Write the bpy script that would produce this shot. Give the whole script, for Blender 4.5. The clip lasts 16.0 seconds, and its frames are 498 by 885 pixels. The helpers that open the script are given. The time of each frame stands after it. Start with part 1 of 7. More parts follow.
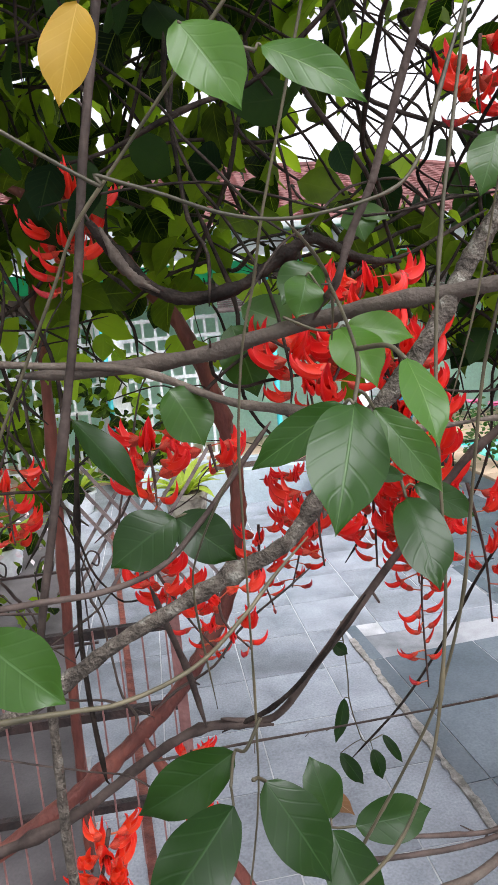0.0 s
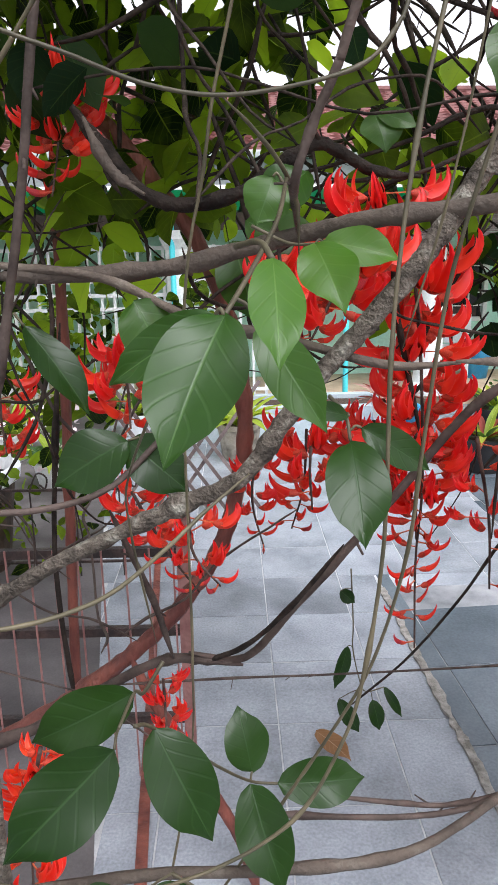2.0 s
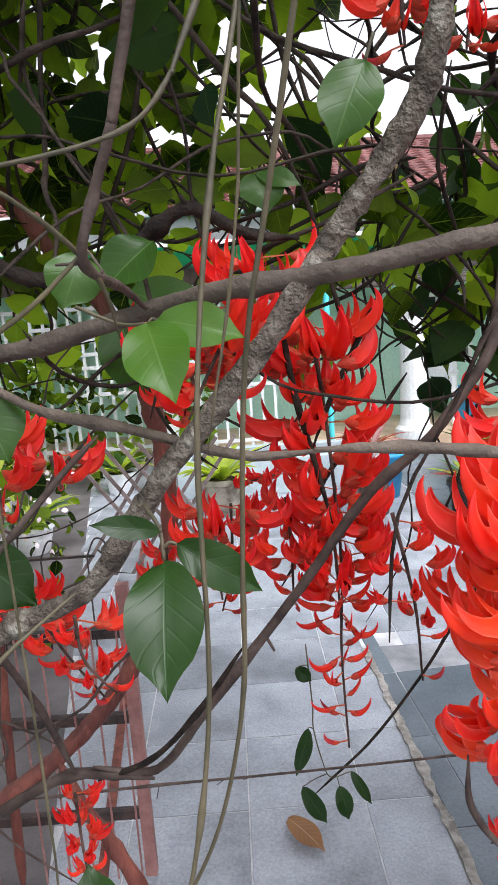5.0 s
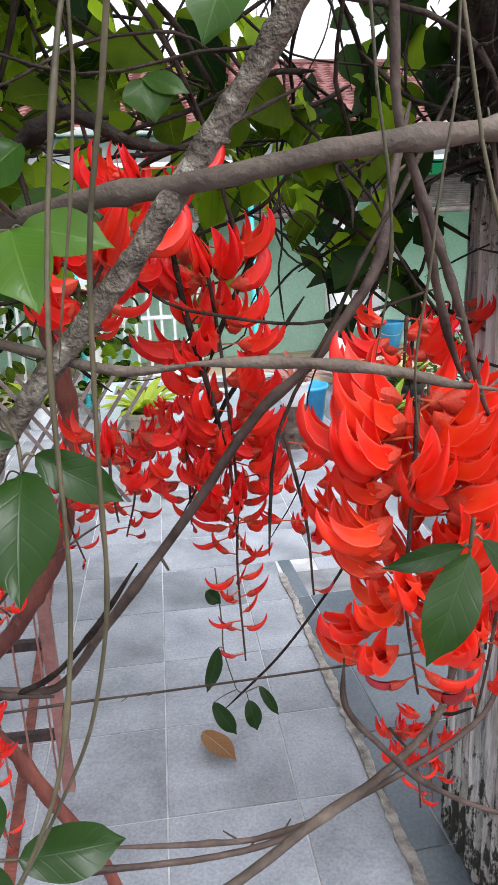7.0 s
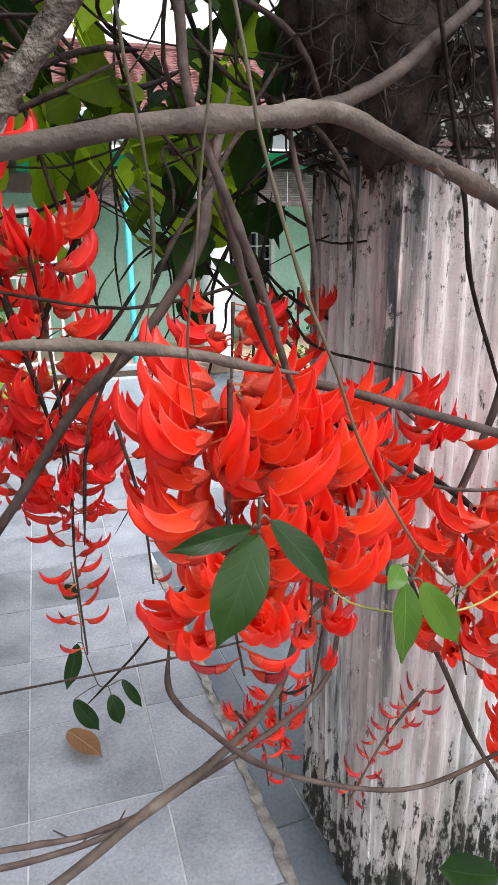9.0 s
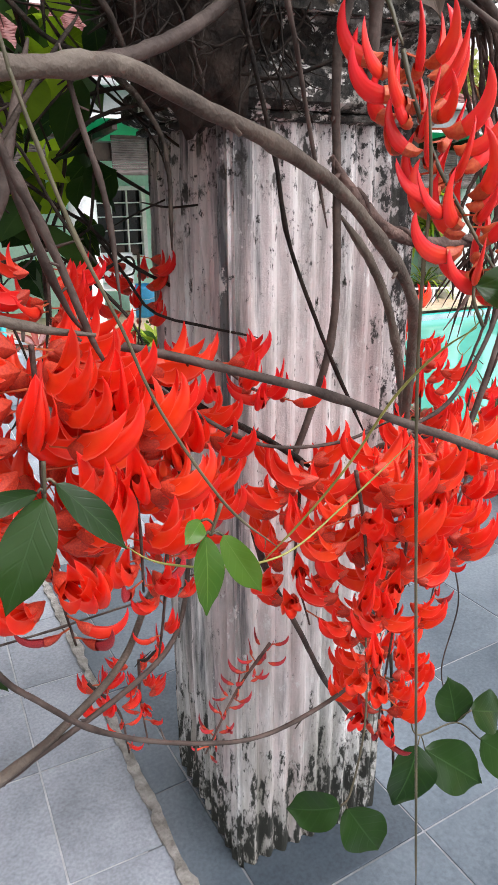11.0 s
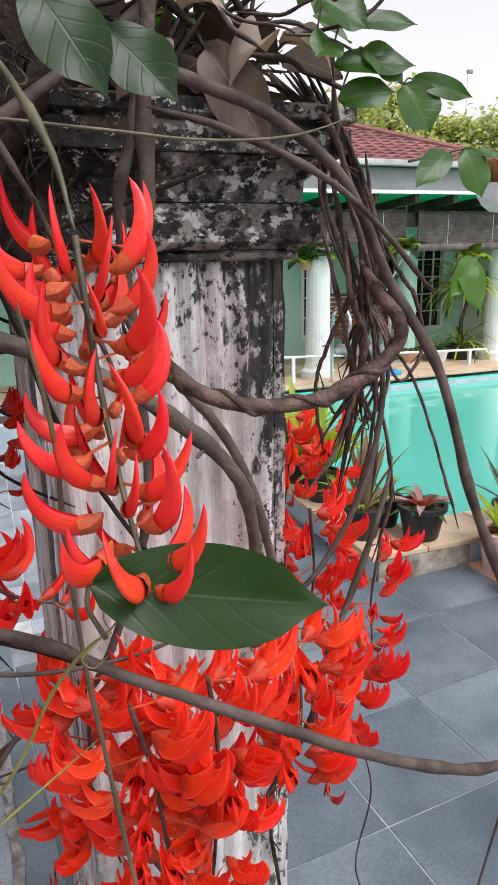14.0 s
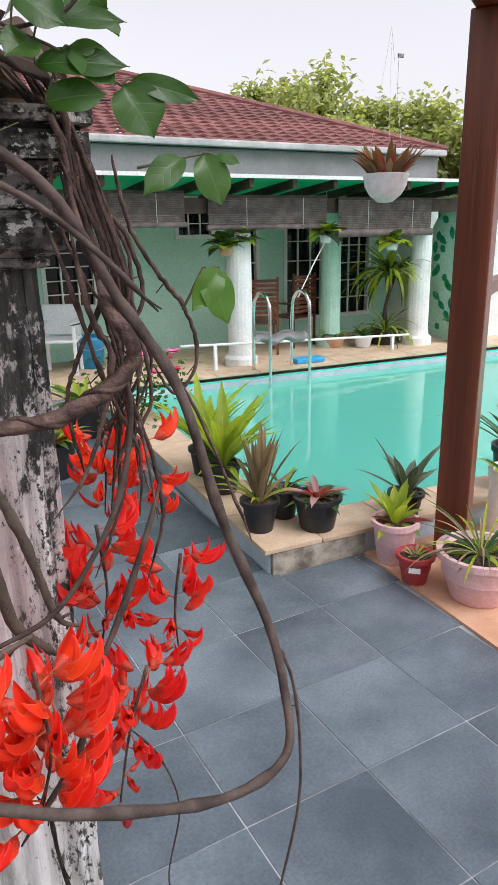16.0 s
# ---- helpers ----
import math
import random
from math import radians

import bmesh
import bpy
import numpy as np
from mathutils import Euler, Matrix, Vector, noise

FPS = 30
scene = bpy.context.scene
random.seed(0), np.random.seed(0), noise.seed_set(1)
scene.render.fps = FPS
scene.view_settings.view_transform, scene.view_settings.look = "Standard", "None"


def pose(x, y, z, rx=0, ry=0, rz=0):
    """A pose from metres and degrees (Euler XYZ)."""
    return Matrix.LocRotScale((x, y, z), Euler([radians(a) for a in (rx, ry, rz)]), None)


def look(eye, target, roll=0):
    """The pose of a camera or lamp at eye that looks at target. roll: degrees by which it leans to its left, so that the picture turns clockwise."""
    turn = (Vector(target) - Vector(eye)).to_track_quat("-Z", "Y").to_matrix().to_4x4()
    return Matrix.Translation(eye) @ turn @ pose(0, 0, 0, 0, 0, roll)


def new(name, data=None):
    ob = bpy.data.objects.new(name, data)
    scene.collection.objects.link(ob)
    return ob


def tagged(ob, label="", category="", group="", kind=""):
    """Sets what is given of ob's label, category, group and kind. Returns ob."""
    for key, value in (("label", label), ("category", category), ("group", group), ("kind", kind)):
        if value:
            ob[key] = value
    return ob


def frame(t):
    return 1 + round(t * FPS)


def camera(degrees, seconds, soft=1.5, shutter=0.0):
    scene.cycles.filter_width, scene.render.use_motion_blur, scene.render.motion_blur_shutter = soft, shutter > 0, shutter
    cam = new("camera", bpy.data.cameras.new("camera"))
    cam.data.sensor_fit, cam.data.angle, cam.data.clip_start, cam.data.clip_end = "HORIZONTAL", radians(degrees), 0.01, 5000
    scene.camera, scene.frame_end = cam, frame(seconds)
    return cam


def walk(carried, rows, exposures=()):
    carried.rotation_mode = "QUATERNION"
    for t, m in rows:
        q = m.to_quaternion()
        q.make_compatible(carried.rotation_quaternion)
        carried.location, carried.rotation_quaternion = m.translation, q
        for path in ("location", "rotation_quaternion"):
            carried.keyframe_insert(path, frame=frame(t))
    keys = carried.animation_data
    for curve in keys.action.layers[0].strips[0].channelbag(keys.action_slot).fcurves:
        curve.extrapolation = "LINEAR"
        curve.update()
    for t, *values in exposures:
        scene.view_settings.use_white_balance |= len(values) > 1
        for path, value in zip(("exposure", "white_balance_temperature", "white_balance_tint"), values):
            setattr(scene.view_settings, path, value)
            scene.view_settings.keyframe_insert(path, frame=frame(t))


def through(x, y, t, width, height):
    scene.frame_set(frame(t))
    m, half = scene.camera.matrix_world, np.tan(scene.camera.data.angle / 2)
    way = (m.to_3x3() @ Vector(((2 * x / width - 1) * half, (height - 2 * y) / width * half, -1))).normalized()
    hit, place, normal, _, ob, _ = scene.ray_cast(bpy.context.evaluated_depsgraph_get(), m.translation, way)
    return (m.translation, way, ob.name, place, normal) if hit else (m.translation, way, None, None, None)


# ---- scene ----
cam = camera(40.0, 16.0)
PATH = [
    (0, (0.233, 0.037, 1.718), (0.464, 1.993, 1.372), -5.1),
    (0.5, (0.232, 0.043, 1.706), (0.438, 1.978, 1.244), -3.3),
    (1, (0.248, 0.047, 1.687), (0.436, 1.969, 1.166), -2.9),
    (1.5, (0.3, 0.066, 1.676), (0.43, 1.99, 1.146), -2.0),
    (2, (0.39, 0.109, 1.682), (0.398, 2.041, 1.165), -1.1),
    (2.5, (0.475, 0.124, 1.688), (0.28, 2.043, 1.159), -2.0),
    (3, (0.509, 0.164, 1.692), (0.343, 2.082, 1.151), -2.6),
    (3.2, (0.511, 0.19, 1.684), (0.387, 2.108, 1.128), -2.9),
    (5.3, (0.587, 0.241, 1.708), (0.606, 2.206, 1.334), -3.8),
    (5.5, (0.598, 0.256, 1.708), (0.632, 2.211, 1.286), -3.8),
    (6, (0.606, 0.237, 1.692), (0.704, 2.172, 1.197), -4.0),
    (6.5, (0.614, 0.225, 1.689), (0.755, 2.149, 1.16), -3.2),
    (7, (0.627, 0.217, 1.683), (0.819, 2.122, 1.106), -2.6),
    (7.5, (0.642, 0.218, 1.68), (0.894, 2.107, 1.075), -2.2),
    (8, (0.678, 0.213, 1.671), (1.056, 2.08, 1.062), -0.6),
    (8.2, (0.691, 0.213, 1.672), (1.094, 2.078, 1.072), -0.7),
    (10.3, (0.739, 0.187, 1.661), (1.448, 1.932, 0.99), -0.0),
    (10.5, (0.75, 0.184, 1.656), (1.487, 1.912, 0.971), -0.1),
    (11, (0.8, 0.171, 1.657), (1.598, 1.872, 0.971), -0.5),
    (11.5, (0.91, 0.158, 1.656), (1.727, 1.864, 1.004), -0.2),
    (12, (1.023, 0.163, 1.678), (1.844, 1.882, 1.069), 0.9),
    (12.5, (1.109, 0.18, 1.705), (1.917, 1.903, 1.089), 0.8),
    (13, (1.157, 0.249, 1.714), (2.044, 1.942, 1.125), -0.5),
    (13.5, (1.218, 0.268, 1.745), (2.069, 1.982, 1.163), -0.0),
    (14, (1.266, 0.255, 1.799), (1.932, 2.058, 1.246), -1.2),
    (14.5, (1.304, 0.218, 1.83), (1.935, 2.041, 1.302), -1.8),
    (15, (1.378, 0.182, 1.832), (2.045, 1.983, 1.275), -1.7),
    (15.5, (1.466, 0.15, 1.843), (2.214, 1.92, 1.288), -1.0),
    (16, (1.582, 0.191, 1.833), (2.378, 1.924, 1.232), -1.0),
]
walk(cam, [(t, look(eye, target, roll)) for t, eye, target, roll in PATH], ((0.0, 1.02, 6200, 16), (3.0, 1.03, 6200, 16), (5.5, 1.06, 6200, 16), (10.5, 1.12, 6350, 16), (11.2, 1.02, 6350, 16), (12.0, 0.86, 6350, 16), (14.0, 0.74, 6300, 16), (15.4, 0.68, 6300, 16), (16.0, 0.58, 6300, 16)))
# ---------- world, sun, exposure ----------
world = bpy.data.worlds.new("overcast_sky")
scene.world = world
world.use_nodes = True
wn, wl = world.node_tree.nodes, world.node_tree.links
sky = wn.new("ShaderNodeTexSky")
sky.sky_type, sky.sun_disc = "NISHITA", False
sky.sun_elevation, sky.sun_rotation = radians(58), radians(150)
sky.air_density, sky.dust_density, sky.ozone_density = 1.0, 3.0, 1.0
haze = wn.new("ShaderNodeHueSaturation")
haze.inputs["Saturation"].default_value = 0.04
wl.new(sky.outputs["Color"], haze.inputs["Color"])
wl.new(haze.outputs["Color"], wn["Background"].inputs["Color"])
wn["Background"].inputs["Strength"].default_value = 0.15
sun = new("sun", bpy.data.lights.new("sun", "SUN"))
sun.data.energy, sun.data.angle, sun.data.color = 1.0, radians(30), (1.0, 0.98, 0.96)
sun.matrix_world = look((0, 0, 10), (-1.6, 3.0, 4.6))

# ---------- materials ----------


def nodes_of(m):
    m.use_nodes = True
    return m.node_tree.nodes, m.node_tree.links, m.node_tree.nodes["Principled BSDF"]


def ramp(n, stops):
    r = n.new("ShaderNodeValToRGB")
    e = r.color_ramp.elements
    while len(e) < len(stops):
        e.new(0.5)
    for el, (p, c) in zip(e, stops):
        el.position, el.color = p, (*c, 1)
    return r


def stuff_mat(name, a, b, scale=8.0, rough=0.6, bump=0.2, fine=60.0, metal=0.0, stretch=(1, 1, 1), rand=0.0, third=None, spec=0.5, lo=0.35, hi=0.65, dist=0.02, grain=0.22):
    """Two colours mixed by coarse noise, fine grain in brightness, relief from both; rand varies it from object to object."""
    m = bpy.data.materials.new(name)
    n, l, p = nodes_of(m)
    tc, mp = n.new("ShaderNodeTexCoord"), n.new("ShaderNodeMapping")
    mp.inputs["Scale"].default_value = stretch
    l.new(tc.outputs["Object"], mp.inputs["Vector"])
    info = n.new("ShaderNodeObjectInfo")
    add = n.new("ShaderNodeVectorMath")
    add.operation = "ADD"
    mul = n.new("ShaderNodeVectorMath")
    mul.operation = "SCALE"
    mul.inputs["Scale"].default_value = 37.0
    cx = n.new("ShaderNodeCombineXYZ")
    for k in range(3):
        l.new(info.outputs["Random"], cx.inputs[k])
    l.new(cx.outputs[0], mul.inputs[0])
    l.new(mp.outputs[0], add.inputs[0])
    l.new(mul.outputs[0], add.inputs[1])
    big, small = n.new("ShaderNodeTexNoise"), n.new("ShaderNodeTexNoise")
    big.inputs["Scale"].default_value, small.inputs["Scale"].default_value = scale, fine
    big.inputs["Detail"].default_value, small.inputs["Detail"].default_value = 5, 3
    for t in (big, small):
        l.new(add.outputs[0], t.inputs["Vector"])
    stops = [(lo, a), (hi, b)] if third is None else [(lo, a), ((lo + hi) / 2, b), (hi, third)]
    r = ramp(n, stops)
    l.new(big.outputs["Fac"], r.inputs[0])
    hs = n.new("ShaderNodeHueSaturation")
    mr = n.new("ShaderNodeMapRange")
    mr.inputs["To Min"].default_value, mr.inputs["To Max"].default_value = 1 - grain, 1 + grain
    l.new(small.outputs["Fac"], mr.inputs[0])
    val = n.new("ShaderNodeMath")
    val.operation = "MULTIPLY"
    ob = n.new("ShaderNodeMapRange")
    ob.inputs["To Min"].default_value, ob.inputs["To Max"].default_value = 1 - rand, 1 + rand
    l.new(info.outputs["Random"], ob.inputs[0])
    l.new(mr.outputs[0], val.inputs[0])
    l.new(ob.outputs[0], val.inputs[1])
    l.new(val.outputs[0], hs.inputs["Value"])
    l.new(r.outputs[0], hs.inputs["Color"])
    l.new(hs.outputs[0], p.inputs["Base Color"])
    p.inputs["Roughness"].default_value, p.inputs["Metallic"].default_value = rough, metal
    p.inputs["Specular IOR Level"].default_value = spec
    if bump:
        sm = n.new("ShaderNodeMath")
        sm.operation = "ADD"
        l.new(big.outputs["Fac"], sm.inputs[0])
        l.new(small.outputs["Fac"], sm.inputs[1])
        bp = n.new("ShaderNodeBump")
        bp.inputs["Strength"].default_value, bp.inputs["Distance"].default_value = bump, dist
        l.new(sm.outputs[0], bp.inputs["Height"])
        l.new(bp.outputs[0], p.inputs["Normal"])
    return m


def leaf_mat(name, dark, light, through=0.35, rough=0.38, vein=(0.16, 0.26, 0.07), veins=8.0, spec=0.28, shade=0.1):
    """A leaf blade: x runs along the midrib (0 to 1 in UV), side veins slant off it; light shines through."""
    m = bpy.data.materials.new(name)
    n, l, p = nodes_of(m)
    uv = n.new("ShaderNodeUVMap")
    sep = n.new("ShaderNodeSeparateXYZ")
    l.new(uv.outputs[0], sep.inputs[0])
    dist = n.new("ShaderNodeMath")
    dist.operation = "SUBTRACT"
    dist.inputs[1].default_value = 0.5
    l.new(sep.outputs["Y"], dist.inputs[0])
    ab = n.new("ShaderNodeMath")
    ab.operation = "ABSOLUTE"
    l.new(dist.outputs[0], ab.inputs[0])
    slant = n.new("ShaderNodeMath")
    slant.operation = "MULTIPLY_ADD"
    slant.inputs[1].default_value = -0.55
    l.new(ab.outputs[0], slant.inputs[0])
    l.new(sep.outputs["X"], slant.inputs[2])
    wave = n.new("ShaderNodeMath")
    wave.operation = "MULTIPLY"
    wave.inputs[1].default_value = veins
    l.new(slant.outputs[0], wave.inputs[0])
    fr = n.new("ShaderNodeMath")
    fr.operation = "PINGPONG"
    fr.inputs[1].default_value = 0.5
    l.new(wave.outputs[0], fr.inputs[0])
    vr = n.new("ShaderNodeMapRange")
    vr.inputs["From Min"].default_value, vr.inputs["From Max"].default_value = 0.03, 0.11
    l.new(fr.outputs[0], vr.inputs[0])
    mr = n.new("ShaderNodeMapRange")
    mr.inputs["From Min"].default_value, mr.inputs["From Max"].default_value = 0.008, 0.022
    l.new(ab.outputs[0], mr.inputs[0])
    mn = n.new("ShaderNodeMath")
    mn.operation = "MULTIPLY"
    soft = n.new("ShaderNodeMapRange")
    soft.inputs["To Min"].default_value = 0.82
    l.new(vr.outputs[0], soft.inputs[0])
    l.new(soft.outputs[0], mn.inputs[0])
    l.new(mr.outputs[0], mn.inputs[1])
    info = n.new("ShaderNodeObjectInfo")
    geo = n.new("ShaderNodeNewGeometry")
    both = n.new("ShaderNodeMath")
    both.operation = "ADD"
    l.new(info.outputs["Random"], both.inputs[0])
    l.new(geo.outputs["Random Per Island"], both.inputs[1])
    half = n.new("ShaderNodeMath")
    half.operation = "FRACT"
    l.new(both.outputs[0], half.inputs[0])
    tc = n.new("ShaderNodeTexCoord")
    nz = n.new("ShaderNodeTexNoise")
    nz.inputs["Scale"].default_value, nz.inputs["Detail"].default_value = 14, 4
    l.new(tc.outputs["Object"], nz.inputs["Vector"])
    mixf = n.new("ShaderNodeMath")
    mixf.operation = "MULTIPLY_ADD"
    mixf.inputs[1].default_value = 0.55
    l.new(half.outputs[0], mixf.inputs[0])
    sc = n.new("ShaderNodeMath")
    sc.operation = "MULTIPLY"
    sc.inputs[1].default_value = 0.5
    l.new(nz.outputs["Fac"], sc.inputs[0])
    l.new(sc.outputs[0], mixf.inputs[2])
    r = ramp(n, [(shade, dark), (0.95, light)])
    l.new(mixf.outputs[0], r.inputs[0])
    mx = n.new("ShaderNodeMix")
    mx.data_type = "RGBA"
    mx.inputs["A"].default_value = (*vein, 1)
    l.new(mn.outputs[0], mx.inputs["Factor"])
    l.new(r.outputs[0], mx.inputs["B"])
    l.new(mx.outputs["Result"], p.inputs["Base Color"])
    p.inputs["Roughness"].default_value = rough
    p.inputs["Specular IOR Level"].default_value = spec
    wavy = n.new("ShaderNodeMath")
    wavy.operation = "MULTIPLY_ADD"
    wavy.inputs[1].default_value = 1.6
    l.new(nz.outputs["Fac"], wavy.inputs[0])
    l.new(mn.outputs[0], wavy.inputs[2])
    bp = n.new("ShaderNodeBump")
    bp.inputs["Strength"].default_value, bp.inputs["Distance"].default_value = 0.17, 0.005
    l.new(wavy.outputs[0], bp.inputs["Height"])
    l.new(bp.outputs[0], p.inputs["Normal"])
    tr = n.new("ShaderNodeBsdfTranslucent")
    bright = n.new("ShaderNodeMix")
    bright.data_type, bright.blend_type = "RGBA", "MULTIPLY"
    bright.inputs["Factor"].default_value = 1.0
    bright.inputs["B"].default_value = (2.6, 2.6, 1.2, 1)
    l.new(mx.outputs["Result"], bright.inputs["A"])
    l.new(bright.outputs["Result"], tr.inputs["Color"])
    ms = n.new("ShaderNodeMixShader")
    ms.inputs[0].default_value = through
    l.new(p.outputs[0], ms.inputs[1])
    l.new(tr.outputs[0], ms.inputs[2])
    l.new(ms.outputs[0], n["Material Output"].inputs["Surface"])
    return m


def petal_mat(name, body, warm, edge, tip, rough=0.38, through=0.28):
    """A waxy petal: u runs from its foot to its tip and v across it; paler along both edges, deeper towards the tip, faint lengthwise veins."""
    m = bpy.data.materials.new(name)
    n, l, p = nodes_of(m)

    def rng(x, a, b, lo=0.0, hi=1.0):
        q = n.new("ShaderNodeMapRange")
        for k, v in zip(("From Min", "From Max", "To Min", "To Max"), (a, b, lo, hi)):
            q.inputs[k].default_value = v
        l.new(x, q.inputs[0])
        return q.outputs[0]

    def math2(op, x, y):
        q = n.new("ShaderNodeMath")
        q.operation = op
        for k, v in enumerate((x, y)):
            if isinstance(v, float):
                q.inputs[k].default_value = v
            else:
                l.new(v, q.inputs[k])
        return q.outputs[0]

    def mix(fac, a, b):
        q = n.new("ShaderNodeMix")
        q.data_type = "RGBA"
        l.new(fac, q.inputs["Factor"])
        for k, v in (("A", a), ("B", b)):
            if isinstance(v, tuple):
                q.inputs[k].default_value = (*v, 1)
            else:
                l.new(v, q.inputs[k])
        return q.outputs["Result"]
    uv, sep, tc, info = n.new("ShaderNodeUVMap"), n.new("ShaderNodeSeparateXYZ"), n.new("ShaderNodeTexCoord"), n.new("ShaderNodeObjectInfo")
    l.new(uv.outputs[0], sep.inputs[0])
    nz = n.new("ShaderNodeTexNoise")
    nz.inputs["Scale"].default_value, nz.inputs["Detail"].default_value = 3.0, 3
    l.new(tc.outputs["Object"], nz.inputs["Vector"])
    patch = math2("ADD", nz.outputs["Fac"], rng(info.outputs["Random"], 0, 1, -0.2, 0.2))
    col = mix(rng(patch, 0.35, 0.7), body, warm)
    col = mix(rng(sep.outputs["X"], 0.45, 1.0, 0.0, 0.8), col, tip)
    rim = math2("ABSOLUTE", math2("SUBTRACT", sep.outputs["Y"], 0.5), 0.0)
    col = mix(rng(rim, 0.4, 0.5, 0.0, 0.62), col, edge)
    l.new(col, p.inputs["Base Color"])
    p.inputs["Roughness"].default_value, p.inputs["Specular IOR Level"].default_value = rough, 0.4
    vein = math2("SINE", math2("MULTIPLY", sep.outputs["Y"], 70.0), 0.0)
    bp = n.new("ShaderNodeBump")
    bp.inputs["Strength"].default_value, bp.inputs["Distance"].default_value = 0.07, 0.005
    l.new(math2("ADD", vein, nz.outputs["Fac"]), bp.inputs["Height"])
    l.new(bp.outputs[0], p.inputs["Normal"])
    tr = n.new("ShaderNodeBsdfTranslucent")
    l.new(col, tr.inputs["Color"])
    ms = n.new("ShaderNodeMixShader")
    ms.inputs[0].default_value = through
    l.new(p.outputs[0], ms.inputs[1])
    l.new(tr.outputs[0], ms.inputs[2])
    l.new(ms.outputs[0], n["Material Output"].inputs["Surface"])
    return m


M = {}
M["slate"] = stuff_mat("slate_tile", (0.06, 0.08, 0.098), (0.172, 0.207, 0.235), 2.0, 0.26, 0.35, 90, rand=0.14, dist=0.004, lo=0.3, hi=0.75, grain=0.34)
M["slate_bed"] = stuff_mat("grey_mortar", (0.12, 0.13, 0.14), (0.36, 0.37, 0.385), 4, 0.85, 0.2, 150)
M["pale_tile"] = stuff_mat("weathered_grey_tile", (0.165, 0.18, 0.2), (0.285, 0.31, 0.345), 3.2, 0.27, 0.3, 110, rand=0.1, dist=0.004, third=(0.39, 0.42, 0.46), lo=0.25, hi=0.75, grain=0.4)
M["grout"] = stuff_mat("pale_grout", (0.34, 0.35, 0.36), (0.54, 0.55, 0.56), 9, 0.85, 0.2, 150)
M["cement"] = stuff_mat("broken_cement", (0.16, 0.15, 0.13), (0.38, 0.36, 0.33), 22, 0.9, 0.7, 120, dist=0.012)
M["earth"] = stuff_mat("ground_earth", (0.1, 0.11, 0.09), (0.2, 0.2, 0.17), 0.6, 0.9, 0.2, 12)
M["bark"] = stuff_mat("grey_brown_bark", (0.038, 0.027, 0.022), (0.1, 0.074, 0.062), 22, 0.72, 0.5, 150, rand=0.22, dist=0.004, spec=0.3, grain=0.2)
M["bark_pale"] = stuff_mat("grey_brown_limb_bark", (0.05, 0.038, 0.029), (0.11, 0.086, 0.066), 16, 0.8, 0.7, 130, third=(0.2, 0.175, 0.14), rand=0.15, dist=0.005, lo=0.3, hi=0.85, grain=0.22)
M["bark_lichen"] = stuff_mat("lichen_covered_bark", (0.045, 0.036, 0.027), (0.12, 0.1, 0.078), 40, 0.88, 1.0, 170, third=(0.3, 0.29, 0.24), rand=0.1, dist=0.01, lo=0.34, hi=0.74, grain=0.35)
M["bark_dark"] = stuff_mat("dark_brown_bark", (0.01, 0.0075, 0.006), (0.042, 0.031, 0.024), 30, 0.78, 0.8, 140, rand=0.3, dist=0.005, spec=0.2)
M["bark_red"] = stuff_mat("red_brown_bark", (0.1, 0.025, 0.018), (0.22, 0.065, 0.042), 18, 0.6, 0.8, 90, rand=0.15, dist=0.008, stretch=(1, 1, 0.4))
M["vine_green"] = stuff_mat("green_vine_stem", (0.05, 0.046, 0.024), (0.115, 0.097, 0.055), 18, 0.55, 0.3, 120, rand=0.25, dist=0.003)
M["claw"] = petal_mat("scarlet_petal", (0.9, 0.03, 0.012), (0.94, 0.078, 0.014), (0.97, 0.24, 0.16), (0.9, 0.022, 0.018), 0.34, 0.38)
M["claw_deep"] = petal_mat("crimson_petal", (0.88, 0.022, 0.017), (0.93, 0.058, 0.02), (0.95, 0.15, 0.11), (0.8, 0.012, 0.03), 0.34, 0.38)
M["claw_pink"] = petal_mat("coral_red_petal", (0.9, 0.085, 0.028), (0.88, 0.035, 0.032), (0.84, 0.04, 0.075), (0.8, 0.018, 0.045), 0.3, 0.2)
M["calyx"] = stuff_mat("rusty_calyx", (0.42, 0.05, 0.02), (0.52, 0.11, 0.03), 20, 0.5, 0.05, 200, rand=0.2, dist=0.002, grain=0.1)
M["calyx_red"] = stuff_mat("dark_red_calyx", (0.4, 0.025, 0.012), (0.58, 0.06, 0.02), 40, 0.6, 0.15, 200, rand=0.2, dist=0.002, grain=0.1)
M["bud"] = stuff_mat("dark_red_bud", (0.32, 0.012, 0.02), (0.55, 0.03, 0.035), 60, 0.5, 0.2, 200, rand=0.25, dist=0.002)
M["bud_brown"] = stuff_mat("brownish_bud", (0.17, 0.075, 0.028), (0.38, 0.14, 0.055), 60, 0.6, 0.2, 200, rand=0.3, dist=0.002)
M["bud_stalk"] = stuff_mat("light_green_bud_stalk", (0.11, 0.15, 0.045), (0.2, 0.24, 0.09), 20, 0.5, 0.1, 150, dist=0.002)
M["tendril"] = stuff_mat("yellow_green_tendril", (0.16, 0.17, 0.035), (0.3, 0.29, 0.07), 20, 0.5, 0.1, 150, dist=0.002)
M["bark_wine"] = stuff_mat("dark_red_brown_bark", (0.04, 0.025, 0.021), (0.125, 0.08, 0.066), 30, 0.75, 0.8, 140, rand=0.3, dist=0.005, spec=0.25)
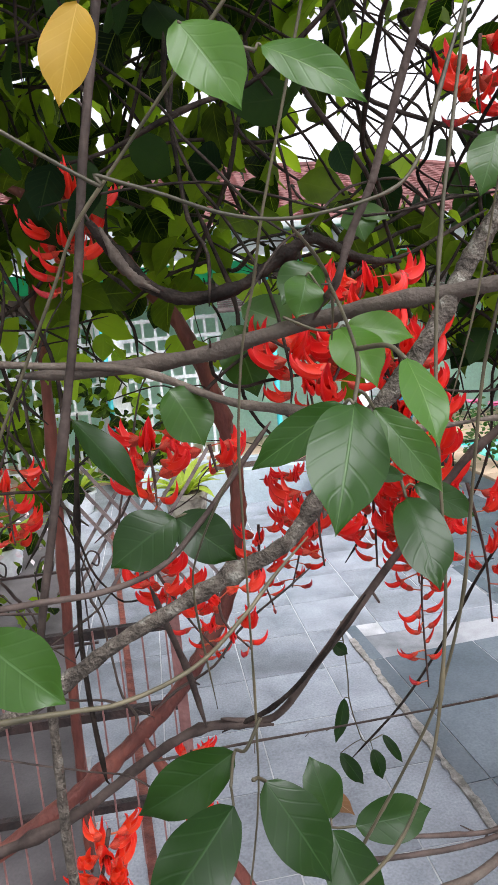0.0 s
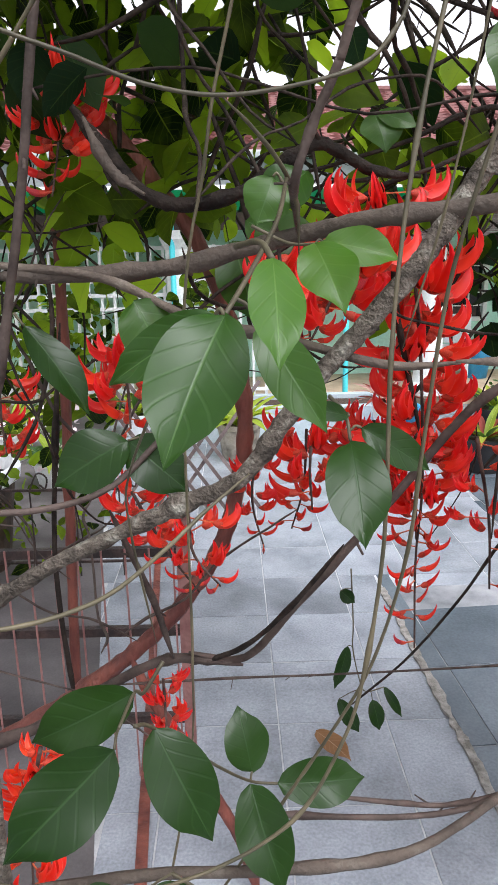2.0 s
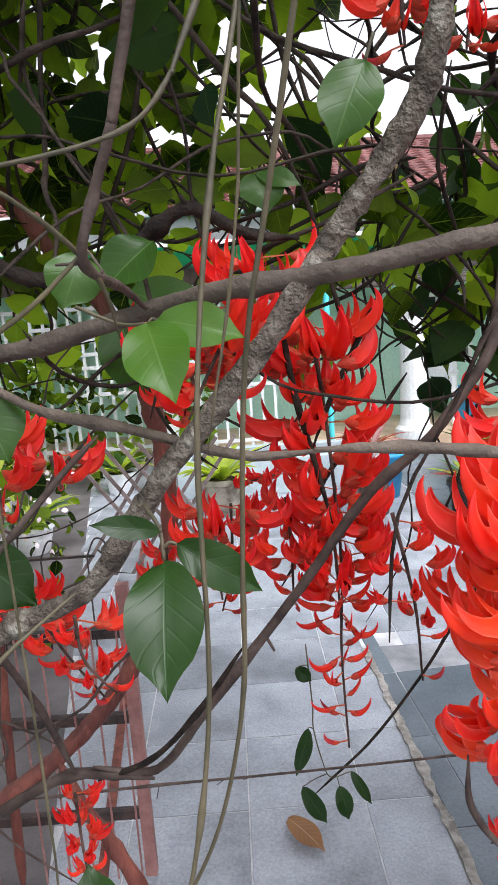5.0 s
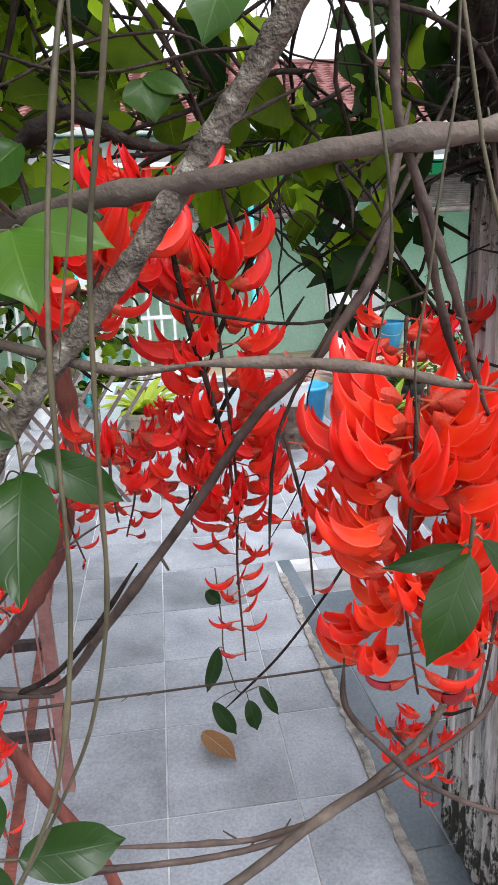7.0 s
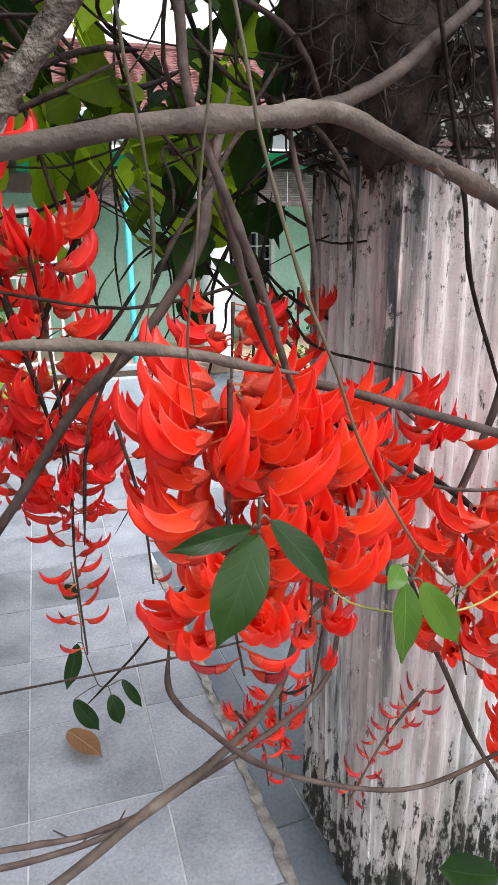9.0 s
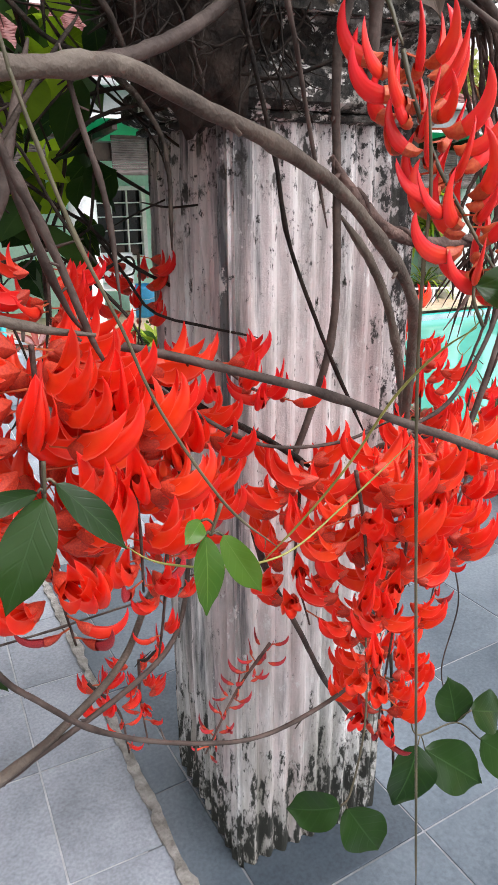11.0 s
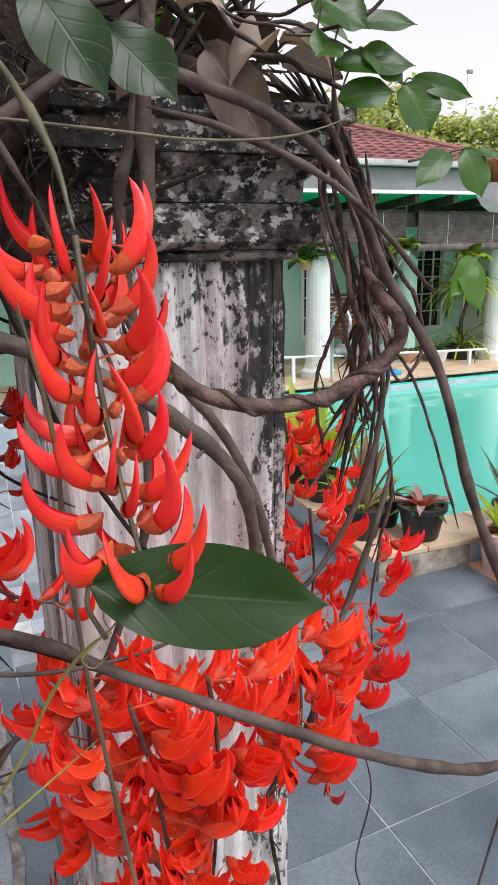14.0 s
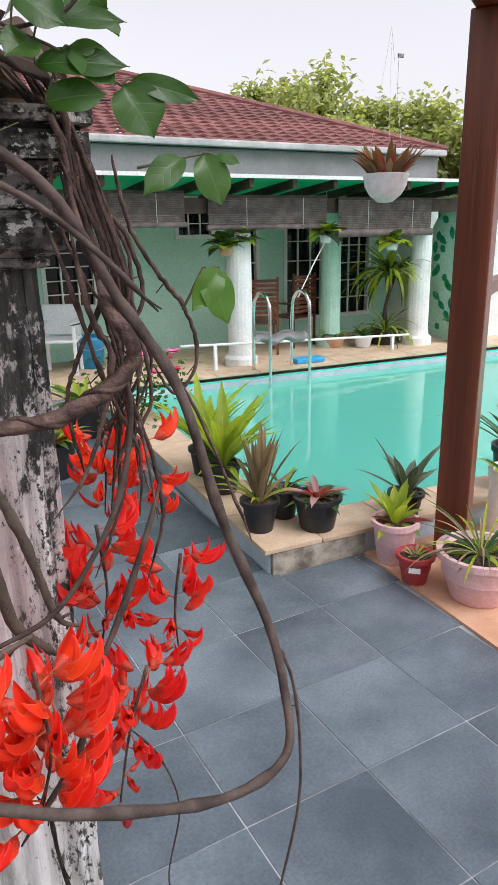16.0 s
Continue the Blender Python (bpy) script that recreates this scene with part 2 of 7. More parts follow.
M["leaf"] = leaf_mat("glossy_green_leaf", (0.014, 0.05, 0.006), (0.05, 0.12, 0.018), 0.26, 0.3, vein=(0.06, 0.13, 0.035), veins=6.0, spec=0.28)
M["leaf_deep"] = leaf_mat("deep_green_leaf", (0.005, 0.02, 0.003), (0.02, 0.054, 0.009), 0.2, 0.3, vein=(0.024, 0.06, 0.016), veins=6.0, spec=0.25)
# Shade under the canopy is put into this darker leaf colour.
M["leaf_shade"] = leaf_mat("shade_tinted_canopy_leaf", (0.006, 0.018, 0.007), (0.03, 0.065, 0.015), 0.3, 0.6, vein=(0.025, 0.05, 0.014), spec=0.1, shade=0.3)
M["leaf_new"] = leaf_mat("young_green_leaf", (0.03, 0.095, 0.011), (0.075, 0.175, 0.022), 0.32, 0.3, vein=(0.09, 0.19, 0.04), veins=6.0, spec=0.28)
# Near-black to yellow-green range: canopy shade and backlight are in the colour.
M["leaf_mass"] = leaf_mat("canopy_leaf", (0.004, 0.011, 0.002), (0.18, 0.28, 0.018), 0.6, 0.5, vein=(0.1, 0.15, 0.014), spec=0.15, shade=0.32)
# Brighter leaf copy with the glow of backlight painted into its green.
M["leaf_lit"] = leaf_mat("light_tinted_yellow_green_leaf", (0.1, 0.17, 0.012), (0.26, 0.38, 0.03), 0.6, 0.5, vein=(0.2, 0.3, 0.03), spec=0.15)
M["leaf_yellow"] = leaf_mat("yellow_leaf", (0.3, 0.18, 0.015), (0.45, 0.28, 0.03), 0.35, 0.5, vein=(0.5, 0.34, 0.06))
M["leaf_dry"] = leaf_mat("dry_brown_leaf", (0.12, 0.06, 0.03), (0.28, 0.14, 0.06), 0.12, 0.6, vein=(0.38, 0.26, 0.16))
M["leaf_grey"] = leaf_mat("withered_grey_leaf", (0.06, 0.042, 0.034), (0.36, 0.285, 0.235), 0.1, 0.75, vein=(0.22, 0.17, 0.14))
M["leaf_litter"] = leaf_mat("rotting_leaf", (0.018, 0.012, 0.009), (0.12, 0.085, 0.065), 0.05, 0.7, vein=(0.1, 0.07, 0.055), spec=0.15)
# Paled, greyed green: the haze of distance is mixed into the colour.
M["leaf_far"] = leaf_mat("hazed_tree_leaf", (0.17, 0.2, 0.09), (0.42, 0.44, 0.24), 0.4, 0.6)

# ---------- building helpers ----------


def mesh_ob(name, bm, material, smooth=False):
    me = bpy.data.meshes.new(name)
    bm.to_mesh(me)
    bm.free()
    for mt in material if isinstance(material, (list, tuple)) else [material]:
        me.materials.append(mt)
    if smooth:
        me.polygons.foreach_set("use_smooth", [True] * len(me.polygons))
    return new(name, me)


def part(name, bm, material, parent, label="", smooth=False):
    ob = mesh_ob(name, bm, material, smooth)
    ob.parent = parent
    return tagged(ob, label)


def thing(name, label, category, at=(0, 0, 0), group="", rz=0.0):
    ob = new(name)
    ob.empty_display_size = 0.05
    ob.matrix_basis = pose(*at, 0, 0, rz)
    return tagged(ob, label, category, group)


def structure(name, bm, material, label, category, smooth=False):
    return tagged(mesh_ob(name, bm, material, smooth), label, category, kind="structure")


def box(bm, x0, y0, z0, x1, y1, z1, bevel=0.0, m=None):
    if not bevel and m is None:
        v = [bm.verts.new((x, y, z)) for x in (x0, x1) for y in (y0, y1) for z in (z0, z1)]
        for f in ((0, 1, 3, 2), (4, 6, 7, 5), (0, 4, 5, 1), (2, 3, 7, 6), (0, 2, 6, 4), (1, 5, 7, 3)):
            bm.faces.new([v[k] for k in f])
        return bm
    r = bmesh.ops.create_cube(bm, size=1)
    v = r["verts"]
    for q in v:
        q.co = Vector((x0 + (q.co.x + 0.5) * (x1 - x0), y0 + (q.co.y + 0.5) * (y1 - y0), z0 + (q.co.z + 0.5) * (z1 - z0)))
    if bevel:
        e = list({g for q in v for g in q.link_edges})
        v = list({q for f in bmesh.ops.bevel(bm, geom=e, offset=bevel, segments=2, affect="EDGES", profile=0.6)["faces"] for q in f.verts} | {q for q in v if q.is_valid})
    if m is not None:
        bmesh.ops.transform(bm, matrix=m, verts=[q for q in v if q.is_valid])
    return bm


def boxes(*rows, bevel=0.0):
    bm = bmesh.new()
    for r in rows:
        box(bm, *r, bevel=bevel)
    return bm


def lathe(profile, sides=24, bm=None, closed=False):
    """A turned body round z from (radius, height) pairs."""
    bm = bm or bmesh.new()
    rings = [[bm.verts.new((r * math.cos(2 * math.pi * k / sides), r * math.sin(2 * math.pi * k / sides), z)) for k in range(sides)] for r, z in profile]
    for a, b in zip(rings, rings[1:]):
        for k in range(sides):
            bm.faces.new((a[k], a[(k + 1) % sides], b[(k + 1) % sides], b[k]))
    if closed:
        bm.faces.new(rings[0][::-1])
        bm.faces.new(rings[-1])
    return bm


def spline(points, per=8):
    """A smooth line through points (Catmull-Rom)."""
    p = [Vector(q) for q in points]
    if len(p) == 2:
        return [p[0].lerp(p[1], k / per) for k in range(per + 1)]
    p = [2 * p[0] - p[1], *p, 2 * p[-1] - p[-2]]
    out = []
    for a, b, c, d in zip(p, p[1:], p[2:], p[3:]):
        for k in range(per):
            t = k / per
            out.append(0.5 * (2 * b + (c - a) * t + (2 * a - 5 * b + 4 * c - d) * t * t + (3 * b - a - 3 * c + d) * t**3))
    return out + [p[-2]]


def tube(points, r0, r1, sides=8, bm=None, rough=0.0, knobs=0, seed=0, wobble=0.0, flat=1.0, tips=0.0):
    """A tapered stem along a line, with an uneven surface and knobs; tips is the length over which both ends run out."""
    bm = bm or bmesh.new()
    rnd = random.Random(seed)
    n = len(points)
    swell = [rnd.random() for _ in range(knobs)]
    side = None
    rings = []
    run = [0.0]
    for a, b in zip(points, points[1:]):
        run.append(run[-1] + (b - a).length)
    for i, q in enumerate(points):
        t = (points[min(i + 1, n - 1)] - points[max(i - 1, 0)]).normalized()
        if side is None:
            side = t.orthogonal().normalized()
        side = (side - t * side.dot(t)).normalized()
        up = t.cross(side)
        s = i / (n - 1)
        r = r0 + (r1 - r0) * s
        for w in swell:
            r *= 1 + 0.3 * math.exp(-(((s - w) * n / 1.3) ** 2))
        if tips:
            r *= min(1.0, 0.3 + 0.7 * min(run[i], run[-1] - run[i]) / tips)
        c = q + Vector((rnd.uniform(-1, 1), rnd.uniform(-1, 1), rnd.uniform(-1, 1))) * wobble * r
        ring = []
        for k in range(sides):
            a = 2 * math.pi * k / sides
            rr = r * (1 + rough * (noise.noise(c * 60 + Vector((math.cos(a), math.sin(a), seed))) + 0.5 * rnd.uniform(-1, 1)))
            ring.append(bm.verts.new(c + (side * math.cos(a) + up * math.sin(a) * flat) * rr))
        rings.append(ring)
    for a, b in zip(rings, rings[1:]):
        for k in range(sides):
            bm.faces.new((a[k], a[(k + 1) % sides], b[(k + 1) % sides], b[k]))
    bm.faces.new(rings[0][::-1])
    bm.faces.new(rings[-1])
    return bm


COUNT = [0]


def vine(name, label, points, r0, r1, mat="bark", per=8, sides=8, rough=0.08, knobs=3, wobble=0.05, twigs=0, category="vine"):
    """A climbing stem as a thing of its own, with short broken side twigs."""
    COUNT[0] += 1
    line = spline(points, per)
    bm = tube(line, r0, r1, sides, None, rough, knobs, COUNT[0], wobble, 1.0, 0.07)
    ob = mesh_ob(name, bm, M[mat], True)
    tagged(ob, label, category, "stems of the climbing plant")
    rnd = random.Random(COUNT[0] * 7)
    for _ in range(max(twigs, 2 if r0 > 0.003 else 0)):
        i = rnd.randrange(1, len(line) - 1)
        d = Vector((rnd.uniform(-1, 1), rnd.uniform(-0.6, 0.6), rnd.uniform(-1, 0.6))).normalized() * rnd.uniform(0.008, 0.03)
        r = (r0 + r1) / 2 * 0.45
        part("twig", tube([line[i], line[i] + d * 0.5, line[i] + d], r, r * 0.6, 5, None, 0.2, 0, COUNT[0]), M[mat], ob, smooth=True)
    return ob


def leaf_blade(length, width, fold=0.25, droop=0.3, tip=1.0, bm=None, m=None, nu=9, nv=6, wave=0.03, seed=0, thick=0.0):
    """An ovate, pointed blade from its stalk end at the origin along +x, face up (+z), with UV for the veins."""
    bm = bm or bmesh.new()
    uvl = bm.loops.layers.uv.verify()
    rnd = random.Random(seed)
    ph = rnd.uniform(0, 6)
    rows = []
    for i in range(nu + 1):
        u = i / nu
        w = width * 0.52 * math.sin(math.pi * u**0.92) ** (0.6 + 0.25 * u) if 0 < u < 1 else 0.0
        if u > 0.78:
            w *= 1 - 0.42 * tip * math.sin(math.pi / 2 * (u - 0.78) / 0.22)
        bend = droop * u
        row = []
        for j in range(nv + 1):
            v = j / nv * 2 - 1
            y = w * v
            x = length * (math.sin(bend) / droop if abs(droop) > 1e-3 else u)
            z = -length * (1 - math.cos(bend)) / droop if abs(droop) > 1e-3 else 0.0
            z += abs(y) * fold + wave * width * math.sin(u * 9 + ph + v) * abs(v)
            q = Vector((x, y, z))
            row.append((bm.verts.new(q if m is None else m @ q), u, (v + 1) / 2))
        rows.append(row)
    for a, b in zip(rows, rows[1:]):
        for j in range(nv):
            quad = (a[j], b[j], b[j + 1], a[j + 1])
            f = bm.faces.new([q[0] for q in quad])
            f.smooth = True
            for lp, q in zip(f.loops, quad):
                lp[uvl].uv = (q[1], q[2])
    return bm


def aim(at, ahead, face=(0, 0, 1)):
    """A pose with +x ahead and +z as near to face as can be."""
    x = Vector(ahead).normalized()
    z = Vector(face)
    z = (z - x * z.dot(x)).normalized()
    y = z.cross(x)
    return Matrix.Translation(at) @ Matrix((x, y, z)).transposed().to_4x4()

# ---------- setting ----------
ground = bmesh.new()
bmesh.ops.create_grid(ground, x_segments=2, y_segments=2, size=300)
bmesh.ops.translate(ground, verts=ground.verts, vec=(0, 0, -0.5))
structure("ground", ground, M["earth"], "wide bare ground round the garden", "ground")
structure("floor", boxes((-6, -4, -0.45, 1.12, 8.2, -0.003), (1.12, 3.4, -0.45, 2.005, 8.2, -0.003)), M["grout"], "pale grout bed under the terrace tiles", "floor")
# Floor left of the paving gets a darker tone than the tiles.
M["yard"] = stuff_mat("dark_concrete", (0.065, 0.058, 0.058), (0.14, 0.127, 0.127), 3, 0.7, 0.3, 90, dist=0.006)
yard = bmesh.new()
q_ = [yard.verts.new((0.24 - 0.185 * y, y, z)) for y, z in ((-4, 0.0005), (8.1, 0.0005))] + [yard.verts.new((-6, y, 0.0005)) for y in (8.1, -4)]
bmesh.ops.extrude_face_region(yard, geom=[yard.faces.new(q_)])
for v_ in q_:
    v_.co.z = -0.1
bmesh.ops.recalc_face_normals(yard, faces=yard.faces)
structure("yard", yard, M["yard"], "dark concrete floor beside the paving", "floor")
structure("floor_slate_bed", boxes((1.12, -4, -0.45, 2.005, 3.4, -0.003), (2.005, -4, -0.45, 3.05, 8.2, -0.003), (3.05, -4, -0.45, 4.2, 3.2, -0.003)), M["slate_bed"], "grey mortar bed under the slate tiles", "floor")

M["pool_tile"] = stuff_mat("turquoise_pool_tile", (0.05, 0.68, 0.56), (0.1, 0.8, 0.68), 1.2, 0.25, 0.0, 9)
M["coping"] = stuff_mat("sand_coloured_coping", (0.5, 0.36, 0.24), (0.62, 0.48, 0.34), 6, 0.6, 0.2, 90, rand=0.06, dist=0.004)
M["terracotta"] = stuff_mat("pale_terracotta", (0.5, 0.27, 0.16), (0.62, 0.37, 0.24), 6, 0.6, 0.2, 90, dist=0.004)
M["blue_render"] = stuff_mat("pale_blue_render", (0.38, 0.46, 0.5), (0.5, 0.58, 0.62), 5, 0.8, 0.3, 70, dist=0.006)
M["stone_riser"] = stuff_mat("stained_stone_riser", (0.12, 0.1, 0.08), (0.42, 0.38, 0.31), 9, 0.85, 0.5, 60, dist=0.008)
M["mint"] = stuff_mat("mint_green_wall_paint", (0.42, 0.7, 0.57), (0.52, 0.79, 0.67), 1.5, 0.75, 0.08, 30)
M["white"] = stuff_mat("white_paint", (0.68, 0.7, 0.68), (0.8, 0.81, 0.79), 2.5, 0.7, 0.1, 40)
M["roof"] = stuff_mat("maroon_roof_tile", (0.14, 0.055, 0.05), (0.24, 0.1, 0.09), 5, 0.75, 0.2, 30, rand=0.2)
M["gutter"] = stuff_mat("pale_grey_gutter", (0.38, 0.39, 0.39), (0.55, 0.56, 0.55), 3, 0.5, 0.05, 20)
M["fascia"] = stuff_mat("grey_fascia", (0.22, 0.215, 0.22), (0.3, 0.295, 0.3), 2, 0.7, 0.1, 30)
M["green_sheet"] = stuff_mat("green_roof_sheet", (0.02, 0.3, 0.17), (0.04, 0.42, 0.25), 3, 0.4, 0.05, 30)
M["rafter"] = stuff_mat("dark_rafter_wood", (0.035, 0.022, 0.017), (0.08, 0.05, 0.035), 8, 0.7, 0.2, 60)
M["bamboo"] = stuff_mat("grey_brown_bamboo", (0.1, 0.075, 0.07), (0.2, 0.155, 0.145), 9, 0.7, 0.3, 70, rand=0.1)
M["glass_dark"] = stuff_mat("dark_window_glass", (0.006, 0.007, 0.008), (0.012, 0.014, 0.015), 2, 0.08, 0.0, 8)
M["steel"] = stuff_mat("polished_steel", (0.7, 0.7, 0.7), (0.82, 0.82, 0.82), 20, 0.18, 0.0, 50, metal=1.0)
M["wood_red"] = stuff_mat("varnished_red_brown_wood", (0.085, 0.022, 0.01), (0.2, 0.055, 0.025), 7, 0.3, 0.35, 60, stretch=(1, 1, 0.06), dist=0.006)
M["black_pot"] = stuff_mat("black_plastic", (0.012, 0.012, 0.014), (0.022, 0.022, 0.024), 8, 0.45, 0.05, 60)
M["pink_pot"] = stuff_mat("pink_plastic", (0.66, 0.4, 0.42), (0.74, 0.5, 0.52), 10, 0.5, 0.15, 60)
M["red_pot"] = stuff_mat("dark_red_plastic", (0.33, 0.025, 0.03), (0.42, 0.045, 0.045), 9, 0.4, 0.05, 60)
M["white_pot"] = stuff_mat("white_plastic", (0.76, 0.78, 0.8), (0.8, 0.82, 0.84), 4, 0.4, 0.0, 40)
M["soil"] = stuff_mat("dark_soil", (0.03, 0.02, 0.015), (0.1, 0.065, 0.045), 40, 0.95, 0.8, 120, dist=0.01)
M["blue_plastic"] = stuff_mat("blue_plastic", (0.03, 0.3, 0.6), (0.05, 0.38, 0.7), 5, 0.4, 0.03, 40)
M["iron"] = stuff_mat("dark_iron", (0.02, 0.015, 0.014), (0.06, 0.035, 0.03), 20, 0.6, 0.3, 80)

water = bpy.data.materials.new("pool_water")
n_, l_, p_ = nodes_of(water)
p_.inputs["Base Color"].default_value = (0.15, 0.66, 0.53, 1)
p_.inputs["Roughness"].default_value, p_.inputs["IOR"].default_value = 0.03, 1.33
p_.inputs["Transmission Weight"].default_value = 0.3
p_.inputs["Specular IOR Level"].default_value = 0.5
wv = n_.new("ShaderNodeTexNoise")
wv.inputs["Scale"].default_value, wv.inputs["Detail"].default_value = 3.5, 3
tcw = n_.new("ShaderNodeTexCoord")
l_.new(tcw.outputs["Object"], wv.inputs["Vector"])
bw = n_.new("ShaderNodeBump")
bw.inputs["Strength"].default_value, bw.inputs["Distance"].default_value = 0.08, 0.05
l_.new(wv.outputs["Fac"], bw.inputs["Height"])
l_.new(bw.outputs[0], p_.inputs["Normal"])
M["water"] = water

# pool basin, water, coping round it
FAR = 7.55
structure("pool_basin", boxes((3.3, 3.42, -1.25, 11.3, FAR, -1.15), (3.3, 3.42, -1.15, 3.4, FAR, 0.1), (3.4, 3.42, -1.15, 11.3, 3.52, 0.1), (3.4, FAR - 0.1, -1.15, 11.3, FAR, 0.1), (11.3, 3.42, -1.25, 11.4, FAR, 0.1)), M["pool_tile"], "turquoise tiled swimming pool basin", "pool")
structure("pool_band", boxes((3.4, FAR - 0.106, -0.02, 11.3, FAR - 0.1005, 0.1)), M["blue_render"], "pale grey band above the water line of the pool", "pool edge")
wat = bmesh.new()
bmesh.ops.create_grid(wat, x_segments=1, y_segments=1, size=0.5, matrix=Matrix.Translation((7.35, (3.52 + FAR - 0.1) / 2, 0.03)) @ Matrix.Diagonal((7.9, FAR - 3.62, 1, 1)))
wt = structure("water", wat, M["water"], "clear turquoise water of the swimming pool", "water")
wt.visible_shadow = False
structure("pool_wall", boxes((3.085, 3.235, -0.45, 3.3, FAR, 0.13), (3.3, 3.235, -0.45, 11.3, 3.42, 0.13)), M["blue_render"], "pale blue rendered pool edge wall", "wall")
structure("riser", boxes((3.1, 3.205, -0.01, 3.7, 3.233, 0.128)), M["stone_riser"], "stained stone riser below the pool edge", "riser")
structure("terrace", boxes((-6, FAR + 0.4, -0.45, 14, 13, 0.14)), M["coping"], "pale terrace in front of the house", "terrace")

# pillar of the pergola
def pillar_mat(name, mossy):
    m = bpy.data.materials.new(name)
    n, l, p = nodes_of(m)
    tc = n.new("ShaderNodeTexCoord")
    def nz(scale, sx, sz, detail=5):
        mp = n.new("ShaderNodeMapping")
        mp.inputs["Scale"].default_value = (sx, sx, sz)
        t = n.new("ShaderNodeTexNoise")
        t.inputs["Scale"].default_value, t.inputs["Detail"].default_value, t.inputs["Roughness"].default_value = scale, detail, 0.5 if detail < 7 else 0.7
        l.new(tc.outputs["Object"], mp.inputs["Vector"])
        l.new(mp.outputs[0], t.inputs["Vector"])
        return t.outputs["Fac"]
    def mix(fac, a, b):
        q = n.new("ShaderNodeMix")
        q.data_type = "RGBA"
        l.new(fac, q.inputs["Factor"])
        for k, v in (("A", a), ("B", b)):
            if isinstance(v, tuple):
                q.inputs[k].default_value = (*v, 1)
            else:
                l.new(v, q.inputs[k])
        return q.outputs["Result"]
    def rng(x, a, b):
        q = n.new("ShaderNodeMapRange")
        q.inputs["From Min"].default_value, q.inputs["From Max"].default_value = a, b
        l.new(x, q.inputs[0])
        return q.outputs[0]
    sep = n.new("ShaderNodeSeparateXYZ")
    l.new(tc.outputs["Object"], sep.inputs[0])

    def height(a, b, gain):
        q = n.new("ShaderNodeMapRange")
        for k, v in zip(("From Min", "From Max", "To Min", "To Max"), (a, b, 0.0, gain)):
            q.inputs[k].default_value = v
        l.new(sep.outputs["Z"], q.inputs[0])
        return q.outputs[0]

    def plus(x, y):
        q = n.new("ShaderNodeMath")
        q.operation = "ADD"
        l.new(x, q.inputs[0])
        l.new(y, q.inputs[1])
        return q.outputs[0]
    if mossy:
        # Black patches spread wider towards the left side of the capital.
        left_gain = n.new("ShaderNodeMapRange")
        for k, v in zip(("From Min", "From Max", "To Min", "To Max"), (0.02, -0.18, 0.0, 0.12)):
            left_gain.inputs[k].default_value = v
        l.new(sep.outputs["X"], left_gain.inputs[0])
        base = mix(rng(nz(12, 1.0, 1.3, 10), 0.44, 0.56), (0.075, 0.066, 0.056), (0.3, 0.285, 0.26))
        wet = mix(rng(nz(70, 1, 1, 4), 0.4, 0.6), (0.006, 0.006, 0.005), (0.035, 0.032, 0.027))
        algae = mix(rng(plus(nz(24, 1.0, 1.4, 14), left_gain.outputs[0]), 0.475, 0.53), base, wet)
        algae = mix(rng(nz(9, 1, 1, 8), 0.6, 0.72), algae, (0.14, 0.09, 0.05))
        moss = mix(rng(nz(32, 1, 1.3, 14), 0.555, 0.585), algae, (0.62, 0.605, 0.57))
    else:
        base = mix(rng(nz(7, 1.7, 0.12, 5), 0.38, 0.6), (0.6, 0.51, 0.495), (0.84, 0.83, 0.81))
        base = mix(rng(nz(11, 1.2, 0.4, 12), 0.5, 0.75), base, (0.47, 0.455, 0.445))
        base = mix(rng(nz(26, 1.1, 0.7, 12), 0.6, 0.66), base, (0.82, 0.81, 0.79))
        band = mix(rng(plus(nz(8.5, 1.9, 0.09, 8), height(0.9, 1.75, 0.06)), 0.59, 0.74), base, (0.16, 0.163, 0.17))
        thin = mix(rng(plus(nz(24, 1.4, 0.14, 12), height(1.0, 1.75, 0.05)), 0.55, 0.8), band, (0.2, 0.19, 0.185))
        side = n.new("ShaderNodeMapRange")
        for k, v in zip(("From Min", "From Max", "To Min", "To Max"), (0.08, 0.17, 0.0, 0.12)):
            side.inputs[k].default_value = v
        l.new(sep.outputs["X"], side.inputs[0])
        grime = plus(height(1.38, 1.775, 0.12), side.outputs[0])
        edge = n.new("ShaderNodeMapRange")
        for k, v in zip(("From Min", "From Max", "To Min", "To Max"), (-0.15, -0.205, 0.0, 0.13)):
            edge.inputs[k].default_value = v
        l.new(sep.outputs["X"], edge.inputs[0])
        run = plus(edge.outputs[0], height(1.25, 1.7, 0.05))
        thin = mix(rng(plus(nz(9, 1.9, 0.12, 10), run), 0.62, 0.76), thin, (0.1, 0.108, 0.115))
        patch = mix(rng(plus(nz(22, 1.25, 0.6, 14), grime), 0.635, 0.69), thin, (0.06, 0.058, 0.055))
        patch = mix(rng(plus(nz(55, 1.1, 0.8, 12), grime), 0.65, 0.71), patch, (0.035, 0.034, 0.032))
        pale = mix(rng(nz(20, 1, 0.6, 14), 0.585, 0.63), patch, (0.72, 0.71, 0.69))
        # Greyer tone, then denser moss specks, towards the bottom of the shaft.
        low_grey = mix(rng(plus(nz(8, 1.8, 0.3, 10), height(0.85, 0.1, 0.2)), 0.5, 0.85), pale, (0.24, 0.24, 0.2))
        moss = mix(rng(plus(nz(26, 1.4, 0.5, 14), height(0.5, 0.0, 0.2)), 0.6, 0.67), low_grey, (0.026, 0.028, 0.022))
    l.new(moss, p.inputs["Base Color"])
    p.inputs["Roughness"].default_value = 0.9
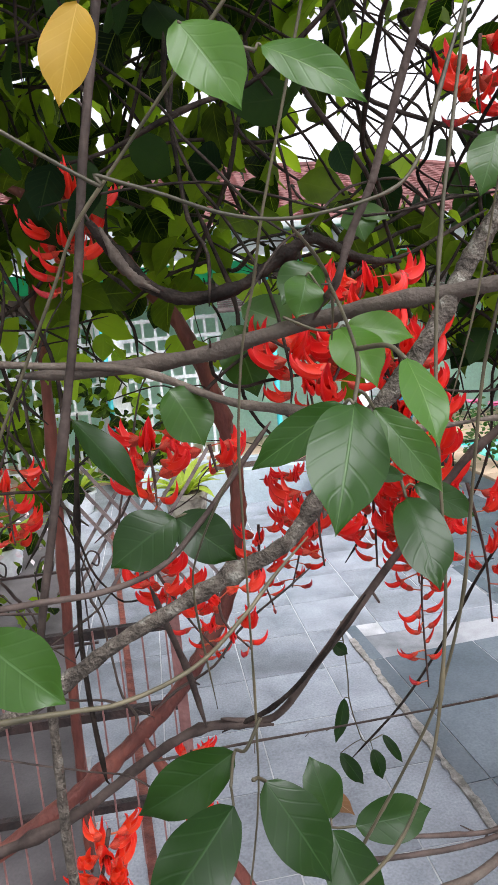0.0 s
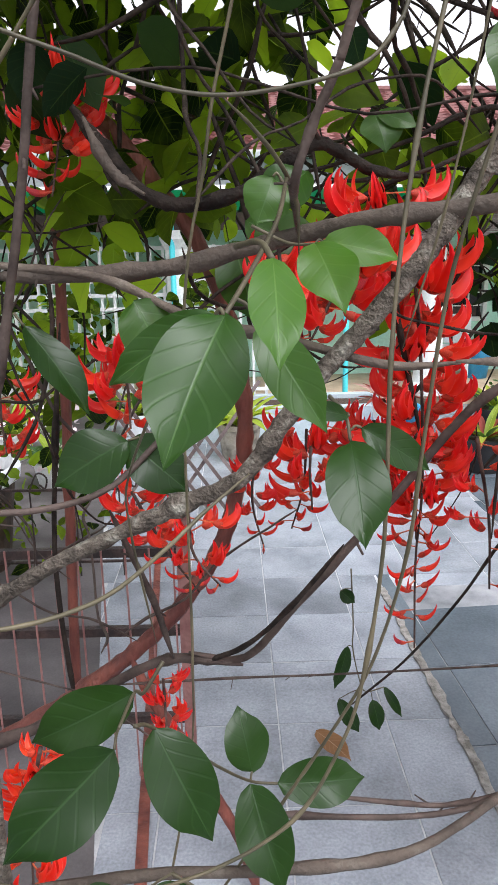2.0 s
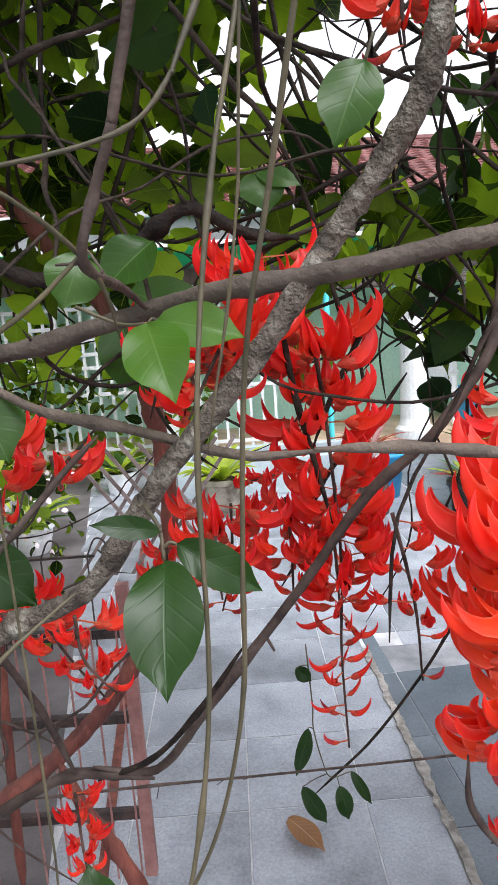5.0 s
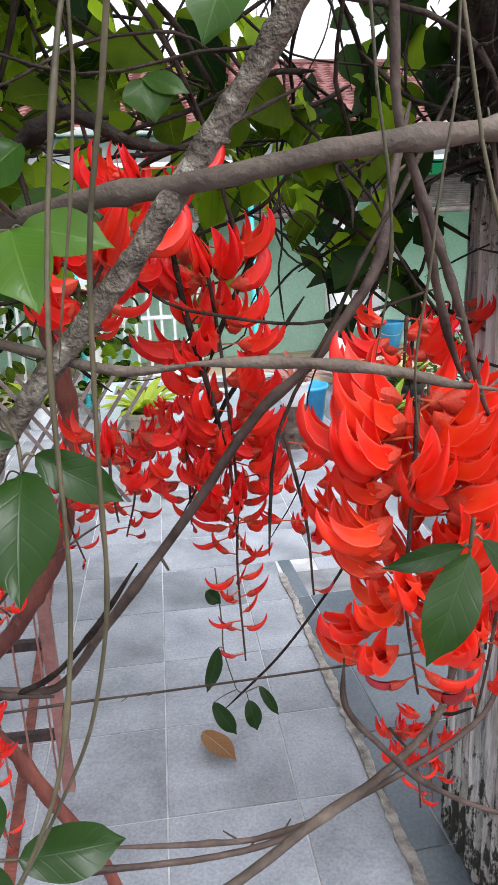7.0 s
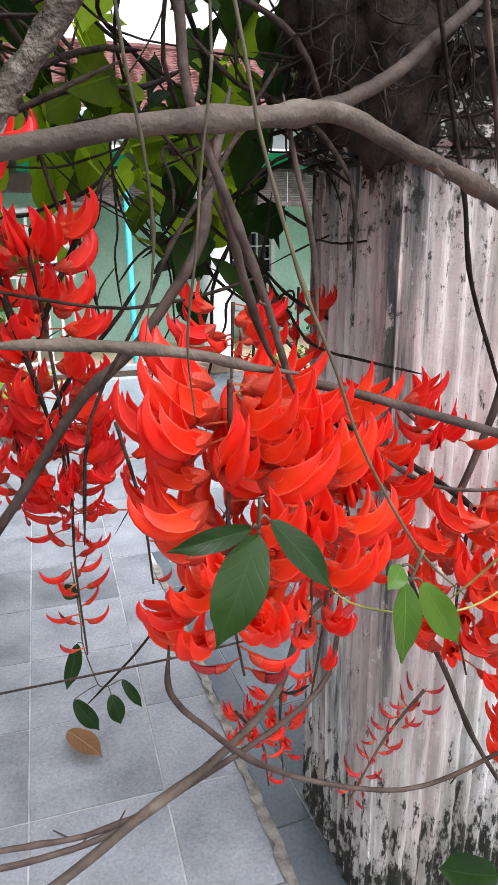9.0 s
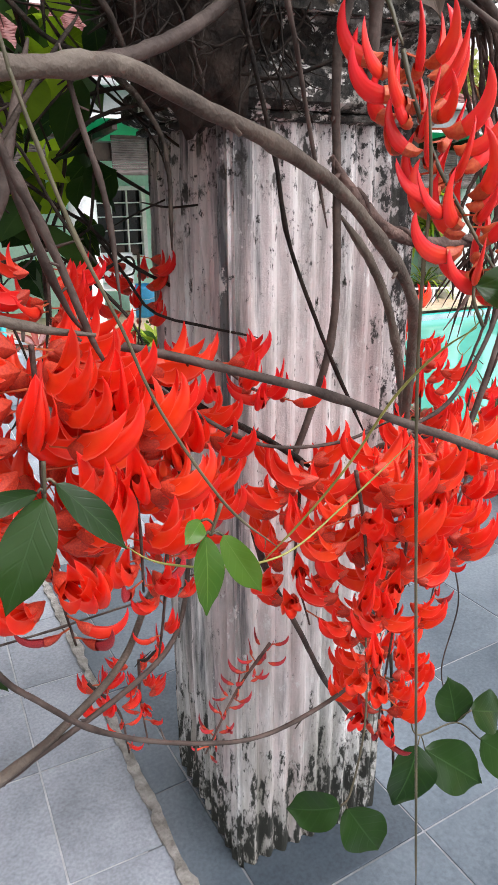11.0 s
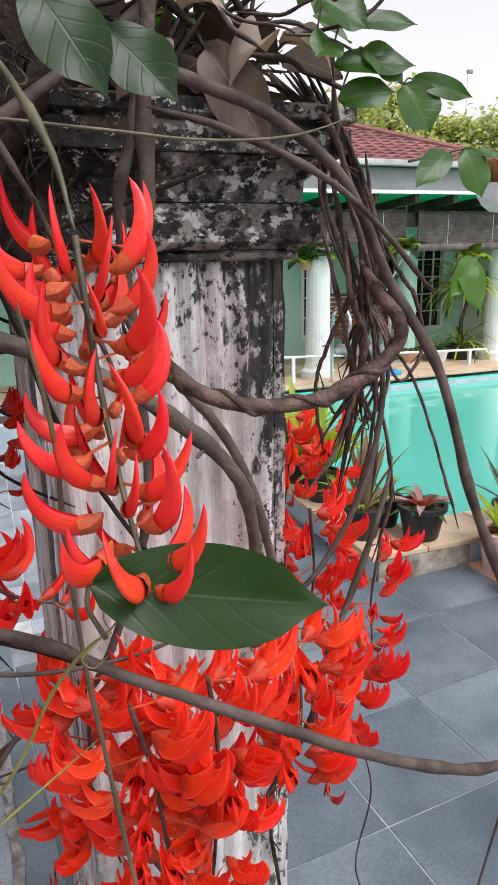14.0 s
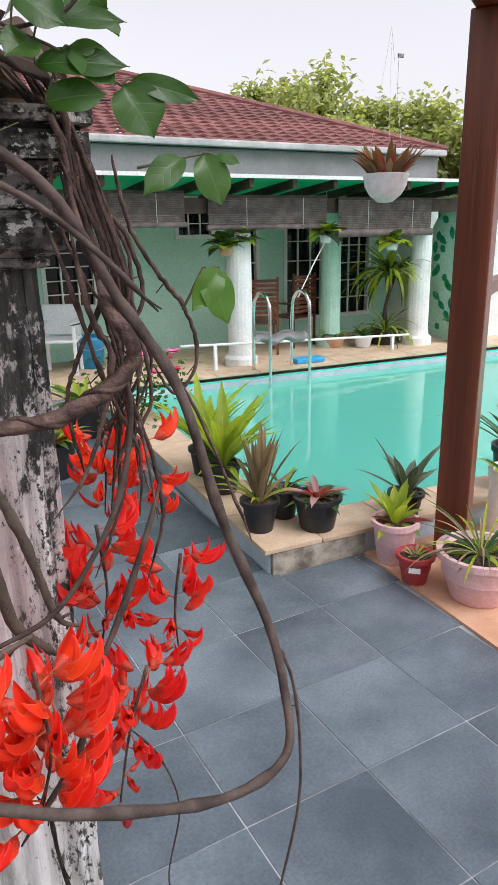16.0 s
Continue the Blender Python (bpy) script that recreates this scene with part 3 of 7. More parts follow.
    b = n.new("ShaderNodeBump")
    b.inputs["Strength"].default_value, b.inputs["Distance"].default_value = (1.0, 0.012) if mossy else (0.7, 0.008)
    l.new(nz(40, 1, 0.8, 12), b.inputs["Height"])
    l.new(b.outputs[0], p.inputs["Normal"])
    return m


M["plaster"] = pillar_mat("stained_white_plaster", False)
M["mossy_plaster"] = pillar_mat("blackened_mossy_plaster", True)


def section(half, flutes, depth, per=6, corner=0.03):
    """A square outline with rounded corners whose sides carry soft flutes."""
    pts = []
    n = 10 * per
    for sd in range(4):
        for k in range(n):
            t = k / n
            d = depth * (1 - abs(math.cos(math.pi * t * flutes)) ** 1.6) if flutes else 0.0
            x, y = -half + 2 * half * t, -half + d
            e = max(0.0, abs(x) - (half - corner))
            y += corner - math.sqrt(max(0.0, corner * corner - e * e)) * 1.0 if e else 0.0
            x = math.copysign(min(abs(x), half - corner * 0.29 * (e / corner) ** 2), x)
            a = sd * math.pi / 2
            pts.append((x * math.cos(a) - y * math.sin(a), x * math.sin(a) + y * math.cos(a)))
    return pts


def prism(levels, seed=3, rough=0.002, grain=30.0):
    """A body from (outline, height) pairs of the same length, its surface uneven and chipped."""
    bm = bmesh.new()
    rings = []
    for pts, z in levels:
        rings.append([bm.verts.new(Vector((x, y, z)) + Vector((x, y, 0)).normalized() * rough * (noise.noise(Vector((x * grain, y * grain, z * grain * 0.8 + seed))) + 0.7 * noise.noise(Vector((x * 9, y * 9, z * 7 + seed))))) for x, y in pts])
    for a, b in zip(rings, rings[1:]):
        for k in range(len(a)):
            bm.faces.new((a[k], a[(k + 1) % len(a)], b[(k + 1) % len(a)], b[k]))
    bm.faces.new(rings[0][::-1])
    bm.faces.new(rings[-1])
    return bm


def tier(h0, h1, z0, z1, steps=4):
    return [(section(h0 + (h1 - h0) * k / steps, 0, 0.0, 5, 0.012), z0 + (z1 - z0) * k / steps) for k in range(steps + 1)]


PX, PY, PT = 1.53, 1.579, 2.0
pillar = thing("pillar", "weathered square fluted plaster pillar with mossy stepped capital", "pillar", (PX, PY, 0), rz=PT)
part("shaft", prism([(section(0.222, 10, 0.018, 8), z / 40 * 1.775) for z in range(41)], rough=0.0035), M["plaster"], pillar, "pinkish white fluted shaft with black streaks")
part("bead", prism(tier(0.226, 0.236, 1.775, 1.779) + tier(0.236, 0.228, 1.787, 1.792), rough=0.007), M["mossy_plaster"], pillar)
part("lower_moulding", prism(tier(0.236, 0.254, 1.793, 1.803) + tier(0.258, 0.258, 1.806, 1.852) + tier(0.254, 0.243, 1.856, 1.864), rough=0.008), M["mossy_plaster"], pillar, "blackened lower moulding")
part("neck", prism(tier(0.238, 0.242, 1.866, 1.9) + tier(0.246, 0.276, 1.904, 1.932), rough=0.009), M["mossy_plaster"], pillar)
part("abacus", prism(tier(0.296, 0.298, 1.934, 1.972) + tier(0.288, 0.288, 1.974, 1.98) + tier(0.304, 0.303, 1.983, 2.004), rough=0.01), M["mossy_plaster"], pillar, "mossy square top slab")
def strip_line(y):
    """Where the two floors meet."""
    return 1.137 + 0.05 * (2.356 - y)


def ragged(y, side):
    """Broken edge of the cement strip."""
    return strip_line(y) + side * (0.016 + 0.02 * noise.noise(Vector((y * 5, side, 1))) + 0.014 * noise.noise(Vector((y * 23, side, 4))))


ys_ = [0.2 + 0.025 * k for k in range(128)]
structure("cement_strip", prism([([(ragged(y, -1), y) for y in ys_] + [(ragged(y, 1), y) for y in ys_[::-1]], z) for z in (-0.05, 0.006, 0.009)], rough=0.0), M["cement"], "broken cement strip between the two floors", "strip")

# ---------- house across the pool ----------
HX, HY, HR = 8.09, 8.30, 4.0
HOUSE = pose(HX, HY, 0, 0, 0, HR)
house = new("house")
house.matrix_basis = HOUSE
tagged(house, "single storey mint green house with a maroon tiled hip roof", "house")


def hpart(name, bm, mat, label="", parent=None, smooth=False):
    return part(name, bm, M[mat], parent or house, label, smooth)


WY = 1.55          # wall plane behind the veranda
wins = [(-5.0, -4.34, 0.85, 1.72, "left"), (-2.35, -1.85, 0.45, 1.9, "a"), (-1.35, -0.66, 0.45, 1.9, "b"), (-0.35, 0.25, 0.45, 1.8, "c"), (-3.12, -2.58, 1.72, 2.06, "high")]


def wall_with_openings(x0, x1, z0, z1, y0, y1, holes):
    bm = bmesh.new()
    xs = sorted({x0, x1, *[h[0] for h in holes], *[h[1] for h in holes]})
    for a, b in zip(xs, xs[1:]):
        cuts = sorted((h[2], h[3]) for h in holes if h[0] <= a and h[1] >= b)
        z = z0
        for c, d in cuts:
            if c > z:
                box(bm, a, y0, z, b, y1, c)
            z = d
        if z < z1:
            box(bm, a, y0, z, b, y1, z1)
    bmesh.ops.remove_doubles(bm, verts=bm.verts, dist=1e-5)
    return bm


hpart("wall", wall_with_openings(-13, 0.75, 0.14, 3.0, WY, WY + 0.18, wins), "mint", "mint green painted front wall")
side_wall = hpart("side_wall", boxes((0.62, -0.1, 0.14, 0.8, WY, 2.2)), "white", "white side wall with a leafy mosaic strip")
part("mosaic_strip", boxes((0.612, -0.05, 0.16, 0.62, 0.85, 2.15)), M["mint"], side_wall, "mint green mosaic strip")
rw_ = random.Random(12)
for k_ in range(26):
    a_ = rw_.uniform(-2.6, -0.5)
    part("mosaic_leaf", leaf_blade(rw_.uniform(0.12, 0.22), 0.1, 0.0, 0.001, 1.0, None, aim((0.607, rw_.uniform(0.02, 0.78), 0.3 + 0.068 * k_), (0, math.cos(a_), math.sin(a_)), (-1, 0, 0)), 5, 2, 0.0, k_), M["green_sheet"], side_wall)
hpart("inner_wall", boxes((-13, 4.0, 0.14, 0.75, 4.15, 3.0)), "mint")
for x0, x1, z0, z1, tag_ in wins:
    w = hpart("window", boxes((x0, WY + 0.08, z0, x1, WY + 0.09, z1)), "glass_dark", "dark window with pale grille")
    fr = 0.035
    part("frame", boxes((x0 - fr, WY - 0.03, z0 - fr, x0 + 0.02, WY + 0.06, z1 + fr), (x1 - 0.02, WY - 0.03, z0 - fr, x1 + fr, WY + 0.06, z1 + fr), (x0 + 0.02, WY - 0.03, z1 - 0.02, x1 - 0.02, WY + 0.06, z1 + fr), (x0 + 0.02, WY - 0.03, z0 - fr, x1 - 0.02, WY + 0.06, z0 + 0.02)), M["white"], w, "white frame")
    for k in range(1, 3):
        xx = x0 + (x1 - x0) * k / 3
        part("bar", boxes((xx - 0.009, WY - 0.01, z0, xx + 0.009, WY + 0.02, z1)), M["white"], w)
    nb = 2 if z1 - z0 < 0.5 else 5
    for k in range(1, nb):
        zz = z0 + (z1 - z0) * k / nb
        part("bar", boxes((x0, WY - 0.012, zz - 0.008, x1, WY + 0.018, zz + 0.008)), M["white"], w)
for i, (cx, cy, mt, r) in enumerate([(0.0, 0.05, "white", 0.16), (-1.16, 0.62, "mint", 0.15), (-2.95, 0.05, "white", 0.16), (-5.6, 0.05, "white", 0.16), (-8.4, 0.05, "white", 0.16)]):
    bm = lathe([(r * 1.35, 0.14), (r * 1.35, 0.24), (r * 1.1, 0.28), (r, 0.36), (r * 0.92, 1.8), (r * 1.05, 1.83), (r * 1.25, 1.9), (r * 1.3, 1.9), (r * 1.3, 1.99)], 20, closed=True)
    bmesh.ops.translate(bm, verts=bm.verts, vec=(cx, cy, 0))
    hpart("column", bm, mt, "white painted round column" if mt == "white" else "mint green round column", smooth=False)
hpart("beam", boxes((-12, -0.1, 1.99, 0.55, 0.08, 2.16)), "rafter", "dark timber beam")
hpart("ceiling", boxes((-12.5, 0.91, 2.62, 0.75, WY, 2.68)), "white", "white veranda ceiling")
# awning of green sheet on rafters
sheet_n, sheet_l, sheet_p = M["green_sheet"].node_tree.nodes, M["green_sheet"].node_tree.links, M["green_sheet"].node_tree.nodes["Principled BSDF"]
glow_ = sheet_n.new("ShaderNodeBsdfTranslucent")
glow_.inputs["Color"].default_value = (0.03, 0.5, 0.28, 1)
both_ = sheet_n.new("ShaderNodeMixShader")
both_.inputs[0].default_value = 0.5
sheet_l.new(sheet_p.outputs[0], both_.inputs[1])
sheet_l.new(glow_.outputs[0], both_.inputs[2])
sheet_l.new(both_.outputs[0], sheet_n["Material Output"].inputs["Surface"])
aw = bmesh.new()
box(aw, -12.5, -0.45, 2.3, 0.6, 0.95, 2.306)
bmesh.ops.transform(aw, matrix=Matrix.Translation((0, -0.45, 2.36)) @ Matrix.Rotation(radians(-5), 4, "X") @ Matrix.Translation((0, 0.45, -2.3)), verts=aw.verts)
hpart("awning", aw, "green_sheet", "green translucent sheet awning")
hpart("awning_trim", boxes((-12.5, -0.5, 2.355, 0.62, -0.455, 2.395)), "white", "white awning edge")
for k in range(22):
    x = 0.45 - 0.58 * k
    bm = boxes((x - 0.028, -0.44, 2.2, x + 0.028, 0.95, 2.298))
    bmesh.ops.transform(bm, matrix=Matrix.Translation((0, -0.45, 2.36)) @ Matrix.Rotation(radians(-5), 4, "X") @ Matrix.Translation((0, 0.45, -2.3)), verts=bm.verts)
    hpart("rafter", bm, "rafter")
hpart("fascia", boxes((-12.8, 0.86, 2.22, 0.98, 0.9, 2.8)), "fascia", "grey fascia board")
hpart("gutter", boxes((-12.9, 0.74, 2.81, 1.05, 0.86, 2.895), bevel=0.02), "gutter", "white rain gutter")
# hip roof: rows of tiles
roof = hpart("roof", bmesh.new(), "roof", "maroon tiled hip roof")


def roof_face(name, eave0, eave1, top0, top1, rows, cols):
    """A slope as courses of rounded tiles, joined course by course."""
    e0, e1, t0, t1 = map(Vector, (eave0, eave1, top0, top1))
    nrm = (e1 - e0).cross(t0 - e0).normalized()
    for r in range(rows):
        bm = bmesh.new()
        a0, a1 = e0.lerp(t0, r / rows), e1.lerp(t1, r / rows)
        b0, b1 = e0.lerp(t0, (r + 1.12) / rows), e1.lerp(t1, (r + 1.12) / rows)
        k = max(2, int(cols * (a1 - a0).length / (e1 - e0).length)) * 4
        low, high = [], []
        for i in range(k + 1):
            h = 0.03 * math.sin(math.pi * i / 4) ** 2 + 0.022
            low.append((bm.verts.new(a0.lerp(a1, i / k) + nrm * h), bm.verts.new(a0.lerp(a1, i / k) + nrm * (h - 0.03))))
            high.append(bm.verts.new(b0.lerp(b1, i / k) + nrm * (h - 0.03)))
        for i in range(k):
            bm.faces.new((low[i][0], low[i + 1][0], high[i + 1], high[i]))
            bm.faces.new((low[i][1], low[i + 1][1], low[i + 1][0], low[i][0]))
        tagged(part("tile_course", bm, M["roof"], roof), kind="stuff")


roof_face("front", (-13, 0.78, 2.86), (1.1, 0.78, 2.86), (-13, 4.3, 4.25), (-3.0, 4.3, 4.25), 22, 64)
roof_face("side", (1.1, 0.78, 2.86), (1.1, 7.8, 2.86), (-3.0, 4.3, 4.25), (-3.0, 4.35, 4.25), 22, 32)
part("ridge", tube(spline([(1.1, 0.78, 2.9), (-0.95, 2.54, 3.6), (-3.0, 4.3, 4.29)], 6), 0.06, 0.06, 8), M["roof"], roof)
part("ridge", tube(spline([(-3.0, 4.3, 4.29), (-13, 4.3, 4.29)], 6), 0.06, 0.06, 8), M["roof"], roof)
part("backing", boxes((-13, 4.2, 2.6, -3.0, 4.3, 4.2)), M["roof"], roof)


def bamboo_blind(x0, x1, z0, z1, y, roll):
    b = thing("bamboo_blind", "half lowered grey brown bamboo roller blind", "blind", group="blinds of the veranda")
    b.matrix_basis = HOUSE
    n = int((z1 - z0) / 0.022)
    bm = bmesh.new()
    for k in range(n):
        z = z0 + (k + 0.5) * (z1 - z0) / n
        tube([Vector((x0, y, z)), Vector(((x0 + x1) / 2, y + 0.004, z)), Vector((x1, y, z))], 0.011, 0.011, 6, bm)
    tagged(part("slats", bm, M["bamboo"], b), kind="stuff")
    part("roll", tube(spline([(x0 - 0.02, y, z0 - 0.03), (x1 + 0.02, y, z0 - 0.03)], 4), roll, roll, 12, None, 0.05), M["bamboo"], b, "rolled up lower end")
    part("head_rail", boxes((x0, y - 0.015, z1, x1, y + 0.015, z1 + 0.03)), M["rafter"], b)
    for t in (0.3, 0.78):
        xx = x0 + (x1 - x0) * t
        part("cord", tube([Vector((xx, y - 0.02, z0 - 0.06)), Vector((xx, y - 0.02, z1))], 0.004, 0.004, 5), M["white"], b, "pale pull cord")


bamboo_blind(-1.62, -0.05, 1.76, 2.14, -0.16, 0.05)
bamboo_blind(-3.45, -1.8, 1.86, 2.16, -0.16, 0.03)
bamboo_blind(-5.3, -3.75, 1.9, 2.2, -0.16, 0.03)
bamboo_blind(-7.2, -5.5, 1.9, 2.2, -0.16, 0.03)

# garden wall to the right, with cap
structure("garden_wall", boxes((8.95, 8.35, -0.45, 16, 8.55, 2.05)), M["white"], "white garden wall beside the house", "wall")
structure("wall_cap", boxes((8.9, 8.3, 2.05, 16, 8.6, 2.13), bevel=0.01), M["gutter"], "grey coping of the garden wall", "wall")
# unseen closing wall, added behind the camera
structure("wall_back", boxes((-8, -6.4, -0.5, 14, -6.2, 2.4)), M["white"], "plain unseen wall added behind the camera", "wall")

# ---------- leaves of the climbing plant ----------
LEAF = [0]


def leaf_spray(leaflets, mat, label, stalk=(), face=None):
    """A leaf of one or more leaflets (stalk end, tip, width) on a thin stalk."""
    LEAF[0] += 1
    rnd = random.Random(LEAF[0] * 17)
    org = Vector(leaflets[0][0])
    th = thing("leaf", label, "leaf", org, "leaves of the vine")
    for b, t, w in leaflets:
        b, t = Vector(b), Vector(t)
        fc = Vector(face or (rnd.uniform(-0.35, 0.35), -1, rnd.uniform(0.2, 0.7)))
        fold, droop = rnd.uniform(0.08, 0.24), rnd.uniform(0.25, 0.6)
        chord = aim(b - org, t - b, fc) @ Matrix.Rotation(-droop / 2, 4, "Y")
        bm = leaf_blade((t - b).length * 1.02 * (droop / 2) / math.sin(droop / 2), w * 0.89, fold, droop, 1.0, None, chord, 18, 8, 0.05, LEAF[0])
        part("leaflet", bm, M[mat], th, smooth=True)
    if stalk:
        pts = spline([Vector(q) - org for q in stalk], 6)
        part("stalk", tube(pts, 0.0022, 0.0018, 6), M["vine_green"], th, smooth=True)
        for b, t, w in leaflets:
            j = min(pts, key=lambda q: (q - (Vector(b) - org)).length)
            if (j - (Vector(b) - org)).length > 0.004:
                part("stalk", tube(spline([j, (j + Vector(b) - org) / 2 + Vector((0, 0, 0.004)), Vector(b) - org], 3), 0.0015, 0.0015, 5), M["vine_green"], th, smooth=True)
    return th


# ---------- stems of the climbing plant ----------
# main stems, from the thick ones to the thin
vine("vine", "thick grey brown branch running level, then arching down before the pillar", [(0.008, 1.15, 1.665), (0.137, 1.13, 1.665), (0.288, 1.1, 1.673), (0.455, 1.05, 1.71), (0.557, 0.98, 1.728), (0.638, 0.95, 1.734), (0.716, 0.91, 1.744), (0.804, 0.9, 1.759), (0.927, 0.92, 1.771), (1.022, 0.95, 1.781), (1.122, 0.99, 1.753), (1.24, 1.03, 1.718), (1.366, 1.07, 1.662), (1.472, 1.11, 1.586), (1.571, 1.14, 1.483), (1.611, 1.18, 1.376), (1.638, 1.22, 1.228), (1.709, 1.3, 1.102)], 0.0118, 0.0098, "bark_pale", twigs=8, knobs=9, sides=10)
vine("vine", "upper fork of the level branch beside the capital", [(0.954, 0.93, 1.777), (1.04, 0.998, 1.798), (1.14, 1.065, 1.843), (1.237, 1.132, 1.905), (1.344, 1.2, 1.979), (1.636, 1.385, 2.219)], 0.0094, 0.0086, "bark", twigs=1)
vine("vine", "thin grey branch running level below the flowers", [(-0.26, 1.236, 1.716), (0.025, 1.15, 1.681), (0.19, 1.1, 1.661), (0.327, 1.02, 1.607), (0.437, 0.97, 1.586), (0.56, 0.93, 1.556), (0.642, 0.9, 1.561)], 0.0058, 0.0058, "bark_pale", twigs=4, knobs=5)
vine("vine", "pale level branch ending in a cut stub", [(0.636, 0.9, 1.563), (0.733, 0.898, 1.559), (0.839, 0.895, 1.545), (0.911, 0.893, 1.526), (0.96, 0.89, 1.517)], 0.0061, 0.0058, "bark_pale", twigs=3, knobs=3)
vine("vine", "thick lichen covered limb sloping down across the vine", [(0.792, 0.95, 2.035), (0.784, 0.96, 1.966), (0.769, 0.97, 1.907), (0.726, 0.98, 1.842), (0.673, 0.97, 1.774), (0.63, 0.95, 1.715), (0.589, 0.94, 1.664), (0.529, 0.94, 1.595), (0.476, 0.94, 1.536), (0.434, 0.94, 1.48), (0.383, 0.94, 1.414), (0.308, 0.94, 1.38), (0.247, 0.94, 1.352), (0.126, 0.94, 1.295), (0.04, 0.94, 1.243), (-0.141, 0.94, 1.159)], 0.015, 0.0095, "bark_lichen", twigs=8, knobs=6, sides=14, rough=0.22)
vine("vine", "dark diagonal stem crossing under the flowers", [(0.274, 1.25, 0.971), (0.38, 1.26, 0.952), (0.478, 1.24, 1.074), (0.633, 1.2, 1.284), (0.733, 1.16, 1.436), (0.808, 1.14, 1.507), (0.858, 1.13, 1.573), (0.905, 1.14, 1.642), (0.941, 1.2, 1.742), (0.982, 1.25, 1.855)], 0.0079, 0.0072, "bark", twigs=5, knobs=4)
vine("vine", "twin stem beside the diagonal one", [(0.275, 1.27, 0.93), (0.378, 1.23, 0.993), (0.463, 1.19, 1.095), (0.547, 1.15, 1.227)], 0.005, 0.0043, "bark_dark", twigs=1)
vine("vine", "gnarled stem rising from the thick red limb", [(0.376, 1.25, 0.942), (0.245, 1.262, 0.951), (0.141, 1.275, 0.902), (-0.028, 1.288, 0.79), (-0.198, 1.3, 0.722), (-0.476, 1.32, 0.611)], 0.0079, 0.013, "bark", twigs=2, knobs=4, rough=0.25)
vine("vine", "thick red brown curved limb", [(-0.072, 1.7, 2.065), (0.094, 1.7, 1.973), (0.197, 1.7, 1.849), (0.28, 1.7, 1.74), (0.34, 1.7, 1.6), (0.373, 1.7, 1.475), (0.384, 1.695, 1.369), (0.384, 1.687, 1.234), (0.336, 1.676, 1.036), (0.255, 1.661, 0.898), (0.167, 1.644, 0.796), (0.026, 1.623, 0.684), (-0.125, 1.6, 0.588), (-0.4, 1.57, 0.44)], 0.017, 0.021, "bark_red", knobs=4, sides=12, rough=0.2)
vine("vine", "upright red brown pole stem", [(0.0, 1.85, 2.2), (-0.059, 1.85, 1.861), (-0.06, 1.849, 1.689), (-0.077, 1.847, 1.269), (-0.093, 1.843, 0.947), (-0.11, 1.838, 0.595), (-0.12, 1.83, 0.2)], 0.0135, 0.0145, "bark_red", knobs=2, rough=0.12)
vine("vine", "lower red brown limb running to the paving", [(0.09, 1.62, 0.735), (0.135, 1.6, 0.637), (0.186, 1.6, 0.538), (0.258, 1.6, 0.385), (0.346, 1.6, 0.205), (0.4, 1.6, 0.0)], 0.0144, 0.017, "bark_red", knobs=2, rough=0.12)
vine("vine", "dark crooked limb under the canopy", [(0.126, 1.25, 1.922), (0.173, 1.244, 1.86), (0.231, 1.238, 1.791), (0.292, 1.231, 1.766), (0.374, 1.225, 1.777), (0.446, 1.219, 1.813), (0.509, 1.212, 1.847), (0.588, 1.206, 1.808), (0.66, 1.2, 1.797)], 0.0122, 0.0086, "bark_dark", twigs=3, knobs=5, rough=0.25)
vine("vine", "lichen patched limb beside the dark one", [(0.16, 1.2, 1.888), (0.185, 1.2, 1.833), (0.212, 1.2, 1.8), (0.245, 1.2, 1.779)], 0.0094, 0.0086, "bark_pale", rough=0.25)
# upright and hanging stems
vine("vine", "upright grey stem of the vine", [(0.26, 0.97, 2.4), (0.2, 0.96, 2.1), (0.166, 0.95, 1.936), (0.139, 0.95, 1.781), (0.111, 0.95, 1.652), (0.086, 0.95, 1.547), (0.043, 0.95, 1.375), (0.022, 0.95, 1.278)], 0.0058, 0.0058, "bark", twigs=3, knobs=4)
vine("vine", "upright stem with white lichen", [(0.022, 0.98, 1.265), (0.03, 0.948, 1.176), (0.033, 0.915, 1.052), (0.041, 0.883, 0.947), (0.052, 0.85, 0.802), (0.072, 0.784, 0.51)], 0.0065, 0.0079, "bark_lichen", twigs=2, knobs=3, rough=0.2)
vine("vine", "thin green stem leaning away", [(0.591, 0.619, 2.297), (0.23, 0.75, 1.903), (0.197, 0.762, 1.867), (0.16, 0.775, 1.824), (0.133, 0.788, 1.773), (0.103, 0.8, 1.718), (-0.038, 0.856, 1.459)], 0.0019, 0.0019, "vine_green")
vine("vine", "thin green stem hanging straight", [(0.527, 0.739, 2.45), (0.388, 0.82, 1.924), (0.364, 0.834, 1.833), (0.351, 0.849, 1.764), (0.333, 0.863, 1.69), (0.32, 0.878, 1.581), (0.317, 0.892, 1.468), (0.315, 0.907, 1.318), (0.312, 0.921, 1.158), (0.301, 0.936, 0.99), (0.247, 0.95, 0.696)], 0.00184, 0.00152, "vine_green", knobs=5)
vine("vine", "long hanging stem looping to the bottom", [(0.7, 0.878, 2.452), (0.58, 0.8, 1.921), (0.557, 0.785, 1.819), (0.539, 0.77, 1.703), (0.529, 0.755, 1.587), (0.525, 0.74, 1.408), (0.508, 0.725, 1.282), (0.484, 0.71, 1.202), (0.43, 0.695, 1.116), (0.332, 0.68, 1.065), (0.228, 0.665, 1.06), (0.06, 0.65, 1.106), (-0.228, 0.624, 1.185)], 0.00232, 0.00192, "vine_green", knobs=6)
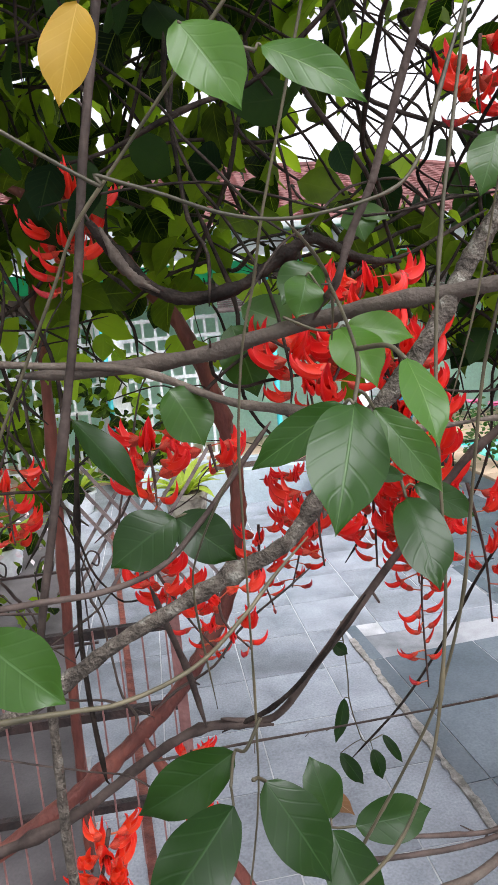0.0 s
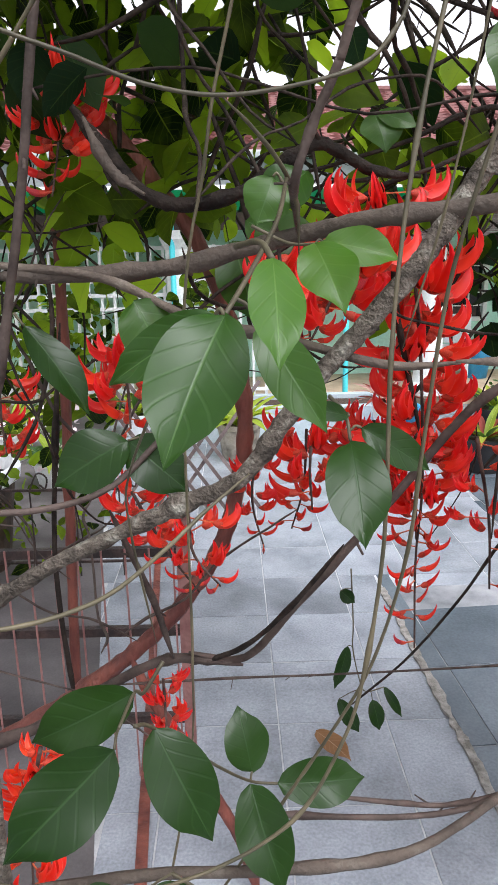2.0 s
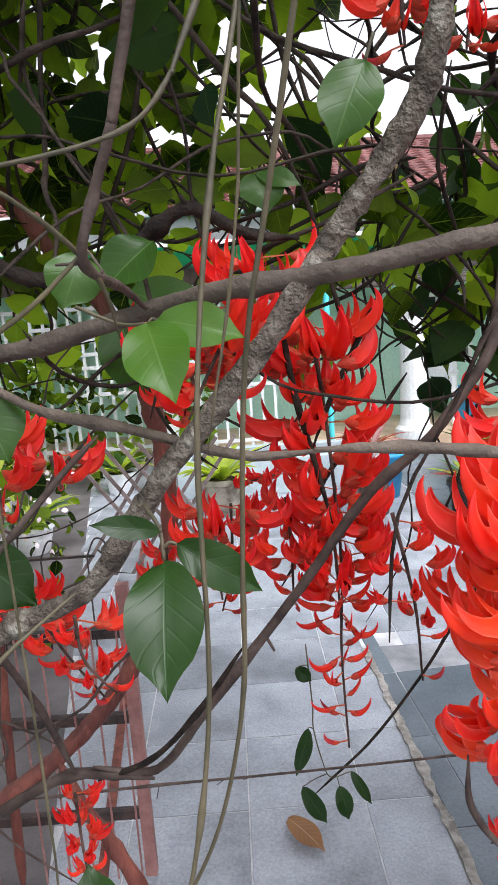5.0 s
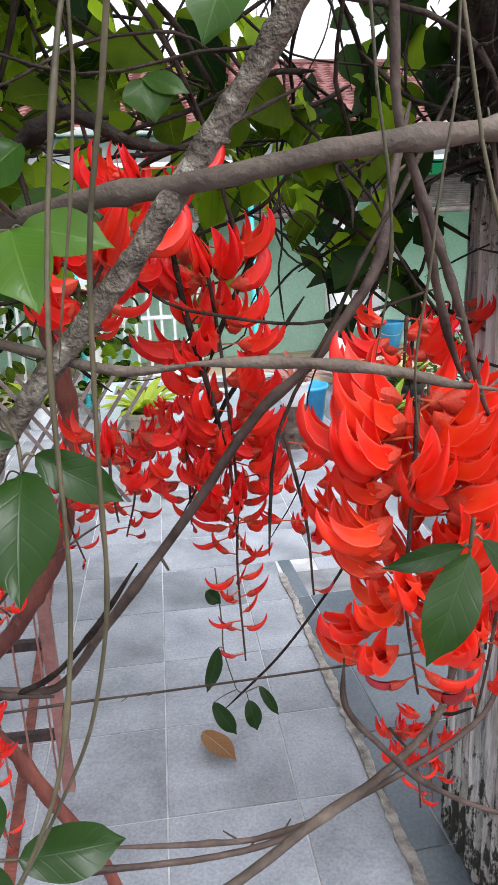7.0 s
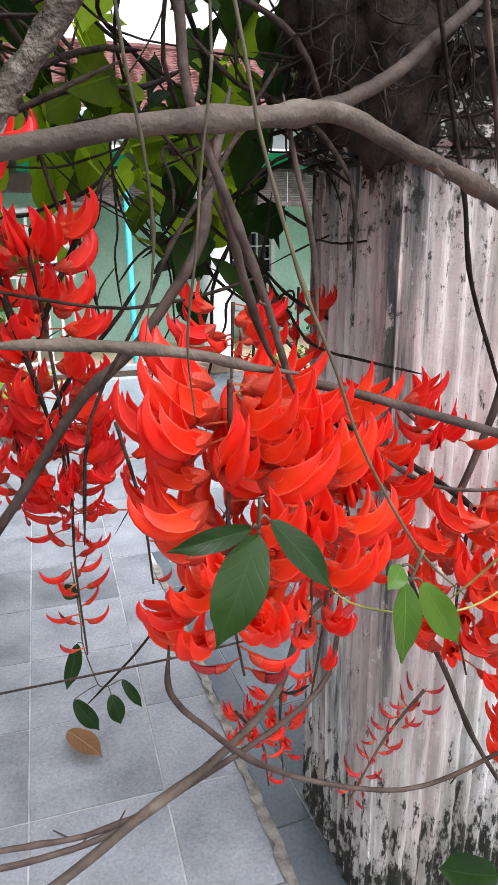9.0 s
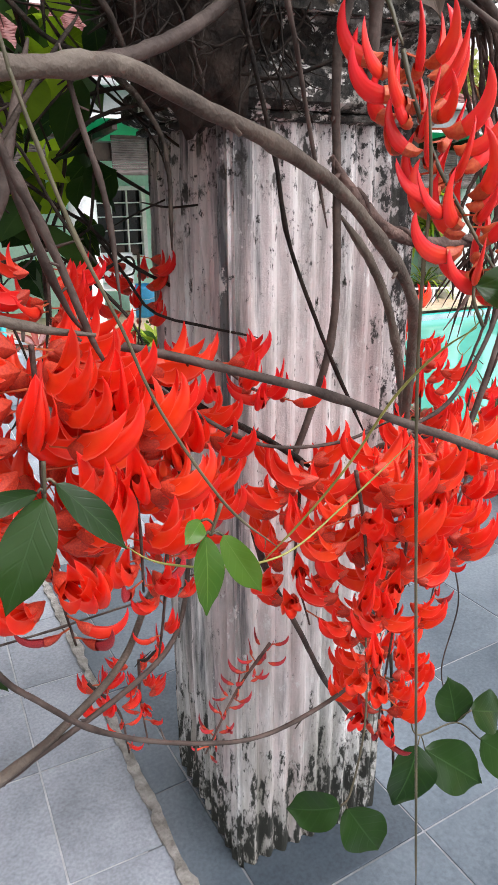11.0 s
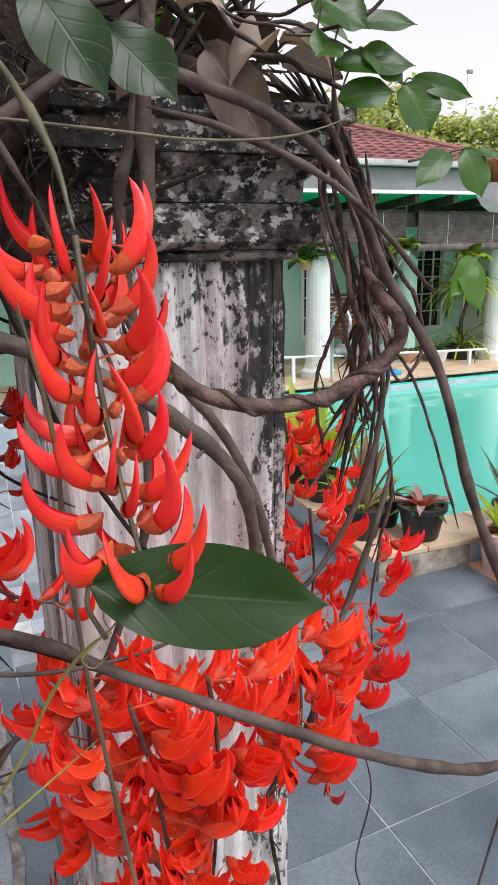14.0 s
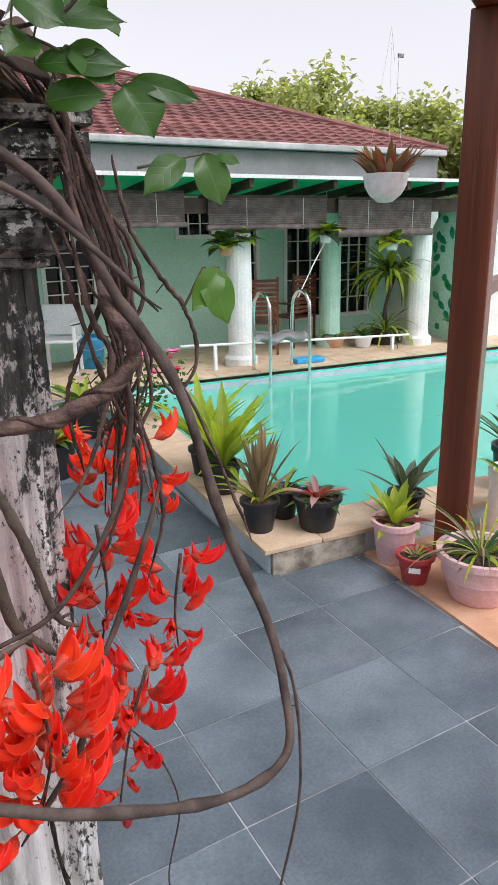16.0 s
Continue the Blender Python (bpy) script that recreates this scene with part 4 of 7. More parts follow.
vine("vine", "leaning grey stem of the vine", [(0.663, 0.666, 2.428), (0.5, 0.78, 1.915), (0.48, 0.794, 1.852), (0.459, 0.808, 1.805), (0.442, 0.822, 1.753), (0.454, 0.95, 1.734), (0.464, 1.05, 1.71)], 0.0047, 0.0043, "bark", knobs=3)
vine("vine", "thin arched stem under the leaves", [(-0.36, 0.641, 2.217), (0.143, 0.72, 1.887), (0.194, 0.728, 1.866), (0.249, 0.735, 1.848), (0.311, 0.742, 1.826), (0.373, 0.75, 1.818), (0.442, 0.758, 1.827), (0.5, 0.765, 1.845), (0.531, 0.772, 1.88), (0.548, 0.78, 1.919), (0.705, 0.854, 2.279)], 0.0021, 0.0019, "vine_green", knobs=4)
vine("vine", "green stem bearing the young leaves", [(0.374, 0.76, 1.82), (0.405, 0.795, 1.796), (0.433, 0.83, 1.766), (0.448, 0.865, 1.734), (0.453, 0.9, 1.686)], 0.0024, 0.0024, "vine_green")
vine("vine", "smooth green stem curving up", [(-0.198, 0.593, 1.397), (0.077, 0.7, 1.343), (0.154, 0.73, 1.328), (0.236, 0.76, 1.342), (0.3, 0.79, 1.382), (0.342, 0.82, 1.413), (0.393, 0.85, 1.447)], 0.0029, 0.0024, "vine_green", knobs=3)
vine("vine", "curved grey stem of the vine", [(-0.26, 0.813, 1.406), (0.026, 0.9, 1.386), (0.125, 0.93, 1.379), (0.205, 0.96, 1.394), (0.269, 0.99, 1.446), (0.344, 1.02, 1.525), (0.388, 1.05, 1.567)], 0.0047, 0.0043, "bark", twigs=2)
vine("vine", "thin stem crossing the leaves", [(0.316, 0.8, 1.579), (0.258, 0.85, 1.454), (0.244, 0.9, 1.365), (0.261, 0.95, 1.172)], 0.0014, 0.0014, "vine_green")
vine("vine", "short upright stem from the junction", [(0.245, 1.25, 0.959), (0.223, 1.2, 1.101), (0.195, 1.15, 1.223), (0.178, 1.1, 1.313)], 0.0065, 0.005, "bark", twigs=1)
vine("vine", "dark stem by the red pole", [(0.074, 1.3, 1.583), (0.043, 1.3, 1.337), (0.025, 1.3, 1.112), (0.035, 1.3, 0.875), (0.042, 1.3, 0.835)], 0.0043, 0.0058, "bark_dark", twigs=2)
vine("vine", "thin level twig over the paving", [(0.086, 1.4, 0.802), (0.35, 1.425, 0.796), (0.568, 1.45, 0.783), (0.909, 1.475, 0.778), (1.033, 1.5, 0.77), (1.326, 1.559, 0.751)], 0.0027, 0.0025, "bark", twigs=8, knobs=5)
vine("vine", "woody stem lying low", [(0.378, 0.95, 0.89), (0.478, 0.962, 0.867), (0.609, 0.975, 0.849), (0.709, 0.988, 0.847), (0.791, 1.0, 0.872), (1.075, 1.1, 0.93), (1.2, 1.3, 0.98), (1.27, 1.37, 1.02)], 0.0043, 0.0048, "bark", twigs=4)
vine("vine", "thick low stem rising to the pillar", [(-0.14, 0.75, 0.916), (0.219, 0.79, 0.944), (0.413, 0.82, 0.919), (0.601, 0.87, 0.891), (0.773, 0.97, 0.894), (0.889, 1.03, 0.905), (1.009, 1.12, 0.926), (1.12, 1.28, 0.95), (1.26, 1.36, 0.99)], 0.0075, 0.006, "bark_pale", twigs=5, knobs=5)
vine("vine", "thin low stem of the vine", [(0.488, 0.95, 0.916), (0.606, 0.975, 0.876), (0.704, 1.0, 0.847), (0.819, 1.025, 0.856), (0.913, 1.05, 0.904)], 0.0036, 0.0043, "bark", twigs=4)
vine("vine", "dark thin stem on the flowers", [(0.63, 1.25, 1.687), (0.646, 1.25, 1.574), (0.673, 1.25, 1.46), (0.694, 1.25, 1.368)], 0.005, 0.0043, "bark_dark", twigs=2)
vine("vine", "dark thin stem on the flowers", [(0.804, 1.3, 1.745), (0.757, 1.3, 1.657), (0.709, 1.3, 1.565), (0.672, 1.3, 1.477)], 0.0043, 0.0043, "bark_dark", twigs=2)
vine("vine", "hanging pale stem of the vine", [(0.617, 0.542, 2.356), (0.578, 0.7, 1.831), (0.575, 0.712, 1.791), (0.563, 0.725, 1.714), (0.547, 0.738, 1.641), (0.538, 0.75, 1.598)], 0.00112, 0.00112, "vine_green")
vine("vine", "hanging pale stem of the vine", [(0.706, 0.509, 2.338), (0.603, 0.68, 1.825), (0.594, 0.695, 1.78), (0.577, 0.71, 1.702), (0.568, 0.725, 1.633), (0.559, 0.74, 1.503), (0.551, 0.755, 1.379), (0.521, 0.77, 1.247), (0.474, 0.785, 1.14), (0.418, 0.8, 1.03), (0.283, 0.836, 0.765)], 0.00208, 0.00192, "vine_green", knobs=4)
vine("vine", "hanging green stem of the vine", [(0.695, 0.65, 2.372), (0.765, 0.7, 1.829), (0.772, 0.705, 1.775), (0.783, 0.71, 1.712), (0.786, 0.715, 1.655), (0.777, 0.72, 1.588)], 0.00128, 0.00112, "vine_green")
vine("vine", "hanging green stem of the vine", [(0.833, 0.72, 2.385), (0.833, 0.72, 1.835), (0.833, 0.72, 1.777), (0.824, 0.72, 1.712), (0.818, 0.72, 1.653), (0.809, 0.72, 1.586), (0.813, 0.72, 1.522)], 0.00112, 0.00112, "vine_green")
vine("vine", "leaning dark grey stem", [(0.835, 0.9, 2.4), (0.842, 0.9, 2.05), (0.846, 0.9, 1.863), (0.853, 0.908, 1.789), (0.877, 0.917, 1.729), (0.906, 0.925, 1.663), (0.938, 0.933, 1.585), (0.965, 0.942, 1.506), (0.989, 0.95, 1.455)], 0.0054, 0.0043, "bark", twigs=3)
# stems round the pillar
vine("vine", "long bare woody stem sweeping past the pillar into a big loop", [(1.005, 1.0, 1.477), (0.963, 1.0, 1.488), (1.045, 0.98, 1.473), (1.253, 0.94, 1.407), (1.354, 0.89, 1.366), (1.465, 0.84, 1.322), (1.609, 0.8, 1.254), (1.789, 0.86, 1.127), (1.905, 0.9, 1.078), (1.988, 0.95, 1.07), (2.007, 1.0, 1.139), (1.999, 1.04, 1.236), (1.942, 1.08, 1.413), (1.898, 1.12, 1.607), (1.825, 1.15, 1.741), (1.746, 1.15, 1.881), (1.637, 1.13, 1.952), (1.537, 1.1, 1.979), (1.42, 1.05, 1.996), (1.336, 0.98, 1.994)], 0.0058, 0.0083, "bark", twigs=6, knobs=9, sides=10)
vine("vine", "thin stem hanging from the loop", [(2.003, 1.02, 1.19), (2.05, 1.1, 1.135), (2.078, 1.1, 1.056), (2.093, 1.1, 0.916), (2.089, 1.1, 0.772), (2.048, 1.1, 0.58), (1.985, 1.1, 0.287)], 0.0032, 0.0025, "bark", twigs=2)
vine("vine", "dark stem crossing the pillar", [(0.991, 1.05, 1.468), (1.064, 1.075, 1.425), (1.155, 1.1, 1.353), (1.281, 1.125, 1.272), (1.405, 1.15, 1.176)], 0.0058, 0.005, "bark_dark", twigs=2)
vine("vine", "curved thin stem on the pillar", [(1.006, 1.0, 1.459), (1.085, 1.02, 1.396), (1.193, 1.04, 1.317), (1.285, 1.06, 1.279), (1.408, 1.08, 1.265), (1.526, 1.1, 1.284)], 0.0032, 0.0029, "bark", twigs=2)
vine("vine", "upright stem against the pillar", [(1.594, 1.186, 2.506), (1.469, 1.2, 1.97), (1.442, 1.203, 1.854), (1.451, 1.207, 1.68), (1.458, 1.21, 1.465), (1.434, 1.213, 1.332), (1.368, 1.217, 1.162), (1.312, 1.22, 1.106)], 0.0079, 0.0065, "bark", twigs=3, knobs=4)
vine("vine", "stem running down the pillar", [(1.286, 1.2, 1.067), (1.334, 1.212, 0.94), (1.4, 1.225, 0.809), (1.492, 1.238, 0.613), (1.621, 1.25, 0.395)], 0.0065, 0.005, "bark", twigs=2)
vine("vine", "thin hanging stem before the pillar", [(1.042, 1.007, 2.427), (1.223, 1.1, 1.916), (1.256, 1.117, 1.823), (1.298, 1.133, 1.702), (1.33, 1.15, 1.587), (1.393, 1.167, 1.456), (1.447, 1.183, 1.359), (1.529, 1.2, 1.219)], 0.0036, 0.0036, "bark_dark", twigs=2)
vine("vine", "thin hanging stem before the pillar", [(1.042, 0.895, 2.369), (1.29, 1.1, 1.923), (1.33, 1.133, 1.851), (1.375, 1.167, 1.744), (1.431, 1.2, 1.6)], 0.0036, 0.0036, "bark", twigs=1)
vine("vine", "leaning stem from the canopy", [(0.865, 0.93, 1.779), (0.89, 0.942, 1.711), (0.917, 0.955, 1.615), (0.948, 0.968, 1.532), (0.972, 0.98, 1.501)], 0.0054, 0.0043, "bark", twigs=2)
vine("vine", "thin pale stem from the canopy", [(0.761, 0.8, 2.353), (0.876, 0.8, 1.815), (0.892, 0.8, 1.74), (0.927, 0.8, 1.628), (0.964, 0.8, 1.539), (0.999, 0.8, 1.45), (1.068, 0.8, 1.333), (1.131, 0.8, 1.267)], 0.0019, 0.0016, "vine_green", twigs=1)
vine("vine", "pale stem by the pillar corner", [(0.961, 0.95, 1.798), (0.977, 0.95, 1.724), (0.997, 0.95, 1.644), (1.005, 0.95, 1.531)], 0.0036, 0.0029, "bark", twigs=1)
vine("vine", "arc of thin stem under the flowers", [(0.815, 0.975, 1.15), (0.812, 0.95, 1.093), (0.864, 0.958, 1.016), (0.931, 0.967, 0.938), (1.048, 0.975, 0.86), (1.193, 0.983, 0.805), (1.331, 0.992, 0.817), (1.428, 1.0, 0.853)], 0.0045, 0.0036, "bark", twigs=4)
vine("vine", "green stalk of the near flower cluster", [(1.285, 0.78, 1.763), (1.301, 0.783, 1.661), (1.302, 0.787, 1.579), (1.308, 0.79, 1.459), (1.318, 0.793, 1.361), (1.338, 0.797, 1.174), (1.371, 0.8, 0.847), (1.401, 0.803, 0.549)], 0.002, 0.0021, "vine_green", knobs=3)
vine("vine", "yellow green tendril of the vine", [(1.324, 0.72, 1.521), (1.309, 0.756, 1.49), (1.279, 0.792, 1.432), (1.243, 0.828, 1.34), (1.196, 0.864, 1.254), (1.152, 0.9, 1.182)], 0.001755, 0.00162, "tendril", knobs=0)
vine("vine", "curled tendril of the vine", [(1.324, 0.72, 1.521), (1.319, 0.72, 1.535), (1.324, 0.72, 1.542), (1.331, 0.72, 1.536), (1.326, 0.72, 1.526), (1.312, 0.72, 1.515), (1.301, 0.72, 1.503), (1.309, 0.72, 1.494), (1.32, 0.72, 1.502)], 0.001215, 0.000945, "tendril", knobs=0)
vine("vine", "thin yellow stem over the flowers", [(0.933, 0.74, 1.348), (0.974, 0.752, 1.311), (1.052, 0.764, 1.28), (1.131, 0.776, 1.272), (1.213, 0.788, 1.309), (1.317, 0.8, 1.369)], 0.00135, 0.001215, "tendril", knobs=0)
vine("vine", "twisted thick stem at the pillar side", [(1.435, 1.2, 1.712), (1.482, 1.191, 1.644), (1.55, 1.182, 1.591), (1.634, 1.173, 1.57), (1.723, 1.164, 1.576), (1.797, 1.156, 1.61), (1.84, 1.147, 1.653), (1.833, 1.138, 1.69), (1.815, 1.16, 1.723), (1.813, 1.22, 1.772)], 0.0115, 0.0105, "bark_wine", twigs=2, knobs=4, sides=10)
core_ = spline([(1.435, 1.2, 1.712), (1.482, 1.191, 1.644), (1.55, 1.182, 1.591), (1.634, 1.173, 1.57), (1.723, 1.164, 1.576), (1.797, 1.156, 1.61), (1.84, 1.147, 1.653)], 8)
coil_ = []
for k, c_ in enumerate(core_):
    d_ = (core_[min(k + 1, len(core_) - 1)] - core_[max(k - 1, 0)]).normalized()
    u_ = d_.cross(Vector((0, 0, 1))).normalized()
    coil_.append(c_ + (u_ * math.cos(k * 0.62) + d_.cross(u_) * math.sin(k * 0.62)) * 0.0115)
vine("vine", "second strand winding round the twisted stem", coil_, 0.0052, 0.0045, "bark_wine", per=3)
vine("vine", "knobbly stem down the pillar side", [(1.508, 1.28, 1.616), (1.576, 1.287, 1.541), (1.625, 1.293, 1.463), (1.667, 1.3, 1.358), (1.691, 1.307, 1.26), (1.717, 1.313, 1.168), (1.764, 1.32, 1.136)], 0.0094, 0.0065, "bark_pale", twigs=2, knobs=3, sides=10)
vine("vine", "thin curved stem by the pillar edge", [(1.58, 1.15, 1.233), (1.691, 1.16, 1.27), (1.769, 1.17, 1.359), (1.816, 1.18, 1.449), (1.842, 1.19, 1.561), (1.837, 1.2, 1.645)], 0.0043, 0.005, "bark", twigs=2)
vine("vine", "stem leaning over the flowers", [(1.597, 1.15, 0.865), (1.705, 1.17, 0.995), (1.749, 1.19, 1.111), (1.815, 1.21, 1.234), (1.876, 1.23, 1.37), (1.903, 1.25, 1.436)], 0.0058, 0.005, "bark", twigs=3)
vine("vine", "low stem stub on the pillar", [(1.54, 1.2, 1.182), (1.6, 1.2, 1.194), (1.662, 1.2, 1.218)], 0.0094, 0.0079, "bark_pale")
vine("vine", "dark hanging stem beside the pillar", [(1.774, 1.22, 1.933), (1.805, 1.22, 1.842), (1.818, 1.22, 1.754), (1.841, 1.22, 1.642), (1.845, 1.22, 1.524), (1.822, 1.22, 1.404), (1.771, 1.22, 1.283)], 0.0035, 0.0029, "bark_wine", twigs=3, knobs=5, wobble=0.35)
vine("vine", "dark hanging stem beside the pillar", [(1.797, 1.245, 1.902), (1.834, 1.245, 1.797), (1.828, 1.245, 1.716), (1.857, 1.245, 1.578), (1.887, 1.245, 1.471), (1.9, 1.245, 1.36), (1.865, 1.245, 1.241)], 0.0043, 0.0029, "bark_wine", twigs=3, knobs=5, wobble=0.35)
vine("vine", "dark hanging stem beside the pillar", [(1.783, 1.27, 1.921), (1.805, 1.27, 1.825), (1.828, 1.27, 1.732), (1.784, 1.27, 1.64), (1.761, 1.27, 1.563), (1.779, 1.27, 1.447)], 0.0052, 0.0029, "bark_wine", twigs=3, knobs=5, wobble=0.35)
vine("vine", "dark hanging stem beside the pillar", [(1.831, 1.295, 1.879), (1.882, 1.295, 1.804), (1.887, 1.295, 1.708), (1.925, 1.295, 1.624), (1.972, 1.295, 1.556), (2.036, 1.295, 1.403), (2.092, 1.295, 1.248)], 0.0035, 0.0029, "bark_wine", twigs=3, knobs=5, wobble=0.35)
vine("vine", "dark hanging stem beside the pillar", [(1.874, 1.32, 1.943), (1.894, 1.32, 1.842), (1.938, 1.32, 1.763), (1.984, 1.32, 1.7), (2.003, 1.32, 1.614), (1.961, 1.32, 1.553), (1.92, 1.32, 1.61)], 0.0043, 0.0029, "bark_wine", twigs=3, knobs=5, wobble=0.35)
vine("vine", "dark hanging stem beside the pillar", [(1.781, 1.22, 1.834), (1.797, 1.22, 1.72), (1.826, 1.22, 1.644), (1.804, 1.22, 1.549), (1.77, 1.22, 1.464), (1.717, 1.22, 1.4)], 0.0052, 0.0029, "bark_wine", twigs=3, knobs=5, wobble=0.35)
vine("vine", "dark hanging stem beside the pillar", [(1.752, 1.245, 1.843), (1.778, 1.245, 1.755), (1.806, 1.245, 1.642), (1.835, 1.245, 1.56), (1.867, 1.245, 1.474), (1.86, 1.245, 1.367)], 0.0035, 0.0029, "bark_wine", twigs=3, knobs=5, wobble=0.35)
vine("vine", "dark hanging stem beside the pillar", [(1.832, 1.27, 1.921), (1.855, 1.27, 1.824), (1.849, 1.27, 1.731), (1.891, 1.27, 1.651), (1.896, 1.27, 1.548), (1.845, 1.27, 1.481), (1.821, 1.27, 1.409)], 0.0043, 0.0029, "bark_wine", twigs=3, knobs=5, wobble=0.35)
vine("vine", "dark hanging stem beside the pillar", [(1.784, 1.295, 1.949), (1.831, 1.295, 1.879), (1.882, 1.295, 1.823), (1.903, 1.295, 1.726), (1.858, 1.295, 1.65), (1.824, 1.295, 1.572)], 0.0052, 0.0029, "bark_wine", twigs=3, knobs=5, wobble=0.35)
vine("vine", "upright stem along the capital", [(1.403, 1.055, 2.689), (1.468, 1.12, 2.147), (1.476, 1.128, 2.08), (1.466, 1.135, 1.963), (1.467, 1.142, 1.876), (1.465, 1.15, 1.791)], 0.0094, 0.0101, "bark", knobs=3)
vine("vine", "stem crossing the capital", [(1.461, 1.1, 1.955), (1.548, 1.1, 1.937), (1.634, 1.1, 1.907), (1.718, 1.1, 1.864), (1.794, 1.1, 1.801), (1.867, 1.1, 1.725)], 0.005, 0.0043, "bark", twigs=2)
vine("vine", "thin green stem on the capital", [(1.1, 1.05, 1.941), (1.399, 1.05, 1.921), (1.504, 1.05, 1.914), (1.606, 1.05, 1.919), (1.665, 1.05, 1.933), (1.703, 1.05, 1.948)], 0.0019, 0.0014, "vine_green")
vine("vine", "thin wiry stem over the paving", [(1.81, 1.25, 0.95), (1.881, 1.3, 0.808), (1.915, 1.3, 0.665), (1.882, 1.3, 0.478), (1.935, 1.3, 0.346), (2.034, 1.3, 0.287), (2.191, 1.3, 0.263)], 0.0022, 0.0014, "bark")
vine("vine", "dark stem below the flowers", [(1.63, 1.12, 0.98), (1.65, 1.2, 0.86), (1.661, 1.25, 0.71), (1.676, 1.25, 0.591), (1.691, 1.25, 0.436), (1.72, 1.25, 0.137)], 0.0036, 0.0036, "bark_dark")

# ---------- flowers ----------


def claw_mesh(name, start, turn, length, width, late=1.3, stub=3, hood=True, wide=125, taper=0.85):
    """A claw bloom from its stalk end at the origin, going out along +x and hooking up to a sharp tip: calyx, boat shaped keel, two wings and an upright standard, all thin petals."""
    bm = bmesh.new()
    uvl = bm.loops.layers.uv.verify()
    line, p, n = [], Vector((0, 0, 0)), 12
    for i in range(n + 1):
        line.append(p.copy())
        a = radians(start + turn * (i / n) ** late)
        p += Vector((math.cos(a), 0, math.sin(a))) * length / n

    def sheet(rows, slot):
        """Joins rows of points into a smooth petal."""
        grid = [[bm.verts.new(q) for q in row] for row in rows]
        for i in range(len(grid) - 1):
            for k in range(len(grid[0]) - 1):
                f = bm.faces.new((grid[i][k], grid[i][k + 1], grid[i + 1][k + 1], grid[i + 1][k]))
                f.material_index, f.smooth = slot, True
                for lp, (a, b) in zip(f.loops, ((i, k), (i, k + 1), (i + 1, k + 1), (i + 1, k))):
                    lp[uvl].uv = (a / (len(grid) - 1), b / (len(grid[0]) - 1))

    def frame_at(path, i):
        t = (path[min(i + 1, len(path) - 1)] - path[max(i - 1, 0)]).normalized()
        return Vector((-t.z, 0, t.x))
    body = line[stub - 1:]
    m = len(body) - 1
    prof = [width * (0.5 + 0.5 * math.sin(math.pi / 2 * min(1, s / 0.28))) * (1 - s**1.25) ** taper + 0.001 for s in (i / m for i in range(m + 1))]
    rows = []
    for i, q in enumerate(body):
        up, w = frame_at(body, i), prof[i]
        rows.append([q + Vector((0, math.sin(radians(b)) * w * 0.42, 0)) - up * math.cos(radians(b)) * w for b in (wide * (k / 4 - 1) for k in range(9))])
    sheet(rows, 0)
    cal = []
    for k in range(stub + 1):
        q, up = line[k], frame_at(line, k)
        w = width * (0.78 * math.sin(math.pi * (0.03 + 0.55 * k / stub)) + 0.01)
        cal.append([q + Vector((0, math.cos(b) * w * 0.8, 0)) + up * math.sin(b) * w for b in (2 * math.pi * j / 8 for j in range(9))])
    sheet(cal, 1)
    if hood:
        base = line[stub - 1]
        for sd in (-1, 1):
            rows = []
            for i in range(7):
                s = i / 6
                j = min(int(s * m * 0.86), m - 1)
                q, up = body[j].lerp(body[j + 1], s * m * 0.86 - j), frame_at(body, j)
                w = width * 0.85 * math.sin(math.pi / 2 * min(1, 0.35 + s / 0.3)) * (1 - s**1.3) ** 0.8 + 0.002
                mid = q + up * width * (0.15 + 0.3 * s) + Vector((0, sd * width * (0.4 + 0.35 * math.sin(math.pi * s)), 0))
                rows.append([mid + up * w * c * 0.8 + Vector((0, sd * 0.18 * w * c * c, 0)) for c in (-1, -0.33, 0.33, 1)])
            sheet(rows, 0)
        rows, q = [], base + Vector((0.02, 0, width * 0.35))
        for i in range(8):
            s = i / 7
            a = radians(38 + 58 * s**0.8)
            t = Vector((math.cos(a), 0, math.sin(a)))
            back = Vector((-t.z, 0, t.x))
            w = width * 0.95 * math.sin(math.pi / 2 * min(1, 0.4 + s / 0.35)) * (1 - s**1.4) ** 0.8 + 0.002
            rows.append([q + Vector((0, c * w * 0.8, 0)) - back * abs(c) ** 1.3 * w * 0.6 for c in (-1, -0.55, -0.2, 0, 0.2, 0.55, 1)])
            q = q + t * length * 0.072
        sheet(rows, 0)
    me = bpy.data.meshes.new(name)
    bm.to_mesh(me)
    bm.free()
    return me


CLAWS = {
    "open": [claw_mesh("claw", s, tn, 1.25, w, la) for s, tn, w, la in ((-14, 122, 0.225, 1.5), (-24, 144, 0.205, 1.35), (-6, 108, 0.235, 1.7), (-18, 146, 0.2, 1.45))],
    "long": [claw_mesh("claw", s, tn, 1.22, w, la, 3, False, 155, 0.72) for s, tn, w, la in ((-34, 138, 0.155, 0.66), (-22, 124, 0.15, 0.6), (-44, 154, 0.16, 0.74), (-26, 134, 0.152, 0.64))],
    "horn": [claw_mesh("horn", s, tn, 1.15, w, la, 3, False, 140) for s, tn, w, la in ((-20, 118, 0.15, 1.2), (-32, 142, 0.14, 1.1), (-10, 96, 0.16, 1.3))],
    "bud": [claw_mesh("bud", s, tn, 1.0, w, 1.0, 4, False, 150) for s, tn, w in ((-25, 115, 0.12), (-15, 95, 0.13))],
}
CLAWS["deep"] = [me_.copy() for me_ in CLAWS["open"]]
CLAWS["brown"] = [me_.copy() for me_ in CLAWS["bud"]]
